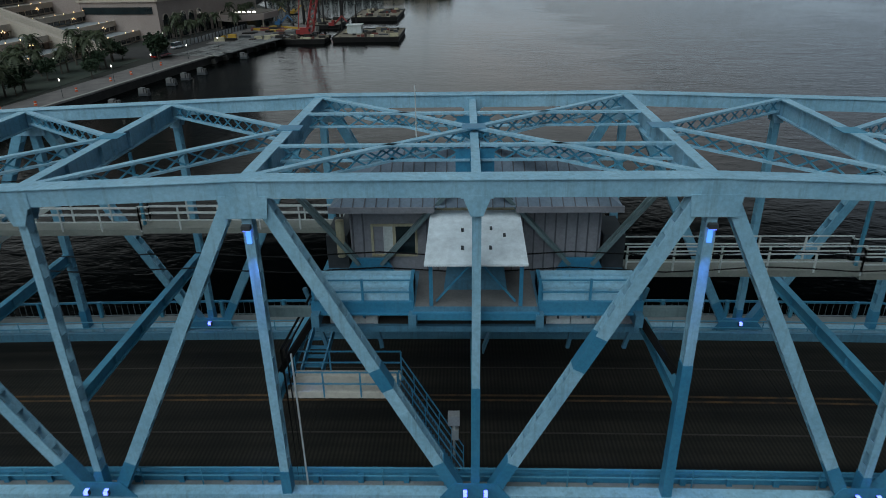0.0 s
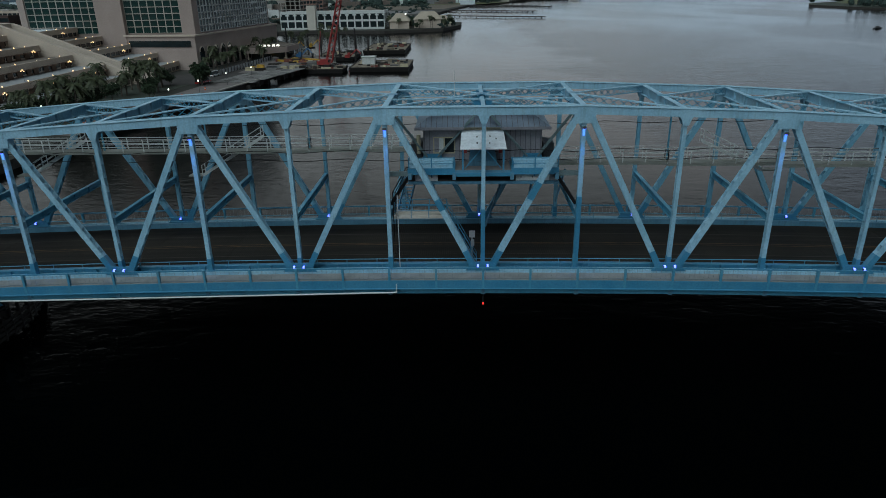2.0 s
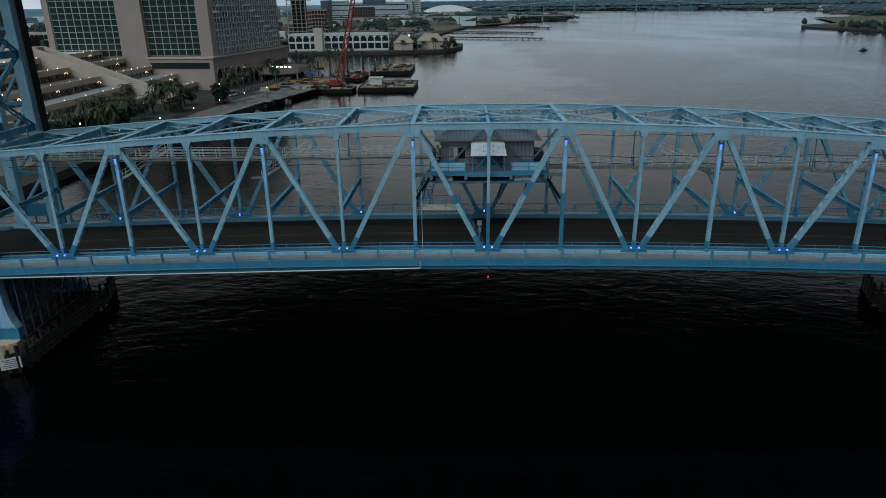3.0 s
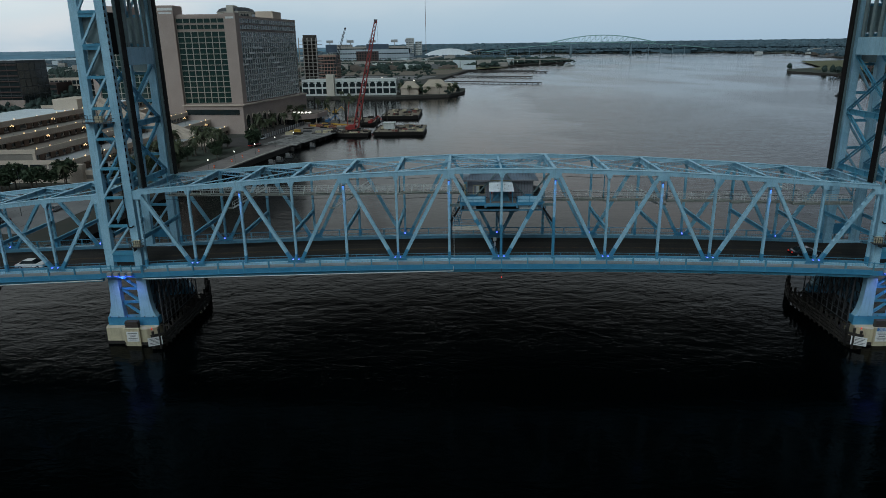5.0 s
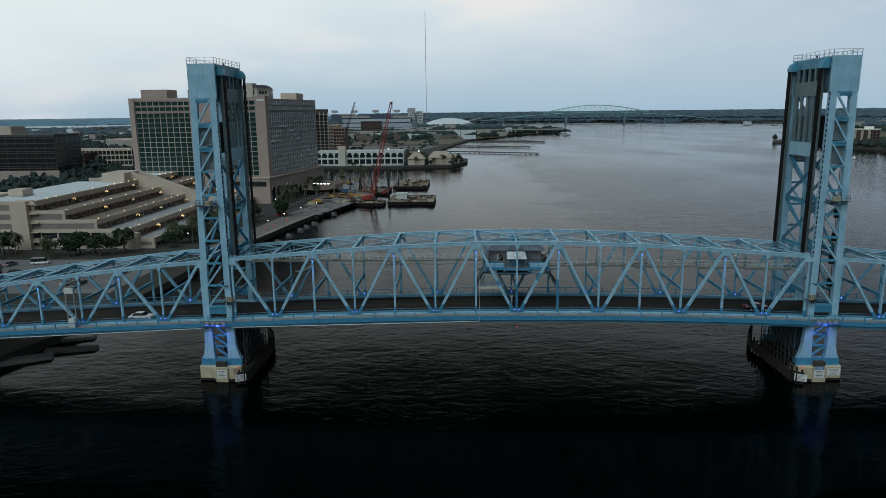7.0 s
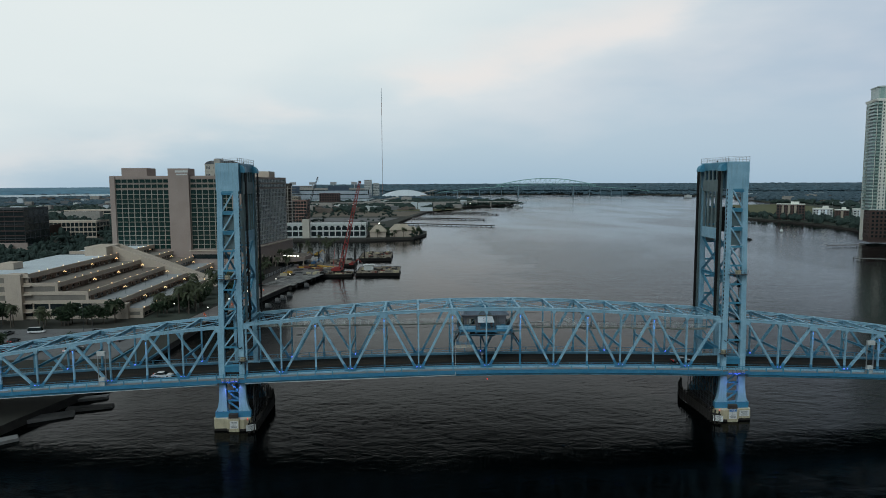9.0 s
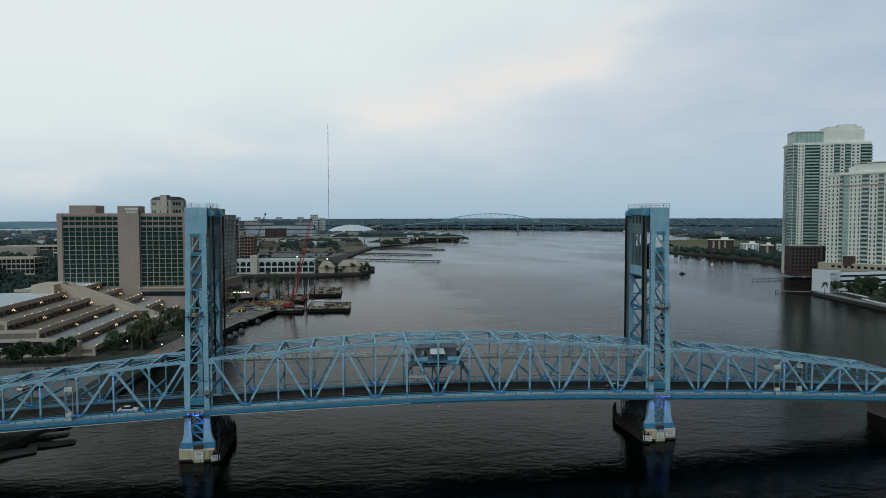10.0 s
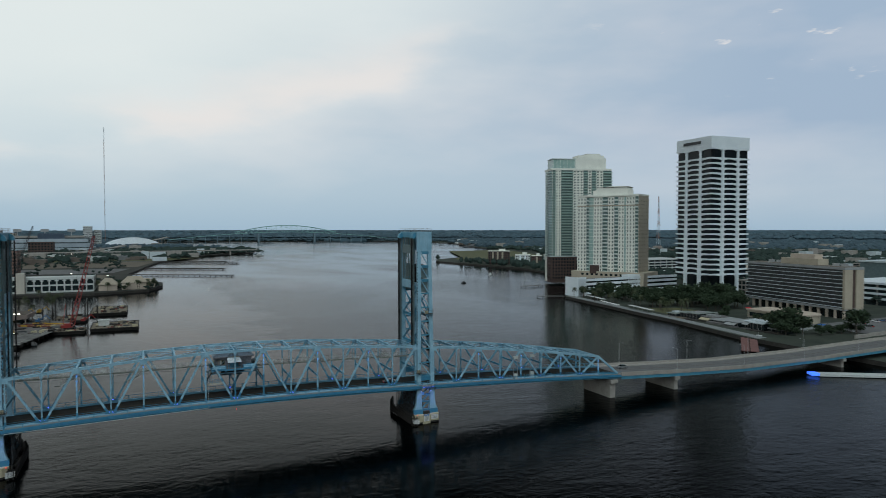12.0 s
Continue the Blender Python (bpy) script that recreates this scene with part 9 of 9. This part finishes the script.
for i in range(5):
    part("column", Shape().box(-175 + 4.5 * i, 612.2, 2.2, -174.1 + 4.5 * i, 612.9, 54), CONCRETE, shell)
part("core", Shape().box(-172, 622, 2.2, -160, 634, 57), DARKCONC, shell)

# green cantilever bridge far up river
hart = thing("far_arch_bridge", "green steel cantilever bridge far up river", "bridge", (600, 2950, 0))
def hart_top(x):
    s = (x - 601) / 236.0
    return 46 + 31 * max(0.0, 1 - s * s) ** 1.2
def hart_deck(x):
    return 46 - 34 * (abs(x - 601) / 520.0) ** 1.8
xs = [365 + 23.6 * i for i in range(21)]
for xa, xb in zip(xs, xs[1:]):
    for y in (2944, 2960):
        part("top_chord", Shape().beam((xa, y, hart_top(xa)), (xb, y, hart_top(xb)), 2.0, 2.8), TEAL, hart)
        part("web_member", Shape().beam((xa, y, hart_deck(xa)), (xb, y, hart_top(xb)), 0.8, 0.8, (0, 1, 0)).beam((xb, y, hart_deck(xb)), (xb, y, hart_top(xb)), 0.8, 0.8, (0, 1, 0)), TEAL, hart)
dx = [81 + 52 * i for i in range(21)]
for xa, xb in zip(dx, dx[1:]):
    part("deck", Shape().beam((xa, 2952, hart_deck(xa)), (xb, 2952, hart_deck(xb)), 16, 2.0), TEAL, hart)
    if not 430 < xa < 760:
        part("pier", Shape().box(xa - 1.2, 2948, 0, xa + 1.2, 2956, hart_deck(xa) - 1), HAZYSTEEL, hart)
for i in range(16):
    t0, t1 = i / 16, (i + 1) / 16
    pa2, pb2 = (Vector((-150 + 231 * t, 1350 + 1600 * t, 11 + 14 * t * t)) for t in (t0, t1))
    part("approach_deck", Shape().beam(pa2, pb2, 16, 2.2), CONCRETE, hart)
    part("pier", Shape().box(pa2.x - 1.5, pa2.y - 3, 0, pa2.x + 1.5, pa2.y + 3, pa2.z - 1), CONCRETE, hart)
for x in (470, 732):
    part("pier", Shape().box(x - 3, 2944, 0, x + 3, 2960, hart_deck(x) - 1), HAZYSTEEL, hart)

# scattered low roofs of the far city, too many and too small to tell apart
rngc = random.Random(5)
ROOFGREY = surf("grey_far_roofs", (0.13, 0.135, 0.14), (0.19, 0.195, 0.20), 30, 0.9)
ROOFBROWN = surf("brown_far_walls", (0.11, 0.09, 0.075), (0.16, 0.13, 0.11), 30, 0.9)
for part_no, m in enumerate((ROOFGREY, ROOFBROWN, WHITE)):
    g = Shape()
    for i in range(430 if part_no < 2 else 150):
        side = i % 3
        if side == 0:
            x, y = rngc.uniform(-1500, -200), rngc.uniform(640, 3300)
        elif side == 1:
            x, y = rngc.uniform(-420, -40), rngc.uniform(1150, 2600)
        else:
            x, y = rngc.uniform(640, 2200), rngc.uniform(60, 2200)
            if y > 500:
                x += 300
        w, d, h = rngc.uniform(8, 34), rngc.uniform(8, 24), rngc.uniform(3, 10)
        g.box(x, y, 2, x + w, y + d, 2 + h)
        g.box(x + w * 0.3, y + d * 0.3, 2 + h, x + w * 0.5, y + d * 0.6, 3.4 + h)
    solo("far_buildings", g, m, ("scattered grey low roofs of the far city", "scattered brown low blocks of the far city", "scattered white low roofs of the far city")[part_no], "buildings", kind="stuff")
# bare fields and far roads on the north bank
FIELD = surf("bare_tan_field", (0.12, 0.10, 0.075), (0.16, 0.135, 0.10), 30, 0.95, 0, 0.0, 30)
for o, m, lab in (([(-330, 660), (-70, 660), (-60, 760), (-330, 800)], FIELD, "bare tan waste ground"), ([(-300, 820), (-60, 800), (-40, 900), (-300, 940)], LOT, "grey asphalt parking field"),
                  ([(-260, 960), (-30, 945), (0, 1120), (-260, 1120)], FIELD, "bare tan waste ground"), ([(-400, 1150), (20, 1150), (90, 1260), (-400, 1260)], LAWN, "rough grass field"),
                  ([(-900, 800), (-420, 780), (-420, 880), (-900, 900)], FIELD, "bare tan railway land")):
    solo("field", Shape().prism(o, 2.21, 2.3), m, lab, "field", kind="structure")
for (xa, ya), (xb, yb) in (((-420, 640), (-40, 640)), ((-340, 1135), (20, 1135)), ((-360, 640), (-300, 2400)), ((-1200, 720), (-420, 700))):
    solo("road", Shape().beam((xa, ya, 2.36), (xb, yb, 2.36), 12, 0.1), LOT, "grey city road far off", "road", kind="structure")
# elevated expressway beyond the point
ex = thing("expressway", "long pale elevated expressway far off", "road bridge", (-200, 1320, 2.2))
for i in range(14):
    xa, xb = -620 + 60 * i, -560 + 60 * i
    part("deck", Shape().beam((xa, 1330 + 4 * i, 13), (xb, 1334 + 4 * i, 13), 14, 1.8), CONCRETE, ex)
    part("pier", Shape().box(xa - 1.2, 1325 + 4 * i, 2.2, xa + 1.2, 1335 + 4 * i, 12), CONCRETE, ex)
for (x, y, w, h, m) in ((-430, 1300, 60, 38, MALL), (-520, 1500, 70, 46, CONCRETE), (-300, 1250, 40, 30, TANTOWER), (-240, 1420, 46, 34, BRICK), (-200, 2300, 26, 70, WHITE), (-170, 2320, 22, 58, WHITE), (-420, 2100, 60, 50, CONCRETE)):
    bl = thing("far_block", "mid-rise block in the distance", "building", (x, y, 2.2), "distant mid-rise blocks")
    part("wall", Shape().box(x, y, 2.2, x + w, y + 30, h), m, bl)
    facade(bl, (x, y), (x + w, y), 4, h - 1, max(2, int(h / 6)), 8, m, GLASSDARK, w / 18, 2.4, 0.3, far=True)
# lit street lamps over the far streets
lampsm = mesh_of("far_lamp", Shape().tube((0, 0, -0.6), (0, 0, 0.6), 0.7, n=6), WHITELAMP)
for x, y, z in ((14, 2090, 14), (-150, 1300, 12), (-86, 1220, 10), (110, 1350, 10), (-230, 760, 9), (-100, 700, 9), (-60, 660, 8), (205, 1560, 8), (640, 820, 9), (-260, 420, 9), (-300, 500, 9), (-240, 300, 8)):
    lp = thing("far_lamp", "bright street lamp in the distance", "street lamp", (x, y, 2.2), "distant street lamps")
    part("pole", Shape().tube((x, y, 2.2), (x, y, z), 0.15, n=5), IRON, lp)
    ob = part("lamp", lampsm, None, lp)
    ob.matrix_basis = Matrix.Translation((x, y, z))

# boats and docks
def boat(x, y, turn, label, size=1.0, m=WHITE):
    ob = thing("boat", label, "boat", (0, 0, 0), "small boats")
    hull = Shape()
    sec = [(-4, 1.1), (-1, 1.4), (2, 1.2), (4.6, 0.1)]
    for (xa, wa), (xb, wb) in zip(sec, sec[1:]):
        hull.hexa([(xa, -wa * 0.6, -0.3), (xb, -wb * 0.6, -0.3), (xb, wb * 0.6, -0.3), (xa, wa * 0.6, -0.3), (xa, -wa, 1.0), (xb, -wb, 1.2), (xb, wb, 1.2), (xa, wa, 1.0)])
    part("hull", hull, m, ob)
    part("cabin", Shape().hexa([(-1.6, -0.9, 1.0), (1.6, -0.8, 1.0), (1.6, 0.8, 1.0), (-1.6, 0.9, 1.0), (-1.4, -0.8, 2.4), (0.8, -0.7, 2.4), (0.8, 0.7, 2.4), (-1.4, 0.8, 2.4)]), m, ob)
    part("screen", Shape().box(-1.0, -0.92, 1.6, 1.0, 0.92, 2.1), GLASSDARK, ob)
    part("mast", Shape().tube((0, 0, 2.4), (0, 0, 5.5), 0.06, n=5), SILVER, ob)
    ob.matrix_basis = pose(x, y, 0, 0, 0, turn) @ Matrix.Diagonal((size, size, size, 1))


boat(400, 582, 60, "white motor cruiser at anchor", 1.3)
boat(310, 480, 20, "small dark channel marker boat", 0.9, IRON)
boat(217, 1344, 170, "white ferry boat near the point", 2.4)
boat(289, 66, 80, "small white boat at the landing stage", 1.2)
fd = thing("floating_dock", "white floating dock with a blue-lit end", "dock", (256, -22, 0))
for i in range(7):
    x, y = 236 + 7.5 * i, -8 - 4.6 * i
    part("pontoon", Shape().beam((x, y, 0.7), (x + 7.3, y - 4.5, 0.7), 5.0, 0.9), WHITE, fd)
part("blue_end", Shape().beam((233, -6.5, 0.9), (236, -8, 0.9), 4.0, 0.9), LEDSKY, fd, "blue lit end of the dock")

# deck furniture on the bridge: pale signs and cabinets on the side spans
for x, y in ((-88, -1.2), (92, -1.2), (100, 1.0)):
    cb = thing("signal_cabinet", "pale signal cabinet on the footway", "cabinet", (x, y, deck_z(x)), "signal cabinets")
    part("cabinet", Shape().box(x - 0.6, y - 0.35, deck_z(x) + 0.04, x + 0.6, y + 0.35, deck_z(x) + 1.9), WHITE, cb)
    part("post", Shape().box(x - 0.9, y - 0.1, deck_z(x) + 0.04, x - 0.75, y + 0.1, deck_z(x) + 7.6).box(x + 0.75, y - 0.1, deck_z(x) + 0.04, x + 0.9, y + 0.1, deck_z(x) + 7.6), SILVER, cb)
    part("head", Shape().box(x - 0.9, y - 0.3, deck_z(x) + 7.0, x + 0.9, y + 0.3, deck_z(x) + 8.0), WHITE, cb)
cam_box = thing("traffic_camera", "small pale traffic camera on a post", "camera", (-0.9, 1.5, 13.3))
part("post", Shape().tube((-0.9, 1.5, 13.3), (-0.9, 1.5, 16.0), 0.06, n=6), SILVER, cam_box)
part("housing", Shape().box(-1.15, 1.3, 16.0, -0.65, 1.7, 16.5), SILVER, cam_box)
part("control_box", Shape().box(-1.0, 1.35, 15.2, -0.7, 1.65, 15.7), SILVER, cam_box)
